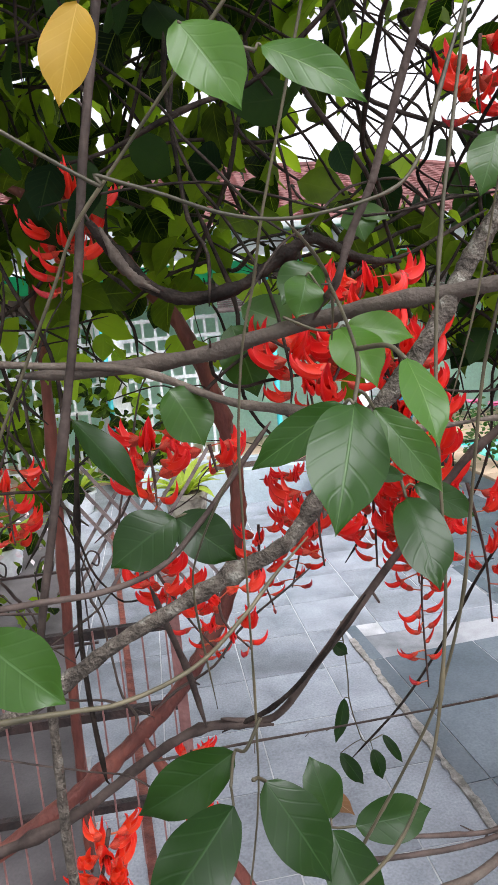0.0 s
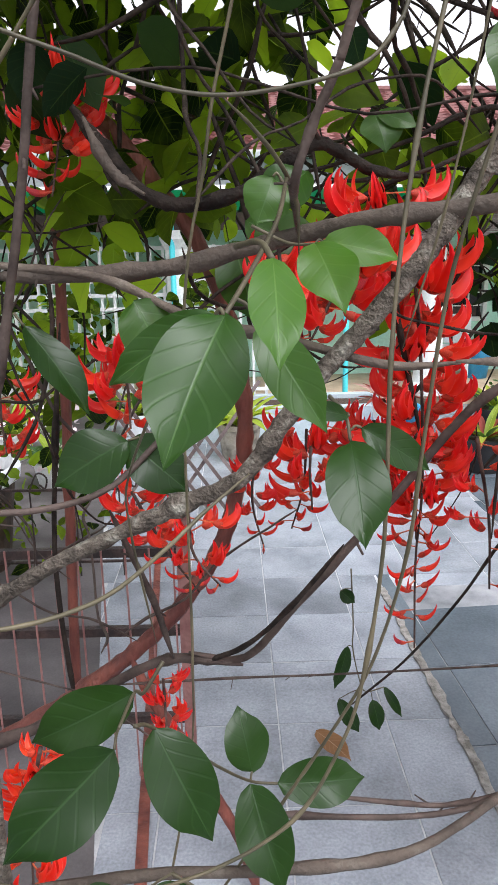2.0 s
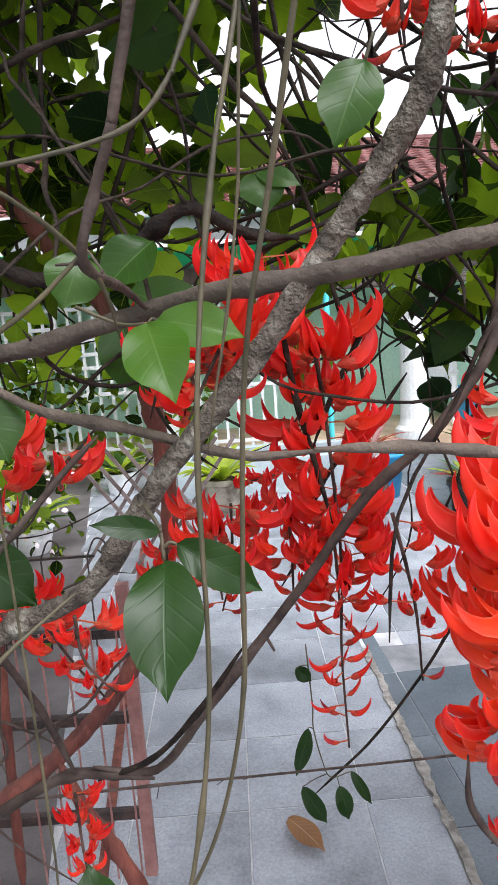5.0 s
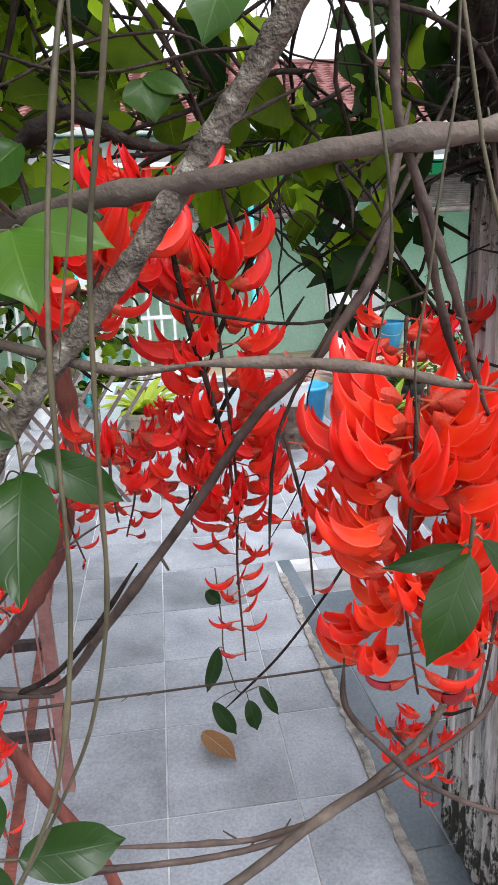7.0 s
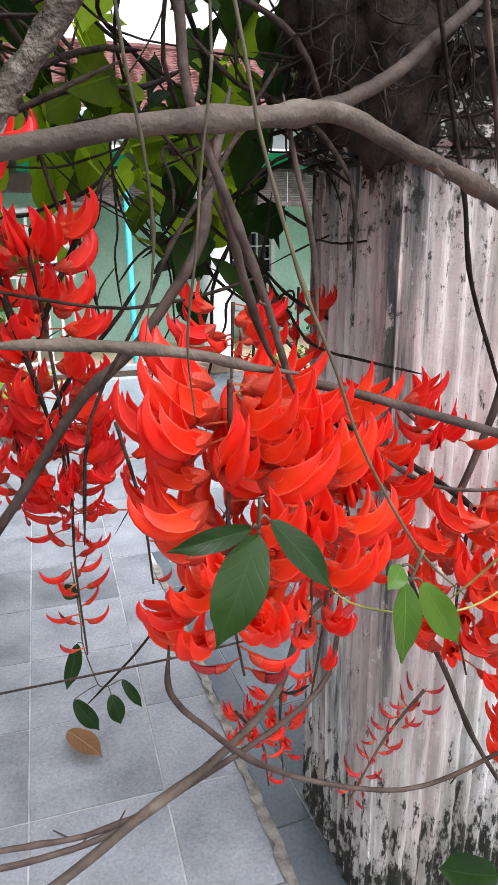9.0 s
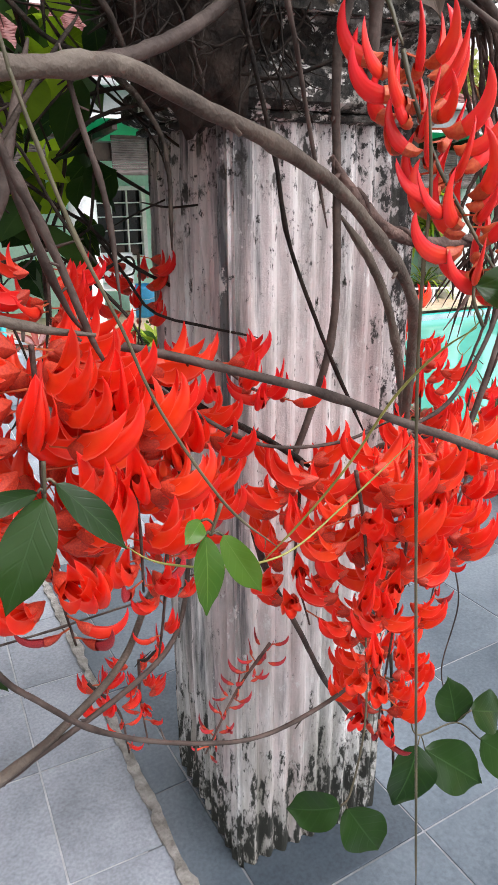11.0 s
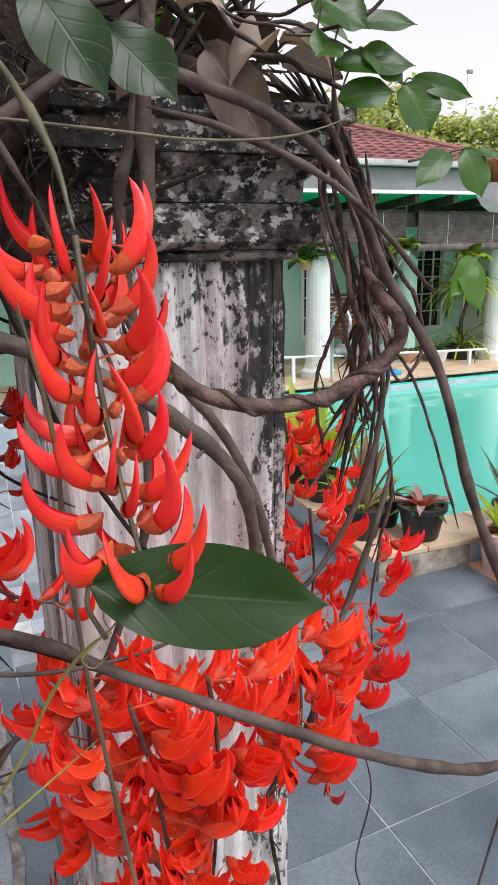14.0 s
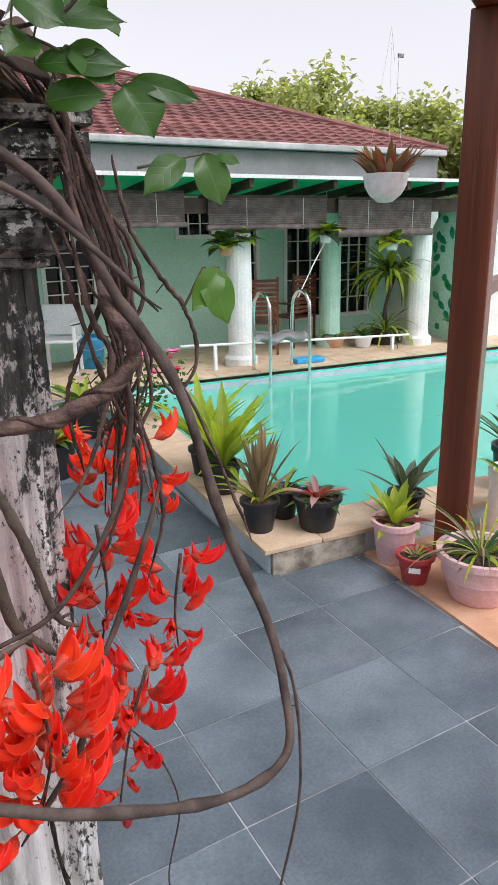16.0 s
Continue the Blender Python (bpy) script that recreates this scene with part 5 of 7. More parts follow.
for kind_, meshes_ in CLAWS.items():
    for me_ in meshes_:
        me_.materials.append(M[{"bud": "bud", "long": "claw_pink", "deep": "claw_deep", "horn": "claw_deep", "brown": "bud_brown"}.get(kind_, "claw")])
        me_.materials.append(M[{"long": "calyx", "brown": "bud_brown"}.get(kind_, "calyx_red")])
RAC = [0]


def raceme(points, count, size0, size1, spread0, spread1, label, kind="open"):
    """A hanging flower cluster: a stalk with claw blooms all round it, smaller towards the tip."""
    RAC[0] += 1
    rnd = random.Random(RAC[0] * 31)
    th = thing("flower_cluster", label, "flower cluster", points[0], "flower clusters of the vine")
    org = Vector(points[0])
    line = [q - org for q in spline(points, 10)]
    thick = 1.5 if kind == "brown" else 1.0
    part("stalk", tube(line, 0.0035 * thick, 0.0018 * thick, 6, None, 0.15, 0, RAC[0]), M["bud_stalk" if kind == "brown" else "vine_green" if kind == "long" else "bark_wine"], th, smooth=True)
    count = int(count * (0.62 if kind in ("open", "deep") else 1.0))
    for k in range(count):
        s = (k + rnd.random() * 0.8) / count
        i = min(int(s * (len(line) - 1)), len(line) - 2)
        at = line[i].lerp(line[i + 1], s * (len(line) - 1) - i)
        ang = k * 2.399 + rnd.uniform(-0.35, 0.35)
        size = (size0 + (size1 - size0) * s) * rnd.uniform(0.92, 1.24)
        spread = (spread0 + (spread1 - spread0) * s) * rnd.uniform(0.25, 1.0)
        outw = Vector((math.cos(ang), math.sin(ang), 0))
        foot = at + outw * spread + Vector((0, 0, rnd.uniform(-0.3, 0.15) * spread))
        horn = (kind == "deep" and s > 0.5 + 0.2 * rnd.random()) or (kind == "open" and s > 0.9)
        if horn and rnd.random() < 0.3:
            continue
        if horn:
            foot = at.lerp(foot, 0.55)
        ob = new("flower", rnd.choice(CLAWS["bud" if horn and s > 0.93 else "horn" if horn else kind]))
        turn = Matrix.Rotation(ang + rnd.uniform(-0.5, 0.5), 4, "Z") @ Matrix.Rotation(rnd.uniform(-0.4, 0.3), 4, "Y") @ Matrix.Rotation(rnd.uniform(-0.35, 0.35), 4, "X")
        ob.parent = th
        ob.matrix_basis = Matrix.Translation(foot) @ turn @ Matrix.Diagonal((size, size, size, 1))
        if k % 3 == 0 or horn:
            part("pedicel", tube([at, at.lerp(foot, 0.5), foot + turn @ Vector((size * 0.05, 0, 0))], 0.0014, 0.0014, 4), M["calyx"], th)
    return th


raceme([(0.678, 1.3, 1.673), (0.694, 1.3, 1.552), (0.705, 1.3, 1.416), (0.712, 1.3, 1.272), (0.706, 1.3, 1.122), (0.712, 1.3, 0.939)], 120, 0.088, 0.042, 0.05, 0.03, "long hanging scarlet flower cluster with claw shaped blooms", "deep")
raceme([(0.7, 1.32, 1.37), (0.706, 1.32, 1.27), (0.71, 1.32, 1.16)], 70, 0.06, 0.046, 0.1, 0.06, "spreading lower blooms of the long cluster", "deep")
raceme([(0.788, 1.25, 1.379), (0.82, 1.25, 1.228), (0.831, 1.25, 1.089)], 32, 0.053, 0.032, 0.05, 0.03, "thinner side cluster of scarlet claw flowers", "deep")
raceme([(0.629, 1.35, 1.388), (0.633, 1.35, 1.299), (0.632, 1.35, 1.196)], 27, 0.064, 0.043, 0.06, 0.04, "scarlet claw flowers beside the long cluster", "deep")
raceme([(0.597, 1.2, 1.777), (0.57, 1.2, 1.713), (0.536, 1.2, 1.624)], 32, 0.07, 0.056, 0.05, 0.04, "scarlet flower cluster under the level branch", "deep")
raceme([(0.492, 1.25, 1.623), (0.501, 1.25, 1.539)], 17, 0.064, 0.043, 0.05, 0.03, "small scarlet flower cluster behind the limb", "deep")
raceme([(0.903, 0.97, 1.497), (0.902, 0.97, 1.428), (0.897, 0.97, 1.318), (0.896, 0.97, 1.216), (0.915, 0.97, 1.086)], 80, 0.0954, 0.0784, 0.055, 0.05, "big orange red flower cluster close to the pillar", "open")
raceme([(0.994, 1.0, 1.456), (1.003, 1.0, 1.366), (1.021, 1.0, 1.252), (1.021, 1.0, 1.123)], 57, 0.0954, 0.0784, 0.05, 0.045, "big orange red flower cluster beside the pillar", "open")
raceme([(0.967, 1.2, 1.561), (0.964, 1.2, 1.477)], 20, 0.074, 0.064, 0.05, 0.05, "scarlet flowers above the big cluster", "deep")
raceme([(0.97, 1.25, 0.796), (1.021, 1.25, 0.712), (1.035, 1.25, 0.603)], 20, 0.053, 0.032, 0.035, 0.03, "small scarlet cluster hanging low", "deep")
raceme([(0.526, 1.6, 1.312), (0.519, 1.6, 1.175), (0.492, 1.6, 1.073)], 32, 0.064, 0.043, 0.05, 0.04, "scarlet cluster hanging further back", "deep")
raceme([(0.556, 1.15, 1.683), (0.521, 1.15, 1.62), (0.492, 1.15, 1.563)], 25, 0.085, 0.064, 0.06, 0.05, "scarlet flowers under the diagonal limb", "deep")
raceme([(0.645, 2.2, 1.217), (0.578, 2.2, 1.205), (0.512, 2.2, 1.21)], 20, 0.064, 0.053, 0.04, 0.04, "pale scarlet cluster in the distance", "deep")
raceme([(0.193, 1.2, 1.559), (0.201, 1.2, 1.475), (0.201, 1.2, 1.417)], 27, 0.07, 0.056, 0.035, 0.03, "scarlet flower cluster on the grey stems", "deep")
raceme([(0.178, 1.3, 1.275), (0.206, 1.3, 1.216), (0.244, 1.3, 1.144), (0.295, 1.3, 1.069)], 42, 0.06, 0.036, 0.035, 0.02, "drooping scarlet cluster behind the lichen limb", "deep")
raceme([(0.404, 1.45, 1.287), (0.401, 1.45, 1.186), (0.423, 1.45, 1.094)], 26, 0.046, 0.034, 0.02, 0.015, "small scarlet cluster by the red limb", "deep")
raceme([(0.086, 1.35, 1.97), (0.087, 1.35, 1.891), (0.067, 1.35, 1.792)], 34, 0.068, 0.05, 0.045, 0.035, "scarlet cluster in the shade of the canopy", "deep")
raceme([(0.085, 0.95, 1.009), (0.061, 0.95, 0.9), (0.047, 0.95, 0.72)], 40, 0.0488, 0.053, 0.018, 0.02, "scarlet cluster low on the vine", "open")
raceme([(0.21, 1.34, 0.855), (0.213, 1.34, 0.713), (0.227, 1.34, 0.541)], 40, 0.046, 0.034, 0.018, 0.012, "slender scarlet cluster behind the low leaves", "deep")
raceme([(0.511, 1.3, 1.399), (0.505, 1.3, 1.312), (0.51, 1.3, 1.232)], 27, 0.074, 0.058, 0.06, 0.05, "scarlet flowers behind the green leaves", "deep")
raceme([(0.429, 1.25, 1.685), (0.505, 1.25, 1.636), (0.543, 1.25, 1.606)], 17, 0.074, 0.053, 0.04, 0.04, "scarlet flowers along the level branch", "deep")
raceme([(-0.151, 1.6, 1.316), (-0.139, 1.6, 1.262)], 10, 0.064, 0.053, 0.04, 0.04, "small scarlet cluster at the side", "deep")
raceme([(-0.113, 1.5, 1.465), (-0.118, 1.5, 1.367), (-0.115, 1.5, 1.292)], 22, 0.058, 0.043, 0.05, 0.04, "dull scarlet cluster over the flower bed", "deep")
raceme([(1.192, 1.12, 1.416), (1.253, 1.12, 1.364), (1.318, 1.12, 1.338)], 20, 0.074, 0.064, 0.05, 0.04, "scarlet flowers on the pillar face", "deep")
raceme([(1.109, 1.1, 1.349), (1.118, 1.1, 1.246), (1.148, 1.1, 1.132)], 42, 0.0837, 0.0678, 0.06, 0.05, "scarlet cluster in front of the pillar", "open")
raceme([(1.097, 1.12, 1.111), (1.086, 1.12, 1.006), (1.069, 1.12, 0.896)], 22, 0.053, 0.043, 0.035, 0.03, "thin scarlet cluster in front of the pillar", "deep")
raceme([(1.374, 1.0, 1.245), (1.396, 1.0, 1.142), (1.412, 1.0, 0.998), (1.434, 1.0, 0.851), (1.47, 1.0, 0.699)], 77, 0.0901, 0.0562, 0.075, 0.035, "large orange red cluster hanging at the pillar corner", "open")
raceme([(1.334, 1.1, 1.233), (1.329, 1.1, 1.139), (1.325, 1.1, 1.029), (1.357, 1.1, 0.902)], 42, 0.0837, 0.0678, 0.055, 0.05, "orange red cluster before the fluted shaft", "open")
raceme([(1.275, 1.1, 0.888), (1.208, 1.1, 0.808), (1.142, 1.1, 0.688)], 32, 0.037, 0.032, 0.02, 0.02, "unopened dark red buds on a bent stalk", "bud")
vine("vine", "thin dark stalk of the low cluster", [(1.07, 1.13, 0.92), (1.08, 1.24, 0.82), (1.093, 1.35, 0.739)], 0.0032, 0.0026, "bark_dark")
raceme([(1.093, 1.35, 0.739), (1.091, 1.35, 0.637), (1.101, 1.35, 0.51)], 25, 0.048, 0.037, 0.03, 0.03, "small scarlet cluster beside the pillar", "deep")
raceme([(1.345, 0.905, 1.81), (1.346, 0.875, 1.75), (1.346, 0.825, 1.68), (1.348, 0.765, 1.615), (1.354, 0.71, 1.555)], 54, 0.072, 0.06, 0.042, 0.016, "near scarlet cluster with long upright claws", "long")
vine("vine", "green stalk carrying the near flower cluster", [(1.345, 0.905, 1.815), (1.334, 0.95, 1.89), (1.3, 1.06, 1.985), (1.275, 1.3, 2.06)], 0.0036, 0.004, "vine_green")
raceme([(1.477, 1.0, 1.262), (1.487, 1.0, 1.148), (1.479, 1.0, 0.998), (1.46, 1.0, 0.816), (1.45, 1.0, 0.676)], 75, 0.0837, 0.0678, 0.055, 0.035, "dense orange red cluster low on the pillar", "open")
raceme([(1.255, 1.72, 1.531), (1.252, 1.72, 1.411), (1.236, 1.72, 1.286)], 30, 0.066, 0.056, 0.05, 0.04, "crimson cluster behind the pillar edge", "deep")
raceme([(1.9, 1.72, 1.4), (1.91, 1.72, 1.3), (1.9, 1.72, 1.18)], 26, 0.08, 0.066, 0.045, 0.04, "orange red cluster behind the pillar edge", "open")
raceme([(1.99, 1.7, 1.36), (2.0, 1.7, 1.26), (2.03, 1.7, 1.16)], 20, 0.076, 0.06, 0.05, 0.05, "scarlet cluster hanging beside the pillar", "open")
raceme([(1.814, 1.4, 1.297), (1.824, 1.4, 1.149), (1.802, 1.4, 1.027)], 50, 0.079, 0.064, 0.055, 0.05, "scarlet flowers tangled in bare stems", "deep")
raceme([(1.979, 1.4, 1.2), (1.961, 1.4, 1.074), (1.967, 1.4, 0.949)], 27, 0.074, 0.058, 0.045, 0.04, "scarlet cluster at the edge of the vine", "deep")
raceme([(1.854, 1.25, 1.067), (1.812, 1.25, 0.932), (1.777, 1.25, 0.747)], 52, 0.074, 0.058, 0.05, 0.04, "scarlet cluster low by the pillar", "deep")
raceme([(1.647, 1.1, 1.219), (1.656, 1.1, 1.064), (1.617, 1.1, 0.939)], 62, 0.0837, 0.0678, 0.06, 0.05, "orange red flowers crowding the pillar foot", "open")
raceme([(1.577, 1.05, 2.084), (1.644, 1.05, 2.086), (1.714, 1.05, 2.085), (1.805, 1.05, 2.11)], 35, 0.048, 0.032, 0.03, 0.025, "spray of brownish buds above the capital", "brown")
raceme([(0.814, 1.2, 2.151), (0.807, 1.2, 2.082), (0.81, 1.2, 2.029)], 17, 0.069, 0.053, 0.04, 0.04, "scarlet flowers high in the leaves", "deep")
raceme([(0.928, 1.3, 2.085), (0.924, 1.3, 2.053)], 10, 0.064, 0.053, 0.03, 0.03, "scarlet flowers high under the leaves", "deep")
raceme([(0.298, 1.15, 1.525), (0.307, 1.15, 1.478)], 12, 0.062, 0.05, 0.03, 0.03, "scarlet flowers behind the pale stem", "deep")
raceme([(0.289, 1.2, 1.266), (0.296, 1.2, 1.192), (0.34, 1.2, 1.131)], 27, 0.053, 0.037, 0.05, 0.03, "drooping tip of a scarlet cluster", "deep")

# ---------- leaves that stand out one by one ----------
leaf_spray([((0.378, 0.55, 1.648), (0.342, 0.49, 1.567), 0.066), ((0.372, 0.556, 1.648), (0.298, 0.574, 1.601), 0.036), ((0.4, 0.57, 1.64), (0.442, 0.54, 1.573), 0.038)], "leaf", "large glossy green three part leaf", [(0.436, 0.84, 1.761), (0.421, 0.72, 1.716), (0.398, 0.6, 1.678), (0.378, 0.55, 1.648)], face=(-0.1, -1, 0.45))
leaf_spray([((0.494, 0.768, 1.505), (0.497, 0.69, 1.424), 0.068), ((0.492, 0.77, 1.53), (0.438, 0.757, 1.543), 0.022), ((0.505, 0.77, 1.518), (0.573, 0.765, 1.474), 0.04)], "leaf_deep", "glossy green three part leaf on a thin stalk", [(0.476, 0.8, 1.545), (0.49, 0.78, 1.53), (0.494, 0.768, 1.505)], face=(0.0, -1, 0.5))
leaf_spray([((0.407, 0.51, 1.682), (0.408, 0.46, 1.627), 0.034)], "leaf_new", "pale young leaf hanging beside the large one", [(0.386, 0.56, 1.69), (0.4, 0.53, 1.692), (0.407, 0.51, 1.682)], face=(0.1, -1, 0.4))
leaf_spray([((0.475, 0.94, 1.698), (0.502, 0.88, 1.624), 0.075), ((0.485, 0.945, 1.7), (0.573, 0.93, 1.678), 0.056)], "leaf_new", "pair of bright young leaves on a green stem", [(0.401, 0.95, 1.72), (0.444, 0.95, 1.7), (0.475, 0.94, 1.698)], face=(-0.1, -1, 0.6))
leaf_spray([((0.425, 0.9, 1.768), (0.406, 0.88, 1.718), 0.059)], "leaf", "single green leaf under the branch", [(0.446, 0.9, 1.743), (0.432, 0.9, 1.768)], face=(0.2, -1, 0.2))
leaf_spray([((0.231, 1.0, 1.45), (0.134, 0.98, 1.393), 0.094), ((0.231, 1.0, 1.45), (0.311, 0.98, 1.383), 0.079)], "leaf_deep", "dark ribbed leaf pair over the flowers", [(0.269, 1.0, 1.46), (0.231, 1.0, 1.45)])
leaf_spray([((0.101, 1.02, 1.603), (0.182, 1.0, 1.487), 0.06)], "leaf_deep", "dark leaf with a pale sheen", [(0.089, 1.02, 1.62), (0.101, 1.02, 1.603)], face=(0.5, -0.7, 0.7))
leaf_spray([((0.268, 0.733, 1.247), (0.156, 0.734, 1.188), 0.066), ((0.258, 0.666, 1.232), (0.164, 0.61, 1.158), 0.082)], "leaf_deep", "large dark green leaf pair low on the vine", [(0.3, 0.73, 1.285), (0.28, 0.72, 1.256), (0.268, 0.733, 1.247), (0.258, 0.69, 1.236)])
leaf_spray([((0.294, 0.684, 1.241), (0.349, 0.647, 1.143), 0.07), ((0.389, 0.818, 1.072), (0.372, 0.85, 1.142), 0.062), ((0.42, 0.815, 1.057), (0.53, 0.835, 1.046), 0.064), ((0.387, 0.81, 1.062), (0.423, 0.74, 0.975), 0.074)], "leaf_deep", "cluster of round glossy leaves low on the vine", [(0.28, 0.66, 1.262), (0.294, 0.684, 1.241), (0.35, 0.75, 1.14), (0.387, 0.81, 1.066), (0.42, 0.815, 1.057)])
leaf_spray([((0.333, 0.7, 1.02), (0.285, 0.68, 0.975), 0.098), ((0.254, 0.7, 1.005), (0.193, 0.68, 0.986), 0.091)], "leaf_deep", "dark leaves at the foot of the vine", [(0.301, 0.7, 1.047), (0.333, 0.7, 1.02)])
leaf_spray([((0.282, 0.72, 1.993), (0.331, 0.7, 1.912), 0.073), ((0.358, 0.72, 1.97), (0.449, 0.7, 1.912), 0.049)], "leaf_new", "bright leaf pair near the top of the vine", [(0.352, 0.72, 1.966), (0.316, 0.72, 1.977), (0.282, 0.72, 1.993)])
leaf_spray([((0.189, 0.82, 2.055), (0.16, 0.8, 1.952), 0.062)], "leaf_yellow", "yellowed leaf about to fall", [(0.2, 0.82, 2.079), (0.189, 0.82, 2.055)])
leaf_spray([((0.709, 0.95, 1.936), (0.673, 0.93, 1.856), 0.069)], "leaf", "dark leaf at the side", [(0.718, 0.95, 1.961), (0.709, 0.95, 1.936)])
leaf_spray([((0.051, 0.62, 1.47), (0.119, 0.6, 1.409), 0.071)], "leaf", "large leaf at the side of the vine", [(0.034, 0.62, 1.478), (0.051, 0.62, 1.47)])
leaf_spray([((0.476, 1.05, 1.791), (0.417, 1.03, 1.738), 0.078), ((0.242, 1.05, 1.631), (0.283, 1.03, 1.545), 0.092)], "leaf", "green leaf among the flowers", [])
leaf_spray([((0.864, 0.74, 1.414), (0.785, 0.72, 1.412), 0.023), ((0.87, 0.74, 1.408), (0.823, 0.71, 1.321), 0.051), ((0.88, 0.74, 1.42), (0.933, 0.72, 1.353), 0.033)], "leaf_deep", "insect eaten dark leaf before the flowers", [(0.872, 0.74, 1.442), (0.87, 0.74, 1.413)])
leaf_spray([((1.018, 0.74, 1.337), (1.009, 0.72, 1.26), 0.038), ((1.037, 0.74, 1.333), (1.07, 0.72, 1.27), 0.034), ((1.014, 0.74, 1.354), (0.99, 0.72, 1.343), 0.023)], "leaf_new", "small light green leaf pair", [(1.036, 0.74, 1.368), (1.024, 0.74, 1.336)])
leaf_spray([((1.31, 0.715, 1.566), (1.49, 0.695, 1.522), 0.084)], "leaf_deep", "large dark leaf with pale insect marks", [(1.318, 0.705, 1.526), (1.308, 0.71, 1.55), (1.31, 0.715, 1.566)], face=(0.05, -1, 0.38))
leaf_spray([((1.72, 1.03, 0.62), (1.83, 1.05, 0.56), 0.1), ((1.6, 1.05, 0.56), (1.53, 1.03, 0.45), 0.125), ((1.62, 1.05, 0.54), (1.74, 1.0, 0.44), 0.12), ((1.7, 1.05, 0.58), (1.69, 1.08, 0.68), 0.09), ((1.78, 1.05, 0.5), (1.9, 1.02, 0.4), 0.12)], "leaf_deep", "dark round leaves low beside the pillar", [(1.46, 1.0, 0.82), (1.56, 1.05, 0.72), (1.6, 1.06, 0.58), (1.7, 1.05, 0.58), (1.78, 1.05, 0.5)])
leaf_spray([((1.296, 0.885, 0.7), (1.22, 0.93, 0.69), 0.085), ((1.31, 0.885, 0.69), (1.36, 0.86, 0.6), 0.09)], "leaf_deep", "dark leaf pair hanging before the pillar foot", [(1.41, 1.0, 0.95), (1.37, 0.93, 0.82), (1.32, 0.89, 0.72), (1.296, 0.885, 0.7)])
leaf_spray([((1.309, 0.72, 1.947), (1.345, 0.7, 1.885), 0.051), ((1.35, 0.72, 1.927), (1.388, 0.7, 1.884), 0.047)], "leaf_deep", "dark leaf pair close to the capital", [(1.333, 0.72, 1.95), (1.35, 0.72, 1.927)])
leaf_spray([((1.734, 1.2, 2.115), (1.793, 1.18, 2.079), 0.069), ((1.763, 1.2, 2.089), (1.869, 1.18, 2.09), 0.042), ((1.797, 1.2, 2.061), (1.85, 1.18, 2.015), 0.065), ((1.752, 1.2, 2.037), (1.869, 1.18, 2.038), 0.055), ((1.865, 1.2, 2.019), (1.899, 1.18, 1.952), 0.085), ((1.76, 1.2, 1.993), (1.837, 1.18, 2.003), 0.054), ((1.879, 1.2, 2.027), (1.97, 1.18, 2.003), 0.038), ((1.753, 1.2, 2.067), (1.712, 1.18, 2.039), 0.055)], "leaf", "spray of green leaves over the capital", [(1.678, 1.2, 2.07), (1.753, 1.2, 2.067), (1.865, 1.2, 2.019)])
leaf_spray([((1.948, 1.2, 1.932), (1.88, 1.18, 1.877), 0.048), ((1.978, 1.2, 1.936), (1.999, 1.18, 1.864), 0.061), ((1.999, 1.2, 1.932), (2.029, 1.18, 1.922), 0.025)], "leaf", "three part leaf hanging from a bare stem", [(1.879, 1.2, 1.915), (1.948, 1.2, 1.93), (1.978, 1.2, 1.936)])
leaf_spray([((1.992, 1.18, 1.775), (1.939, 1.16, 1.716), 0.048), ((1.97, 1.18, 1.776), (1.995, 1.16, 1.694), 0.062)], "leaf_new", "pale leaf on the loop of stem", [(1.93, 1.18, 1.715), (1.96, 1.18, 1.767)])
leaf_spray([((0.61, 1.3, 1.905), (0.672, 1.28, 1.879), 0.035), ((0.606, 1.3, 1.901), (0.622, 1.28, 1.844), 0.079)], "leaf", "grey green leaf with a pale edge", [])
leaf_spray([((0.395, 1.35, 1.747), (0.542, 1.33, 1.674), 0.1), ((0.374, 1.35, 1.715), (0.41, 1.33, 1.578), 0.105)], "leaf", "broad green leaf by the flowers", [])
vine("vine", "thin dark stem slanting down over the paving", [(1.24, 1.74, 1.3), (1.2, 1.84, 1.1), (1.095, 1.9, 0.881), (1.002, 1.9, 0.726), (0.865, 1.91, 0.533), (0.74, 1.94, 0.385), (0.69, 1.95, 0.33)], 0.005, 0.0032, "bark_dark", twigs=4)
leaf_spray([((0.685, 1.95, 0.545), (0.644, 1.93, 0.415), 0.05), ((0.765, 1.95, 0.355), (0.785, 1.93, 0.262), 0.055), ((0.66, 1.95, 0.36), (0.722, 1.93, 0.255), 0.055), ((0.8, 1.95, 0.4), (0.85, 1.92, 0.315), 0.034), ((0.66, 1.95, 0.73), (0.7, 1.93, 0.7), 0.045)], "leaf_deep", "small dark leaves hanging over the paving", [(0.69, 1.95, 0.8), (0.7, 1.95, 0.62), (0.7, 1.95, 0.54), (0.72, 1.95, 0.44), (0.742, 1.95, 0.386), (0.8, 1.95, 0.4)])

# ---------- canopy of leaves and tangled thin stems ----------


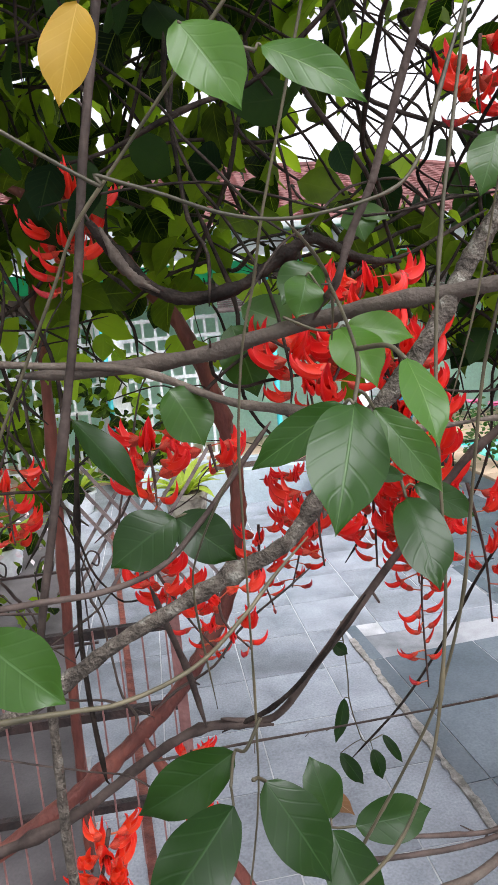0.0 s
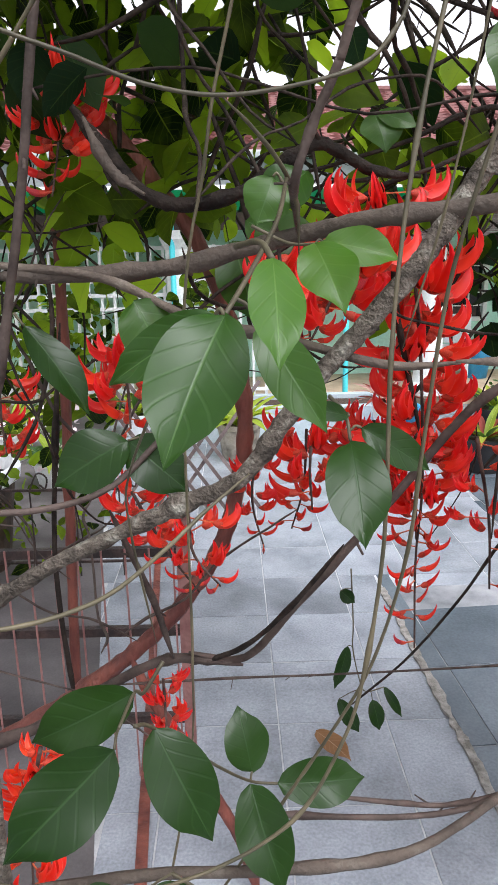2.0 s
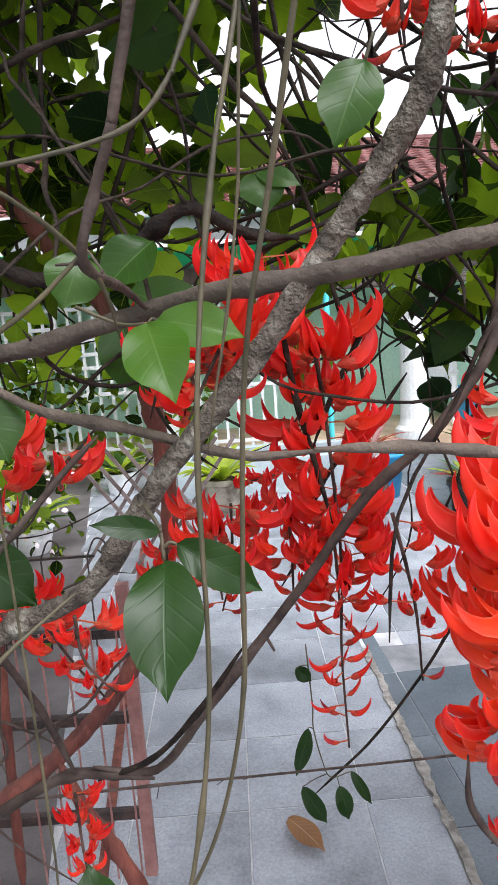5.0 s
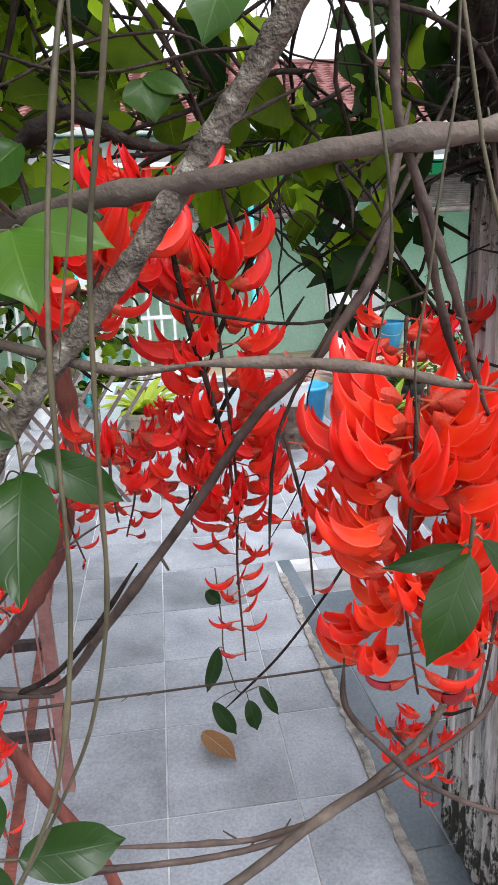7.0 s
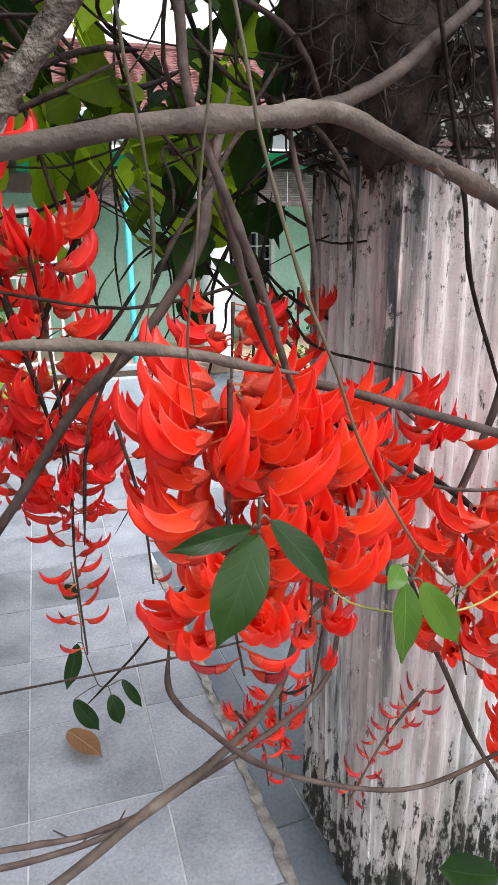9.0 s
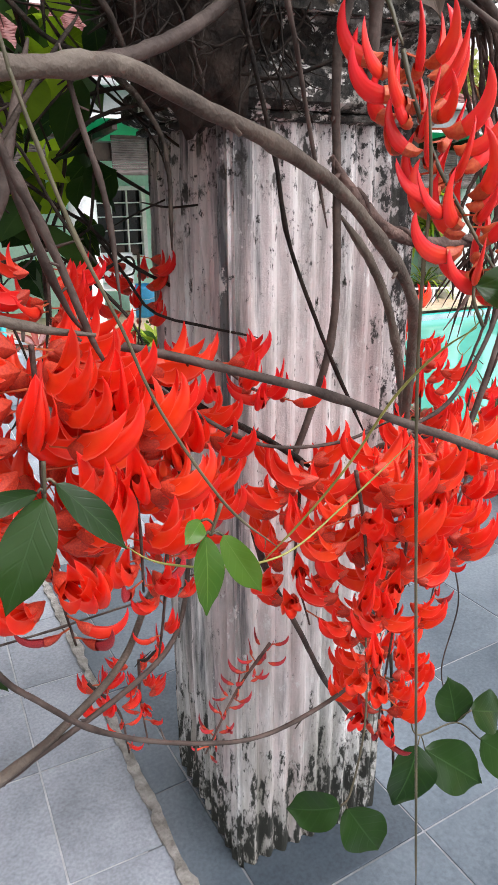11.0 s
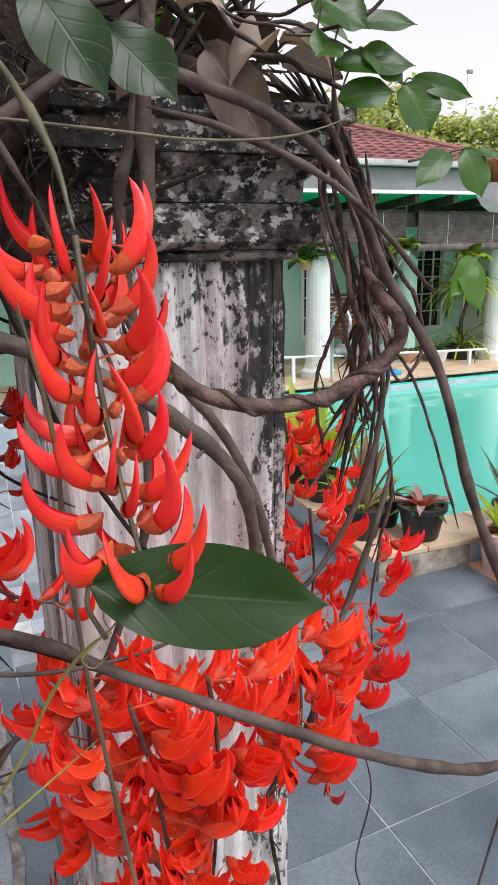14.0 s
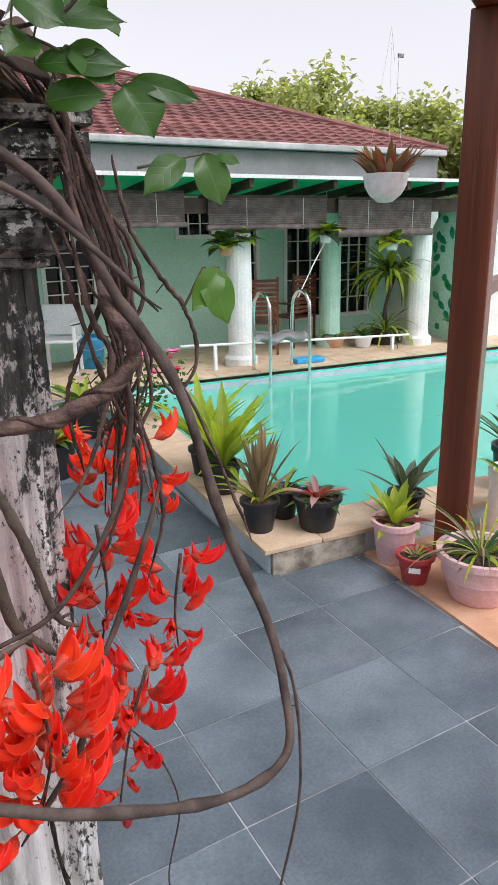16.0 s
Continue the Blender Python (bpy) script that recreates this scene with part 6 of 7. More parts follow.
def leaf_mass(name, label, count, zone, size, mat, seed, keep=None, down=0.6, res=(6, 2)):
    """Many leaves in a zone (x0, x1, y0, y1, z0, z1), hanging and turned every way."""
    rnd = random.Random(seed)
    bm = bmesh.new()
    x0, x1, y0, y1, z0, z1 = zone
    n = 0
    while n < count:
        at = Vector((rnd.uniform(x0, x1), rnd.uniform(y0, y1), rnd.uniform(z0, z1)))
        n += 1
        if keep and not keep(at, rnd):
            continue
        d = Vector((rnd.uniform(-1, 1), rnd.uniform(-1, 1), -down + rnd.uniform(-0.8, 0.7)))
        f = Vector((rnd.uniform(-0.9, 0.9), rnd.uniform(-1, 1), rnd.uniform(0.0, 1.2)))
        ln = size * rnd.uniform(0.65, 1.3)
        leaf_blade(ln, ln * rnd.uniform(0.55, 0.78), rnd.uniform(0.05, 0.3), rnd.uniform(0.15, 0.7), 1.0, bm, aim(at, d, f), res[0], res[1], 0.04, n)
    ob = mesh_ob(name, bm, M[mat], True)
    return tagged(ob, label, "foliage", kind="stuff")


def thin_out(at, rnd):
    """Gaps in the canopy, wider towards the open side."""
    g = noise.noise(Vector((at.x * 2.6, at.y * 1.5, at.z * 3.0)))
    return g > -0.12 + 0.8 * max(0.0, at.x - 0.36) + rnd.uniform(-0.12, 0.12)


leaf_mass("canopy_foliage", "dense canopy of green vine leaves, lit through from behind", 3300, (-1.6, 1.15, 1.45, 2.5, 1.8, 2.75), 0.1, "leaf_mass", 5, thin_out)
leaf_mass("canopy_foliage", "front leaves of the canopy, coloured dark as in shade", 130, (-1.2, 1.0, 1.1, 1.5, 1.9, 2.6), 0.105, "leaf_shade", 6, thin_out)
# Added leaf layer, mostly out of view, that blocks light from above.
leaf_mass("roof_foliage", "added overhead vine leaves that shade the canopy", 2700, (-2.2, 1.35, 0.75, 2.6, 2.55, 3.0), 0.14, "leaf_mass", 7, lambda p, r: noise.noise(p * 2.2) > -0.38 + 0.7 * max(0.0, p.x - 0.15), 0.1)
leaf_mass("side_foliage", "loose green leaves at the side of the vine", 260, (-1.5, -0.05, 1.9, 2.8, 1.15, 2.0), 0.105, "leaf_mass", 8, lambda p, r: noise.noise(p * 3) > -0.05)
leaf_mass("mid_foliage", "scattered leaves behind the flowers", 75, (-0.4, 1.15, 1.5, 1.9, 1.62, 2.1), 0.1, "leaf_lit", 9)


def tangle(name, label, count, zone, r, mat, seed, length=(0.3, 0.9), steep=1.0):
    """Thin stems crossing one another in a zone."""
    rnd = random.Random(seed)
    bm = bmesh.new()
    x0, x1, y0, y1, z0, z1 = zone
    for k in range(count):
        p = Vector((rnd.uniform(x0, x1), rnd.uniform(y0, y1), rnd.uniform(z0, z1)))
        d = Vector((rnd.uniform(-1, 1), rnd.uniform(-0.5, 0.5), rnd.uniform(-1, 1) * steep if steep > 0 else rnd.uniform(0.5, 1) * steep)).normalized()
        pts = [p]
        for _ in range(6):
            d = (d + Vector((rnd.uniform(-1, 1), rnd.uniform(-1, 1), rnd.uniform(-1, 1))) * 0.42).normalized()
            p = p + d * rnd.uniform(*length) / 6
            pts.append(p)
        rr = r * rnd.uniform(0.5, 1.4)
        tube(spline(pts, 3), rr, rr * 0.7, 5, bm, 0.2, 2, k, 0.2, 1.0, 0.04)
    ob = mesh_ob(name, bm, M[mat], True)
    return tagged(ob, label, "vine", kind="stuff")


tangle("vine_tangle", "tangle of thin dark vines under the canopy", 230, (-1.2, 1.2, 1.2, 1.9, 1.75, 2.5), 0.0036, "bark_dark", 11, (0.4, 1.0), 1.6)
tangle("vine_tangle", "thin dark vines in front of the garden", 30, (-0.9, 1.15, 1.25, 1.8, 1.45, 1.85), 0.0032, "bark_dark", 12, (0.3, 0.8), 1.0)
tangle("vine_tangle", "thin dark vines lower on the trellis", 26, (-0.7, 0.2, 1.2, 1.7, 0.9, 1.4), 0.0038, "bark", 13, (0.3, 0.7), 1.0)
root_ = bmesh.new()
bmesh.ops.create_icosphere(root_, subdivisions=5, radius=1.0)
for v_ in root_.verts:
    c_ = v_.co.copy()
    v_.co = Vector((1.27, 1.36, 2.04)) + Vector((c_.x * 0.15, c_.y * 0.12, c_.z * 0.27)) * (1 + 0.3 * noise.noise(c_ * 2.2) + 0.07 * noise.noise(c_ * 7) + 0.06 * noise.noise(c_ * 18))
tagged(mesh_ob("root_mass", root_, M["bark_dark"], True), "dark matted root mass clinging to the capital", "roots")
tangle("root_mat", "loose dark roots over the root mass", 320, (PX - 0.42, PX - 0.12, 1.23, 1.36, 1.84, 2.25), 0.0022, "bark_dark", 14, (0.06, 0.16), -1.2)
tangle("dead_vines", "heap of dead vines on top of the pillar", 150, (PX - 0.3, PX + 0.17, 1.28, 1.6, 2.01, 2.2), 0.0042, "bark", 15, (0.14, 0.4), 0.5)
fall_ = random.Random(16)
for k in range(15):
    o_ = Vector((fall_.gauss(0, 0.016), fall_.gauss(0, 0.03), 0))
    w_ = Vector((fall_.gauss(0, 0.035), fall_.gauss(0, 0.04), 0))
    low_ = fall_.uniform(1.3, 1.6)
    way_ = [Vector((1.76, 1.36, 2.07)) + w_, Vector((1.806, 1.31, 1.96)) + o_ * 0.8, Vector((1.822, 1.29, 1.86)) + o_ * 1.4, Vector((1.852, 1.27, 1.74)) + o_, Vector((1.862, 1.27, 1.63)) - o_ * 1.3, Vector((1.852, 1.3, 1.5)) + w_ * 0.8, Vector((1.846, 1.33, low_)) + w_ * 1.4]
    vine("vine", "thin dark bare stem in the bundle beside the pillar", way_, fall_.uniform(0.0028, 0.005), 0.0022, "bark_wine", per=5, sides=6, wobble=0.15)
leaf_mass("leaf_litter", "dark rotting leaves heaped on the pillar top", 230, (PX - 0.27, PX + 0.2, 1.33, 1.62, 2.0, 2.13), 0.085, "leaf_litter", 24, down=0.1)


def withered(base, tip, width, curl, fold, face, seed):
    """A dead leaf, curled along and across."""
    litter = thing("withered_leaf", "curled withered grey brown leaf on the pillar top", "leaf", base, "withered leaves on the pillar")
    way = Vector(tip) - Vector(base)
    bm = leaf_blade(way.length * 1.15, width, fold, curl, 0.8, None, aim((0, 0, 0), way, face) @ Matrix.Rotation(-curl / 2, 4, "Y"), 16, 10, 0.16, seed)
    part("blade", bm, M["leaf_grey"], litter, smooth=True)


withered((1.59, 1.27, 2.065), (1.665, 1.25, 1.945), 0.08, 0.8, 0.3, (-0.5, -1, 0.3), 1)
withered((1.672, 1.25, 2.06), (1.606, 1.245, 2.0), 0.05, 2.3, 1.3, (-0.6, -0.8, 0.9), 2)
withered((1.7, 1.27, 2.075), (1.785, 1.27, 2.03), 0.045, 1.6, 1.2, (0.1, -1, 0.9), 4)
withered((1.5, 1.27, 2.07), (1.455, 1.25, 1.985), 0.06, 1.8, 0.9, (0.5, -1, 0.3), 6)
withered((1.56, 1.28, 2.11), (1.63, 1.26, 2.085), 0.06, 2.0, 1.1, (0.2, -0.7, 1.0), 7)
tangle("vine_tangle", "dark vines massed against the side of the pillar", 38, (0.85, 1.2, 1.4, 1.75, 1.55, 2.2), 0.0038, "bark_dark", 17, (0.3, 0.8), 1.3)
leaf_mass("shade_foliage", "leaves coloured dark as in shade, massed beside the pillar", 55, (0.95, 1.24, 1.5, 1.95, 1.5, 2.2), 0.11, "leaf_shade", 18)
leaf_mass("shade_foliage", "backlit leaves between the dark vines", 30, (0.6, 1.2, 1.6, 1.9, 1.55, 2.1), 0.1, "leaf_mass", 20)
leaf_mass("capital_foliage", "green leaves sprouting over the pillar top", 60, (PX - 0.35, PX + 0.4, 1.3, 1.7, 2.16, 2.6), 0.11, "leaf", 19)

# ---------- pool side things ----------


def coping_run(a, b, width, z, n, name_parent, inward):
    """Flat edging slabs, each a piece of its own, from a to b."""
    a, b = Vector(a), Vector(b)
    d = (b - a) / n
    side = Vector(inward)
    for k in range(n):
        p, q = a + d * (k + 0.006), a + d * (k + 0.994)
        c = [p, q, q + side * width, p + side * width]
        xs, ys = [v.x for v in c], [v.y for v in c]
        bm = boxes((min(xs), min(ys), z - 0.03, max(xs), max(ys), z), bevel=0.006)
        part("slab", bm, M["coping"], name_parent)


edge = tagged(new("pool_coping"), "sand coloured stone slabs edging the pool", "coping", kind="structure")
coping_run((3.05, 3.2, 0), (3.05, FAR + 0.4, 0), 0.36, 0.16, 9, edge, (1, 0, 0))
coping_run((3.41, 3.2, 0), (11.4, 3.2, 0), 0.36, 0.16, 16, edge, (0, 1, 0))
coping_run((3.41, FAR - 0.02, 0), (11.4, FAR - 0.02, 0), 0.42, 0.17, 14, edge, (0, 1, 0))
structure("terracotta_floor", boxes((3.69, -3, -0.02, 9, 3.2, 0.012)), M["terracotta"], "pale terracotta floor beside the slate", "floor")


def wood_post(at, w, h, rz):
    t = thing("wooden_post", "varnished red brown square timber post of a pergola", "post", at, rz=rz)
    part("post", boxes((-w / 2, -w / 2, 0.0, w / 2, w / 2, h), bevel=0.012), M["wood_red"], t)
    part("rail", boxes((w / 2, -0.03, 1.42, 3.0, 0.03, 1.5), bevel=0.006), M["wood_red"], t, "red brown side rail")
    part("beam", boxes((-1.2, -0.07, h, 3.2, 0.07, h + 0.16), bevel=0.01), M["wood_red"], t)


wood_post((4.125, 2.96, 0.013), 0.175, 2.75, 38)


def pot(parent, r0, r1, h, mat, rim=0.012, sides=28):
    body = part("pot", lathe([(0.0, 0.0), (r0 * 0.96, 0.0), (r0, 0.006), (r1 * 0.985, h * 0.86), (r1 * 0.985, h * 0.985), (r1 * 0.93, h * 0.985), (r1 * 0.9, h * 0.5)], sides), M[mat], parent, smooth=True)
    part("rim", lathe([(r1 * 0.985, h * 0.86), (r1 + rim, h * 0.87), (r1 + rim, h), (r1 * 0.93, h), (r1 * 0.93, h * 0.97)], sides), M[mat], body, smooth=False)
    s = lathe([(r1 * 0.94, h * 0.86), (r1 * 0.6, h * 0.9), (0.001, h * 0.91)], sides)
    for v in s.verts:
        v.co.z += 0.008 * noise.noise(v.co * 60)
    part("soil", s, M["soil"], parent, smooth=True)
    return body


def strap_leaves(parent, n, length, width, mats, h, up=(0.5, 1.1), droop=(0.6, 1.4), seed=0, r=0.015, name="leaf"):
    rnd = random.Random(seed)
    for k in range(n):
        a = k * 2.4 + rnd.uniform(-0.3, 0.3)
        el = rnd.uniform(*up)
        d = Vector((math.cos(a) * math.cos(el), math.sin(a) * math.cos(el), math.sin(el)))
        ln = length * rnd.uniform(0.7, 1.15)
        bm = leaf_blade(ln, width * rnd.uniform(0.8, 1.2), 0.35, rnd.uniform(*droop), 1.0, None, aim((math.cos(a) * r, math.sin(a) * r, h), d, (0, 0, 1)), 9, 4, 0.02, k + seed)
        part(name, bm, M[mats[k % len(mats)]], parent, smooth=True)


def potted(name, label, at, r0, r1, h, mat, leaves, seed=0):
    t = thing(name, label, "plant", at, "potted plants by the pool")
    pot(t, r0, r1, h, mat)
    for k, (n, ln, w, mats, up, dr) in enumerate(leaves):
        strap_leaves(t, n, ln, w, mats, h * 0.88, up, dr, seed + 11 * k)
    return t


M["brom_red"] = leaf_mat("dark_red_strap_leaf", (0.14, 0.02, 0.02), (0.32, 0.06, 0.04), 0.2, 0.4, vein=(0.3, 0.1, 0.07), veins=2)
M["strap_green"] = leaf_mat("fresh_green_strap_leaf", (0.13, 0.21, 0.018), (0.38, 0.44, 0.055), 0.35, 0.4, vein=(0.38, 0.45, 0.12), veins=2)
M["strap_dark"] = leaf_mat("dark_green_strap_leaf", (0.02, 0.06, 0.02), (0.06, 0.13, 0.04), 0.2, 0.4, vein=(0.1, 0.18, 0.08), veins=2)
M["strap_grey"] = leaf_mat("banded_grey_green_leaf", (0.05, 0.08, 0.06), (0.16, 0.2, 0.15), 0.15, 0.5, vein=(0.4, 0.44, 0.4), veins=26)
M["strap_brown"] = leaf_mat("dull_brown_strap_leaf", (0.17, 0.12, 0.07), (0.33, 0.24, 0.15), 0.2, 0.6, vein=(0.36, 0.27, 0.18), veins=2)
M["strap_pink"] = leaf_mat("pink_tinged_strap_leaf", (0.3, 0.16, 0.17), (0.42, 0.26, 0.25), 0.25, 0.5, vein=(0.45, 0.3, 0.3), veins=2)

UP, MID, LOW = (0.9, 1.4), (0.55, 1.1), (0.15, 0.7)
potted("potted_plant", "brown banded bromeliad in a black pot on the pool edge", (3.15, 3.47, 0.161), 0.075, 0.105, 0.19, "black_pot", [(26, 0.42, 0.045, ["strap_brown"], (1.2, 1.55), (0.05, 0.35)), (10, 0.3, 0.03, ["strap_brown", "strap_green"], MID, (0.6, 1.2))], 1)
potted("potted_plant", "red centred bromeliad in a black pot on the pool edge", (3.46, 3.35, 0.161), 0.1, 0.132, 0.2, "black_pot", [(14, 0.22, 0.042, ["strap_dark", "strap_pink"], LOW, (0.4, 1.0)), (10, 0.1, 0.03, ["brom_red"], MID, (0.2, 0.5))], 2)
potted("potted_plant", "slender plant in a black pot behind the others", (3.36, 3.58, 0.161), 0.07, 0.095, 0.18, "black_pot", [(10, 0.22, 0.022, ["strap_dark", "strap_green"], MID, (0.5, 1.2))], 3)
potted("potted_plant", "yellow green bromeliad in a dark pot on the pool edge", (3.2, 4.12, 0.161), 0.085, 0.11, 0.2, "black_pot", [(24, 0.56, 0.07, ["strap_green"], UP, (0.3, 1.0)), (6, 0.3, 0.05, ["strap_green", "strap_dark"], LOW, (0.6, 1.2))], 4)
potted("potted_plant", "tall yellow green bromeliad beside the pool", (3.22, 4.5, 0.161), 0.085, 0.11, 0.2, "black_pot", [(22, 0.56, 0.07, ["strap_green"], UP, (0.3, 0.9))], 5)
potted("potted_plant", "fresh green bromeliad in a tall pink pot", (3.79, 3.05, 0.013), 0.095, 0.125, 0.25, "pink_pot", [(11, 0.25, 0.05, ["strap_green"], UP, (0.2, 0.9)), (6, 0.18, 0.05, ["strap_green", "brom_red"], LOW, (0.4, 0.9))], 6)
red_ = potted("potted_plant", "small seedling plant in a dark red pot with a torn label", (3.74, 2.8, 0.013), 0.066, 0.092, 0.16, "red_pot", [(12, 0.08, 0.014, ["strap_green", "strap_brown"], MID, (0.3, 0.9))], 7)
tag_m = part("label", boxes((-0.03, -0.0035, -0.014, 0.03, 0.0, 0.014)), M["white_pot"], red_, "torn white paper label")
tag_m.matrix_basis = Matrix.Rotation(radians(-40), 4, "Z") @ Matrix.Translation((0, -0.089, 0.1)) @ Matrix.Rotation(radians(-9), 4, "X")
potted("potted_plant", "straggling plant in a wide pink pot", (3.93, 2.53, 0.013), 0.14, 0.21, 0.26, "pink_pot", [(34, 0.4, 0.013, ["strap_dark", "strap_brown", "strap_green"], MID, (0.7, 1.7)), (16, 0.24, 0.03, ["strap_dark", "strap_green"], LOW, (0.5, 1.2))], 8)
potted("potted_plant", "zebra banded bromeliad in a black pot", (4.02, 3.26, 0.161), 0.075, 0.1, 0.15, "black_pot", [(11, 0.36, 0.06, ["strap_grey"], UP, (0.2, 0.9)), (4, 0.3, 0.035, ["strap_grey"], LOW, (0.3, 0.9))], 9)
potted("potted_plant", "green plant in a white pot behind the post", (4.6, 3.05, 0.013), 0.1, 0.1, 0.42, "white_pot", [(14, 0.22, 0.05, ["strap_green", "strap_dark"], MID, (0.4, 1.0))], 10)
potted("potted_plant", "dark spiky plant behind the post", (4.9, 3.3, 0.161), 0.1, 0.13, 0.3, "black_pot", [(16, 0.5, 0.035, ["strap_dark"], MID, (0.3, 0.9))], 12)

# hanging bowl
bowl = thing("hanging_planter", "white hanging bowl with a dry reddish brown bromeliad", "planter", (3.93, 3.47, 1.945))
part("bowl", lathe([(0.001, 0.0), (0.04, 0.004), (0.085, 0.04), (0.112, 0.085), (0.122, 0.14), (0.126, 0.145), (0.118, 0.15), (0.105, 0.09), (0.07, 0.04), (0.001, 0.02)], 28), M["white_pot"], bowl, smooth=True)
strap_leaves(bowl, 70, 0.21, 0.034, ["leaf_dry", "brom_red", "leaf_dry", "strap_brown"], 0.1, (1.0, 1.55), (0.1, 1.3), 21, 0.075)
for a_ in range(3):
    c_ = Vector((0.12 * math.cos(a_ * 2.1), 0.12 * math.sin(a_ * 2.1), 0.14))
    part("wire", tube([c_, c_.lerp(Vector((0, 0, 0.85)), 0.5), Vector((0, 0, 0.85))], 0.0007, 0.0007, 4), M["steel"], bowl)

# pool ladder
ladder = thing("pool_ladder", "polished steel pool ladder with two curved handrails", "ladder", (5.35, 7.3, 0.17))
for x in (-0.26, 0.26):
    part("handrail", tube(spline([(x, 0.35, -0.02), (x, 0.33, 0.7), (x, 0.25, 0.88), (x, 0.1, 0.93), (x, -0.05, 0.85), (x, -0.1, 0.6), (x, -0.1, -0.9)], 6), 0.021, 0.021, 10), M["steel"], ladder, smooth=True)
for z in (-0.25, -0.5):
    part("step", boxes((-0.26, -0.13, z, 0.26, -0.06, z + 0.03), bevel=0.004), M["steel"], ladder)

bucket = thing("bucket", "blue plastic bucket on the terrace", "bucket", (3.4, 8.95, 0.142))
part("body", lathe([(0.001, 0), (0.14, 0.0), (0.19, 0.36), (0.2, 0.37), (0.2, 0.4), (0.18, 0.4), (0.13, 0.03), (0.001, 0.02)], 28), M["blue_plastic"], bucket, smooth=True)
part("handle", tube(spline([(-0.19, 0, 0.37), (-0.15, -0.15, 0.28), (0, -0.2, 0.24), (0.15, -0.15, 0.28), (0.19, 0, 0.37)], 5), 0.005, 0.005, 6), M["steel"], bucket)
tray = thing("tray", "blue plastic tray on the pool edge", "tray", (5.9, 7.75, 0.172))
part("body", boxes((-0.2, -0.1, 0, 0.2, 0.1, 0.06), bevel=0.015), M["blue_plastic"], tray)


def garden_chair(at, rz):
    c = thing("garden_chair", "reddish brown slatted garden chair on the veranda", "chair", at, "chairs on the veranda", rz)
    for k in range(6):
        part("seat_slat", boxes((-0.24, -0.24 + 0.085 * k, 0.42, 0.24, -0.17 + 0.085 * k, 0.44)), M["wood_red"], c)
    for k in range(9):
        part("back_slat", boxes((-0.24, 0.25, 0.5 + 0.06 * k, 0.24, 0.268, 0.54 + 0.06 * k)), M["wood_red"], c)
    for x in (-0.24, 0.22):
        part("leg", boxes((x, -0.24, 0, x + 0.03, -0.21, 0.62)), M["wood_red"], c)
        part("leg", boxes((x, 0.23, 0, x + 0.03, 0.26, 1.05)), M["wood_red"], c)
        part("armrest", boxes((x - 0.01, -0.25, 0.62, x + 0.05, 0.25, 0.645)), M["wood_red"], c)


garden_chair((5.75, 8.85, 0.14), 160)
garden_chair((6.45, 9.2, 0.14), 200)

net_pole = thing("pool_pole", "pale aluminium pool pole lying along low stands", "pole", (4.42, 7.85, 0.0))
part("pole", tube(spline([(-0.2, -0.03, 0.5), (1.5, 0.08, 0.42), (3.3, 0.2, 0.34)], 4), 0.016, 0.016, 8), M["white_pot"], net_pole, smooth=True)
for x_, y_, h_ in ((0.25, 0.0, 0.48), (3.0, 0.18, 0.35)):
    part("stand", boxes((x_ - 0.02, y_ - 0.02, 0.13, x_ + 0.02, y_ + 0.02, h_), bevel=0.004), M["white_pot"], net_pole)
line_ = thing("cord", "pale cord slung from the ladder to the veranda column", "cord", (5.65, 7.55, 1.02))
part("strand", tube(spline([(0, 0, 0), (0.42, 0.36, 0.36), (0.93, 0.72, 0.83)], 5), 0.007, 0.007, 6), M["white"], line_, smooth=True)
cloth_ = thing("cloth", "grey striped cloth hung over the ladder rails", "cloth", (5.3, 7.32, 0.66))
cl_ = bmesh.new()
rows_ = [[cl_.verts.new((-0.34 + 0.68 * i / 10, 0.06 * math.sin(j * 1.9) + 0.02 * math.sin(i * 1.7 + j), -0.035 * j + 0.03 * math.sin(i * 1.3))) for i in range(11)] for j in range(5)]
for a_, b_ in zip(rows_, rows_[1:]):
    for i in range(10):
        cl_.faces.new((a_[i], a_[i + 1], b_[i + 1], b_[i]))
bmesh.ops.solidify(cl_, geom=cl_.faces[:], thickness=0.006)
part("sheet", cl_, M["gutter"], cloth_, smooth=True)


def plastic_chair(at, rz):
    c = thing("plastic_chair", "white moulded plastic garden chair on the terrace", "chair", at, rz=rz)
    part("seat", boxes((-0.23, -0.23, 0.4, 0.23, 0.23, 0.43), bevel=0.01), M["white_pot"], c)
    part("backrest", boxes((-0.22, 0.2, 0.45, 0.22, 0.235, 0.82), bevel=0.012), M["white_pot"], c)
    for x in (-0.22, 0.18):
        part("armrest", boxes((x - 0.02, -0.22, 0.6, x + 0.06, 0.22, 0.63), bevel=0.01), M["white_pot"], c)
        for y in (-0.22, 0.18):
            part("leg", boxes((x, y, 0.0, x + 0.04, y + 0.04, 0.6 if y < 0 else 0.45), bevel=0.006), M["white_pot"], c)


plastic_chair((3.0, 8.75, 0.142), -20)

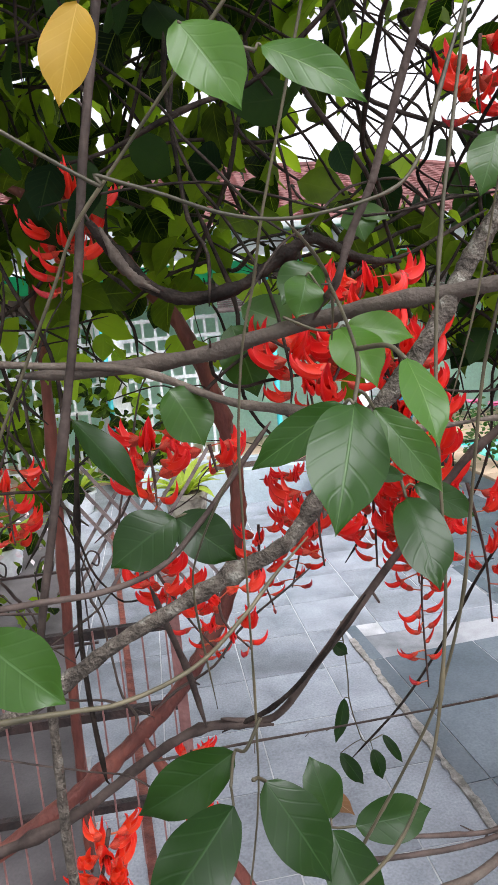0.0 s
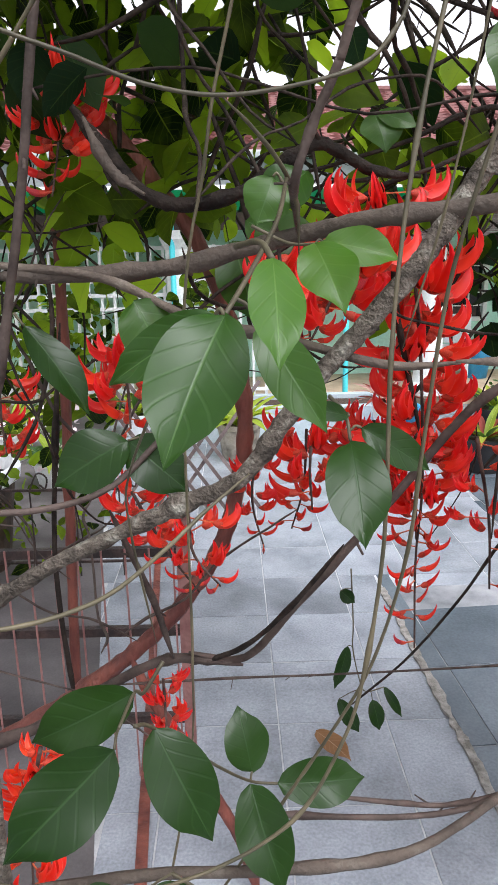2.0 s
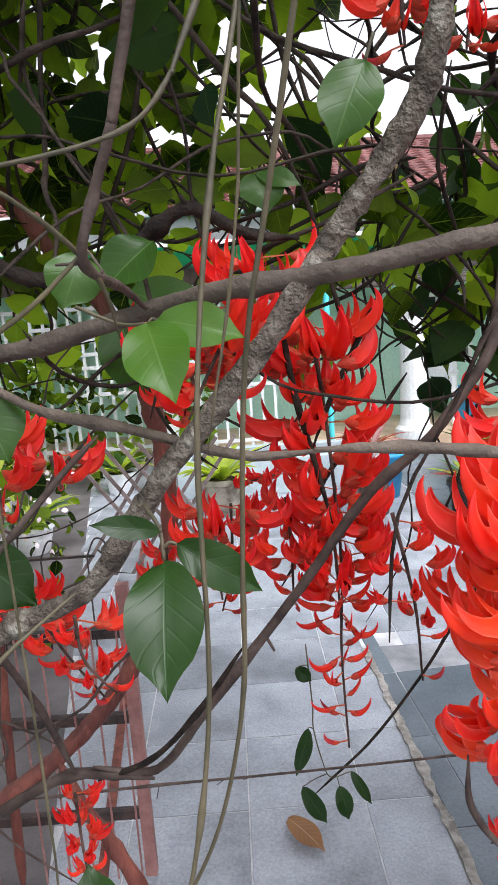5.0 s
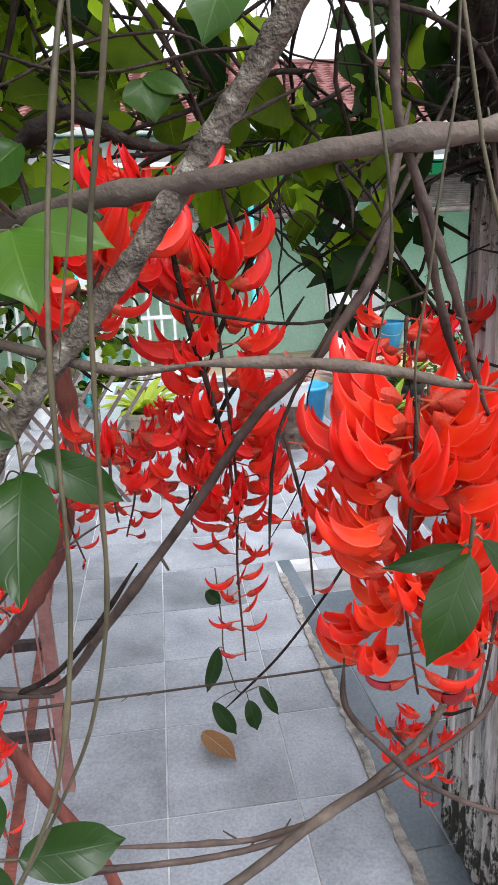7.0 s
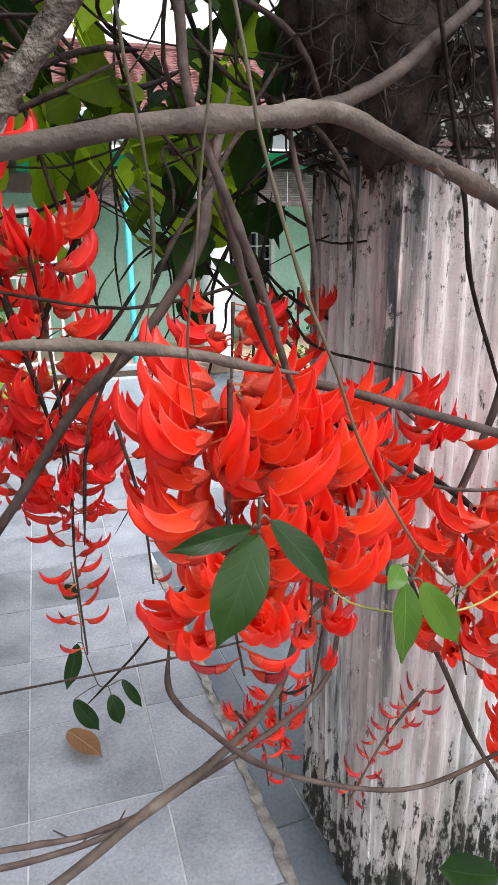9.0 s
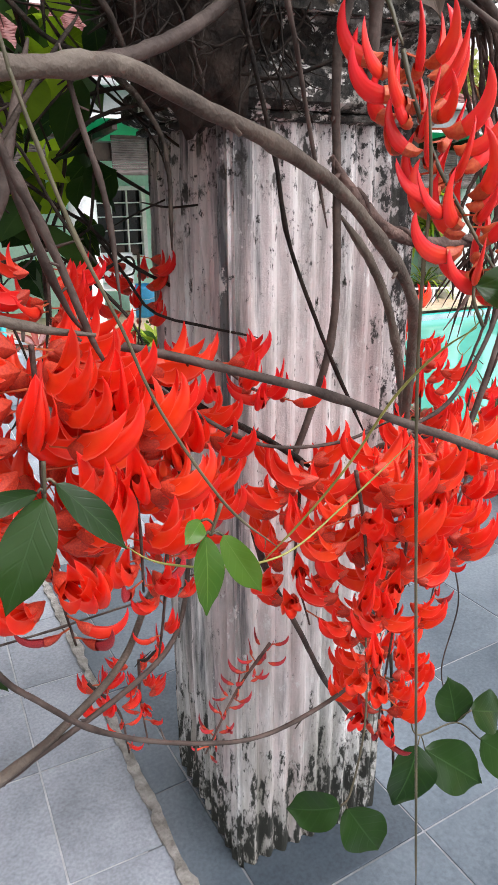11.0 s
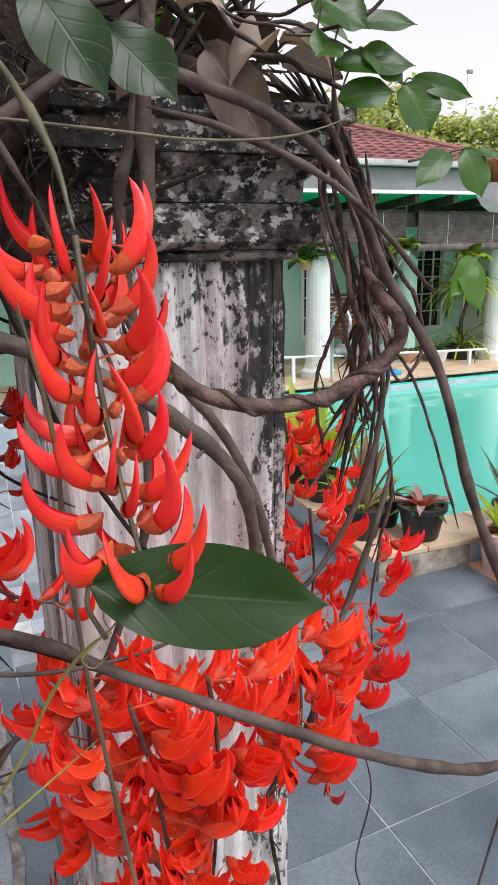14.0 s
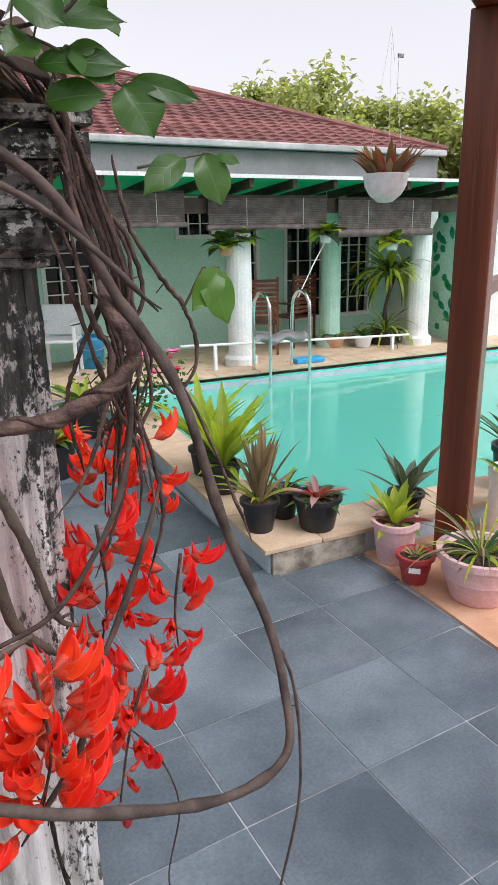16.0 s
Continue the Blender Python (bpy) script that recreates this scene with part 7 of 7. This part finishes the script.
# plants on the veranda
potted("palm_plant", "ponytail palm with long drooping leaves by the column", (7.7, 8.6, 0.142), 0.2, 0.24, 0.2, "black_pot", [(46, 0.75, 0.03, ["strap_green", "strap_dark"], (0.3, 1.3), (1.2, 2.2))], 31)
palm_trunk = thing("palm_plant", "slim palm with a crown of drooping leaves", "palm", (7.85, 8.75, 0.3))
part("trunk", tube(spline([(0, 0, 0), (-0.05, 0, 0.35), (0.1, 0, 0.8)], 5), 0.035, 0.022, 8, None, 0.15), M["bark_pale"], palm_trunk, smooth=True)
for k_, s_ in enumerate([(0, 0.0), (1, 0.2)]):
    strap_leaves(palm_trunk, 60, 0.85, 0.045, ["strap_green", "strap_green", "strap_dark"], 0.8, (0.1, 1.3), (1.2, 2.3), 40 + k_, 0.02)
potted("potted_plant", "leafy green plant on the veranda floor", (6.9, 8.75, 0.142), 0.14, 0.17, 0.16, "terracotta", [(22, 0.3, 0.07, ["strap_dark", "strap_green"], LOW, (0.4, 1.2))], 33)
potted("potted_plant", "low plant in a white bowl on the veranda", (7.25, 8.5, 0.142), 0.1, 0.13, 0.15, "white_pot", [(16, 0.25, 0.06, ["strap_dark"], MID, (0.4, 1.2))], 34)
potted("potted_plant", "broad leaved plant beside the side wall", (8.75, 8.1, 0.142), 0.16, 0.2, 0.2, "black_pot", [(18, 0.4, 0.12, ["strap_dark"], MID, (0.4, 1.0))], 35)
for k_, (x_, z_, mt_) in enumerate([(4.95, 1.5, "strap_dark"), (5.15, 1.55, "strap_dark"), (6.35, 1.62, "strap_grey"), (7.4, 1.5, "strap_green")]):
    hb = thing("hanging_plant", "leafy plant hanging under the awning", "plant", (x_, 8.1, z_))
    part("pot", lathe([(0.001, 0), (0.06, 0.0), (0.085, 0.1), (0.078, 0.1), (0.001, 0.08)], 18), M["terracotta" if k_ < 2 else "white_pot"], hb, smooth=True)
    strap_leaves(hb, 26, 0.3, 0.16, [mt_, "strap_green", "strap_dark"], 0.1, (0.0, 1.2), (0.5, 1.3), 50 + k_)
    part("cord", tube([Vector((0, 0, 0.1)), Vector((0, 0, 0.35)), Vector((0, 0, 0.62))], 0.003, 0.003, 4), M["white"], hb)

# rose bush by the pool corner
bush = thing("rose_bush", "rose bush with pink and red blooms", "bush", (3.22, 6.15, 0.161))
bush.scale = (0.75, 0.75, 0.62)
part("branches", tube(spline([(0, 0, 0), (0.1, 0, 0.5), (-0.05, 0.1, 1.0)], 5), 0.015, 0.008, 6), M["bark"], bush)
bm_ = bmesh.new()
rb = random.Random(61)
for k_ in range(330):
    p_2 = Vector((rb.gauss(0, 0.3), rb.gauss(0, 0.3), rb.uniform(0.1, 0.95)))
    leaf_blade(rb.uniform(0.06, 0.1), 0.05, 0.2, 0.4, 1, bm_, aim(p_2, (rb.uniform(-1, 1), rb.uniform(-1, 1), rb.uniform(-0.6, 0.6)), (rb.uniform(-1, 1), -0.4, 1)), 4, 2, 0.03, k_)
tagged(part("foliage", bm_, M["leaf"], bush, smooth=True), kind="stuff")
M["rose_pink"] = stuff_mat("pink_petal", (0.75, 0.12, 0.3), (0.85, 0.25, 0.42), 30, 0.5, 0.2, 100)
M["rose_red"] = stuff_mat("crimson_petal", (0.6, 0.02, 0.08), (0.75, 0.06, 0.14), 30, 0.5, 0.2, 100)
for k_, (dx, dy, dz) in enumerate([(0.32, -0.1, 0.85), (0.05, -0.2, 0.95), (-0.15, 0.0, 0.98), (0.4, -0.2, 0.7), (0.1, -0.3, 0.72), (0.5, 0.1, 0.9)]):
    bl = bmesh.new()
    for q_ in range(9):
        leaf_blade(0.12, 0.11, 0.3, 0.9, 0, bl, aim((dx, dy, dz), (math.cos(q_ * 2.4) * (0.3 + 0.07 * q_), math.sin(q_ * 2.4) * (0.3 + 0.07 * q_), 0.7), (0, 0, 1)), 5, 3, 0.05, q_)
    part("bloom", bl, M["rose_pink" if k_ % 3 else "rose_red"], bush, smooth=True)

# ---------- garden behind the vine ----------
M["white_iron"] = stuff_mat("white_painted_iron", (0.7, 0.72, 0.72), (0.82, 0.83, 0.83), 10, 0.5, 0.1, 60)
fence = thing("garden_fence", "white painted garden fence with square lattice", "fence", (-2.6, 7.9, 0.1))
for k_ in range(26):
    part("bar", boxes((0.14 * k_, 0, 0.0, 0.14 * k_ + 0.03, 0.03, 1.75)), M["white_iron"], fence)
for z_ in (0.12, 0.75, 1.05, 1.2, 1.35, 1.5, 1.7):
    part("rail", boxes((0, -0.012, z_, 3.55, 0.0, z_ + 0.04)), M["white_iron"], fence)
M["teal"] = stuff_mat("turquoise_painted_post", (0.05, 0.5, 0.55), (0.08, 0.6, 0.65), 8, 0.5, 0.1, 60)
for x_ in (-0.35, 1.5):
    ps = thing("painted_post", "turquoise painted steel garden post", "post", (x_, 7.6, -0.01), "turquoise posts")
    part("shaft", lathe([(0.03, 0), (0.03, 2.3), (0.001, 2.3)], 12), M["teal"], ps, smooth=True)
    part("foot", lathe([(0.07, 0), (0.07, 0.02), (0.03, 0.03)], 12), M["teal"], ps)
planter = thing("low_planter", "pale blue low planter wall with green plants", "planter", (0.3, 6.4, -0.01))
part("wall", boxes((-0.4, 0, 0, 1.5, 0.12, 0.34), (-0.4, 0.6, 0, 1.5, 0.72, 0.34), (-0.4, 0.12, 0, -0.28, 0.6, 0.34), (1.38, 0.12, 0, 1.5, 0.6, 0.34), bevel=0.0), M["blue_render"], planter)
part("soil", boxes((-0.27, 0.13, 0.0, 1.37, 0.59, 0.3)), M["soil"], planter)
potted("potted_plant", "yellow green bromeliad in a grey pot in the garden", (0.33, 5.9, 0.0), 0.15, 0.19, 0.32, "stone_riser", [(26, 0.5, 0.075, ["strap_green"], MID, (0.6, 1.3))], 71)
potted("potted_plant", "red bromeliad in a pale pot in the garden", (1.55, 5.6, 0.35), 0.1, 0.13, 0.2, "white_pot", [(26, 0.32, 0.05, ["brom_red", "strap_pink"], MID, (0.5, 1.3))], 72)
stand = thing("plant_stand", "dark wooden stump used as a plant stand", "stand", (1.55, 5.6, 0.0))
part("stump", tube(spline([(0, 0, 0), (0.01, 0, 0.18), (0, 0, 0.35)], 4), 0.13, 0.11, 12, None, 0.12), M["bark"], stand)
potted("potted_plant", "green and red croton in a black pot", (2.3, 5.4, 0.0), 0.14, 0.18, 0.28, "black_pot", [(26, 0.36, 0.06, ["strap_green", "brom_red", "strap_dark"], MID, (0.4, 1.2))], 73)
potted("potted_plant", "leafy plant in a dark grey pot", (2.75, 6.4, 0.0), 0.16, 0.2, 0.3, "black_pot", [(24, 0.45, 0.07, ["strap_dark", "strap_green"], MID, (0.4, 1.2))], 74)
tub = thing("basin", "sky blue plastic basin in the garden", "basin", (1.75, 6.1, 0.0))
part("body", lathe([(0.001, 0), (0.14, 0.0), (0.18, 0.36), (0.2, 0.37), (0.2, 0.4), (0.18, 0.4), (0.13, 0.05), (0.001, 0.03)], 28), M["blue_plastic"], tub, smooth=True)
for k_, (x_, y_, s_) in enumerate([(-1.1, 5.2, 1.0), (-1.7, 6.0, 1.2), (-0.7, 6.8, 1.0), (-2.2, 4.6, 1.1), (-1.45, 4.1, 0.8)]):
    potted("potted_plant", "white potted garden plant with arching green leaves", (x_, y_, 0.0), 0.12 * s_, 0.16 * s_, 0.22 * s_, "white_pot", [(26, 0.42 * s_, 0.07, ["strap_green", "strap_dark"], MID, (0.5, 1.4))], 80 + k_)
leaf_mass("shrubs", "green shrubs along the garden fence", 900, (-3.4, 0.3, 6.9, 7.7, 0.1, 1.5), 0.16, "leaf_mass", 91, lambda p, r: noise.noise(p * 1.7) > -0.12, 0.2)
leaf_mass("shrubs", "bright green shrubs behind the fence", 700, (-4.5, -0.2, 8.4, 9.4, 0.2, 2.6), 0.2, "leaf_mass", 92, lambda p, r: noise.noise(p * 1.3) > -0.05, 0.2)
leaf_mass("flower_bed", "low leafy flower bed", 260, (-2.2, -0.55, 3.4, 4.6, 0.05, 0.75), 0.1, "leaf_mass", 93, None, 0.2)
M["white_petal"] = stuff_mat("white_petal", (0.75, 0.6, 0.62), (0.85, 0.8, 0.8), 20, 0.6, 0.1, 80)
leaf_mass("white_blossom", "small white blossoms over the flower bed", 130, (-1.7, -0.5, 3.5, 4.4, 0.5, 0.95), 0.04, "white_petal", 94, None, 0.0)

# low iron fence with scrolls
iron = thing("iron_fence", "low wrought iron fence with curled ends", "fence", (-1.5, 3.6, 0.0))
for k_ in range(6):
    part("bar", tube([Vector((0.24 * k_, 0, 0)), Vector((0.24 * k_, 0, 0.25)), Vector((0.24 * k_, 0, 0.5))], 0.005, 0.005, 6), M["iron"], iron)
    part("scroll", tube(spline([(0.24 * k_, -0.01, 0.5), (0.24 * k_ + 0.05, -0.01, 0.6), (0.24 * k_ + 0.1, -0.01, 0.58), (0.24 * k_ + 0.09, -0.01, 0.52), (0.24 * k_ + 0.06, -0.01, 0.54)], 5), 0.005, 0.005, 6), M["iron"], iron)
for z_ in (0.08, 0.5):
    part("rail", boxes((-0.02, -0.008, z_, 1.24, 0.008, z_ + 0.012)), M["iron"], iron)
# dark red garden gate
M["gate_red"] = stuff_mat("dull_red_gate_paint", (0.24, 0.11, 0.1), (0.36, 0.18, 0.16), 14, 0.6, 0.2, 70)
gate = thing("garden_gate", "dark red iron garden gate with thin bars", "gate", (-1.25, 2.05, 0.02))
for z_, x_ in ((0.2, 1.42), (0.52, 1.42), (0.79, 1.42)):
    part("rail", boxes((0, -0.012, z_, x_, 0.012, z_ + 0.028)), M["iron"], gate, "dark slotted cross rail")
for k_ in range(20):
    part("bar", boxes((0.02 + 0.073 * k_, -0.017, 0.0, 0.0255 + 0.073 * k_, -0.012, 0.82)), M["gate_red"], gate)
part("stile", boxes((1.42, -0.015, 0.0, 1.455, 0.015, 0.95)), M["gate_red"], gate, "faded red gate stile")
tubp = thing("planter", "large dark brown planter with a white rim", "planter", (-1.25, 3.75, 0.0))
part("body", lathe([(0.001, 0), (0.26, 0.0), (0.33, 0.5), (0.001, 0.5)], 24), M["rafter"], tubp, smooth=False)
part("rim", lathe([(0.33, 0.5), (0.36, 0.52), (0.37, 0.58), (0.33, 0.6), (0.3, 0.52)], 24), M["white_pot"], tubp, "white rim")
trel = thing("trellis", "brown diamond trellis leaning in the garden", "trellis", (0.05, 4.6, 0.0))
for k_ in range(5):
    for s_ in (-1, 1):
        bm_ = boxes((-0.012, 0, -0.55, 0.012, 0.012, 0.55))
        bmesh.ops.transform(bm_, matrix=Matrix.Translation((0.12 * k_ - 0.36, 0.008 * s_, 0.45)) @ Matrix.Rotation(radians(35 * s_), 4, "Y"), verts=bm_.verts)
        part("slat", bm_, M["bamboo"], trel)

# red edging and slotted drain in the floor
structure("floor_edging", boxes((-0.1, 1.0, -0.01, -0.065, 6.0, 0.004)), M["bark_red"], "red brown edging strip in the paving", "strip").matrix_basis = pose(0.31, 0, 0.003, 0, 0, 5.5)
leaf_spray([((0.62, 2.22, 0.035), (0.725, 2.085, 0.02), 0.085)], "leaf_dry", "fallen dry brown leaf on the paving", (), (0.2, -0.55, 1))

# ---------- distance ----------


def tree(at, h, r, seed):
    t = thing("tree", "leafy green tree behind the house", "tree", at, "trees behind the house")
    rnd = random.Random(seed)
    part("trunk", tube(spline([(0, 0, 0), (0.1, 0, h * 0.3), (-0.1, 0.1, h * 0.62), (0.05, 0, h * 0.85)], 5), 0.2, 0.05, 8, None, 0.1), M["bark"], t, smooth=True)
    bm = bmesh.new()
    centres = [Vector((rnd.gauss(0, r * 0.5), rnd.gauss(0, r * 0.4), h * rnd.uniform(0.45, 0.95))) for _ in range(24)]
    for c in centres:
        part("limb", tube(spline([(0, 0, h * 0.45), c * 0.6 + Vector((0, 0, h * 0.2)), c], 3), 0.05, 0.015, 5), M["bark"], t)
        for k in range(300):
            p = c + Vector((rnd.gauss(0, 0.27), rnd.gauss(0, 0.27), rnd.gauss(0, 0.2)))
            leaf_blade(rnd.uniform(0.14, 0.24), 0.13, 0.2, 0.4, 1, bm, aim(p, (rnd.uniform(-1, 1), rnd.uniform(-1, 1), rnd.uniform(-0.8, 0.5)), (rnd.uniform(-0.6, 0.6), rnd.uniform(-0.6, 0.6), 1)), 2, 2, 0.03, k)
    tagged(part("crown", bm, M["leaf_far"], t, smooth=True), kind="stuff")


for k_, (x_, y_, h_, r_) in enumerate([(10.2, 16.0, 5.3, 1.7), (11.6, 15.4, 4.9, 1.5), (12.6, 15.5, 5.2, 1.7), (14.6, 14.5, 4.6, 1.6), (16.5, 14.0, 4.6, 1.6), (11.5, 18.0, 5.8, 1.8), (13.5, 10.8, 3.4, 1.1), (-6.0, 12.0, 6.0, 2.0), (-3.5, 14.0, 5.5, 2.0)]):
    tree((x_, y_, -0.45), h_, r_, 200 + k_)
mast = thing("antenna_mast", "thin antenna mast behind the house", "antenna", (15.35, 19.0, -0.45))
part("pole", tube([Vector((0, 0, 0)), Vector((0, 0, 4)), Vector((0, 0, 7.1))], 0.011, 0.008, 6), M["gutter"], mast)
part("sensor", boxes((-0.03, -0.03, 7.02, 0.16, 0.03, 7.12)), M["fascia"], mast)

# ---------- floor tiles, piece by piece ----------


def tile_field(name, label, origin, size, rz, nx, ny, mat, limits, near, gap=0.0055, bev=0.003):
    """Square tiles on a turned grid, cut off at limits (x0, x1, y0, y1); those near the walk are pieces of their own, the rest one part."""
    root = tagged(new(name), label, "floor", kind="structure")
    rot = pose(*origin, 0, 0, rz)
    root.matrix_basis = rot
    h = size / 2 - gap / 2
    whole, far = None, bmesh.new()
    for i in range(*nx):
        for j in range(*ny):
            c = Vector(((i + 0.5) * size, (j + 0.5) * size, 0))
            w = rot @ c
            x0, x1, y0, y1 = limits(w)
            cut = (max(-h, x0 - w.x), min(h, x1 - w.x), max(-h, y0 - w.y), min(h, y1 - w.y))
            if cut[1] - cut[0] < 0.03 or cut[3] - cut[2] < 0.03:
                continue
            if not near(w):
                box(far, c.x + cut[0], c.y + cut[2], -0.012, c.x + cut[1], c.y + cut[3], 0.0)
                continue
            me = whole if cut == (-h, h, -h, h) else None
            if me is None:
                bm = boxes((cut[0], cut[2], -0.012, cut[1], cut[3], 0.0), bevel=bev)
                me = bpy.data.meshes.new("tile")
                bm.to_mesh(me)
                bm.free()
                me.materials.append(M[mat])
                if cut == (-h, h, -h, h):
                    whole = me
            ob = new("tile", me)
            ob.parent = root
            rr = random.Random(i * 131 + j)
            ob.matrix_basis = Matrix.Translation(c + Vector((0, 0, rr.uniform(-0.001, 0.001)))) @ Matrix.Rotation(rr.uniform(-0.002, 0.002), 4, "X")
    if far.verts:
        tagged(part("far_tiles", far, M[mat], root), kind="stuff")
    else:
        far.free()


tile_field("floor_pale", "pale weathered grey square floor tiles", (0.497, 1.906, 0.0), 0.405, 1.0, (-16, 5), (-9, 16), "pale_tile", lambda w: (0.24 - 0.185 * w.y, 2.0 if w.y >= 3.4 or w.x > 1.36 else strip_line(w.y) - 0.012, 3.4 if w.x > 1.36 else -4, 8.15), lambda w: -1.2 < w.x and 0.5 < w.y < 6.5)
tile_field("floor_slate", "dark grey slate square floor tiles", (2.758, 1.803, 0.0), 0.487, 4.5, (-6, 4), (-8, 15), "slate", lambda w: (strip_line(w.y) + 0.012 if w.y < 3.4 else 2.01, 3.68 if w.y < 3.2 else 3.08, -4, 3.2 if w.x > 3.1 else 8.15), lambda w: -0.5 < w.y < 5.5)
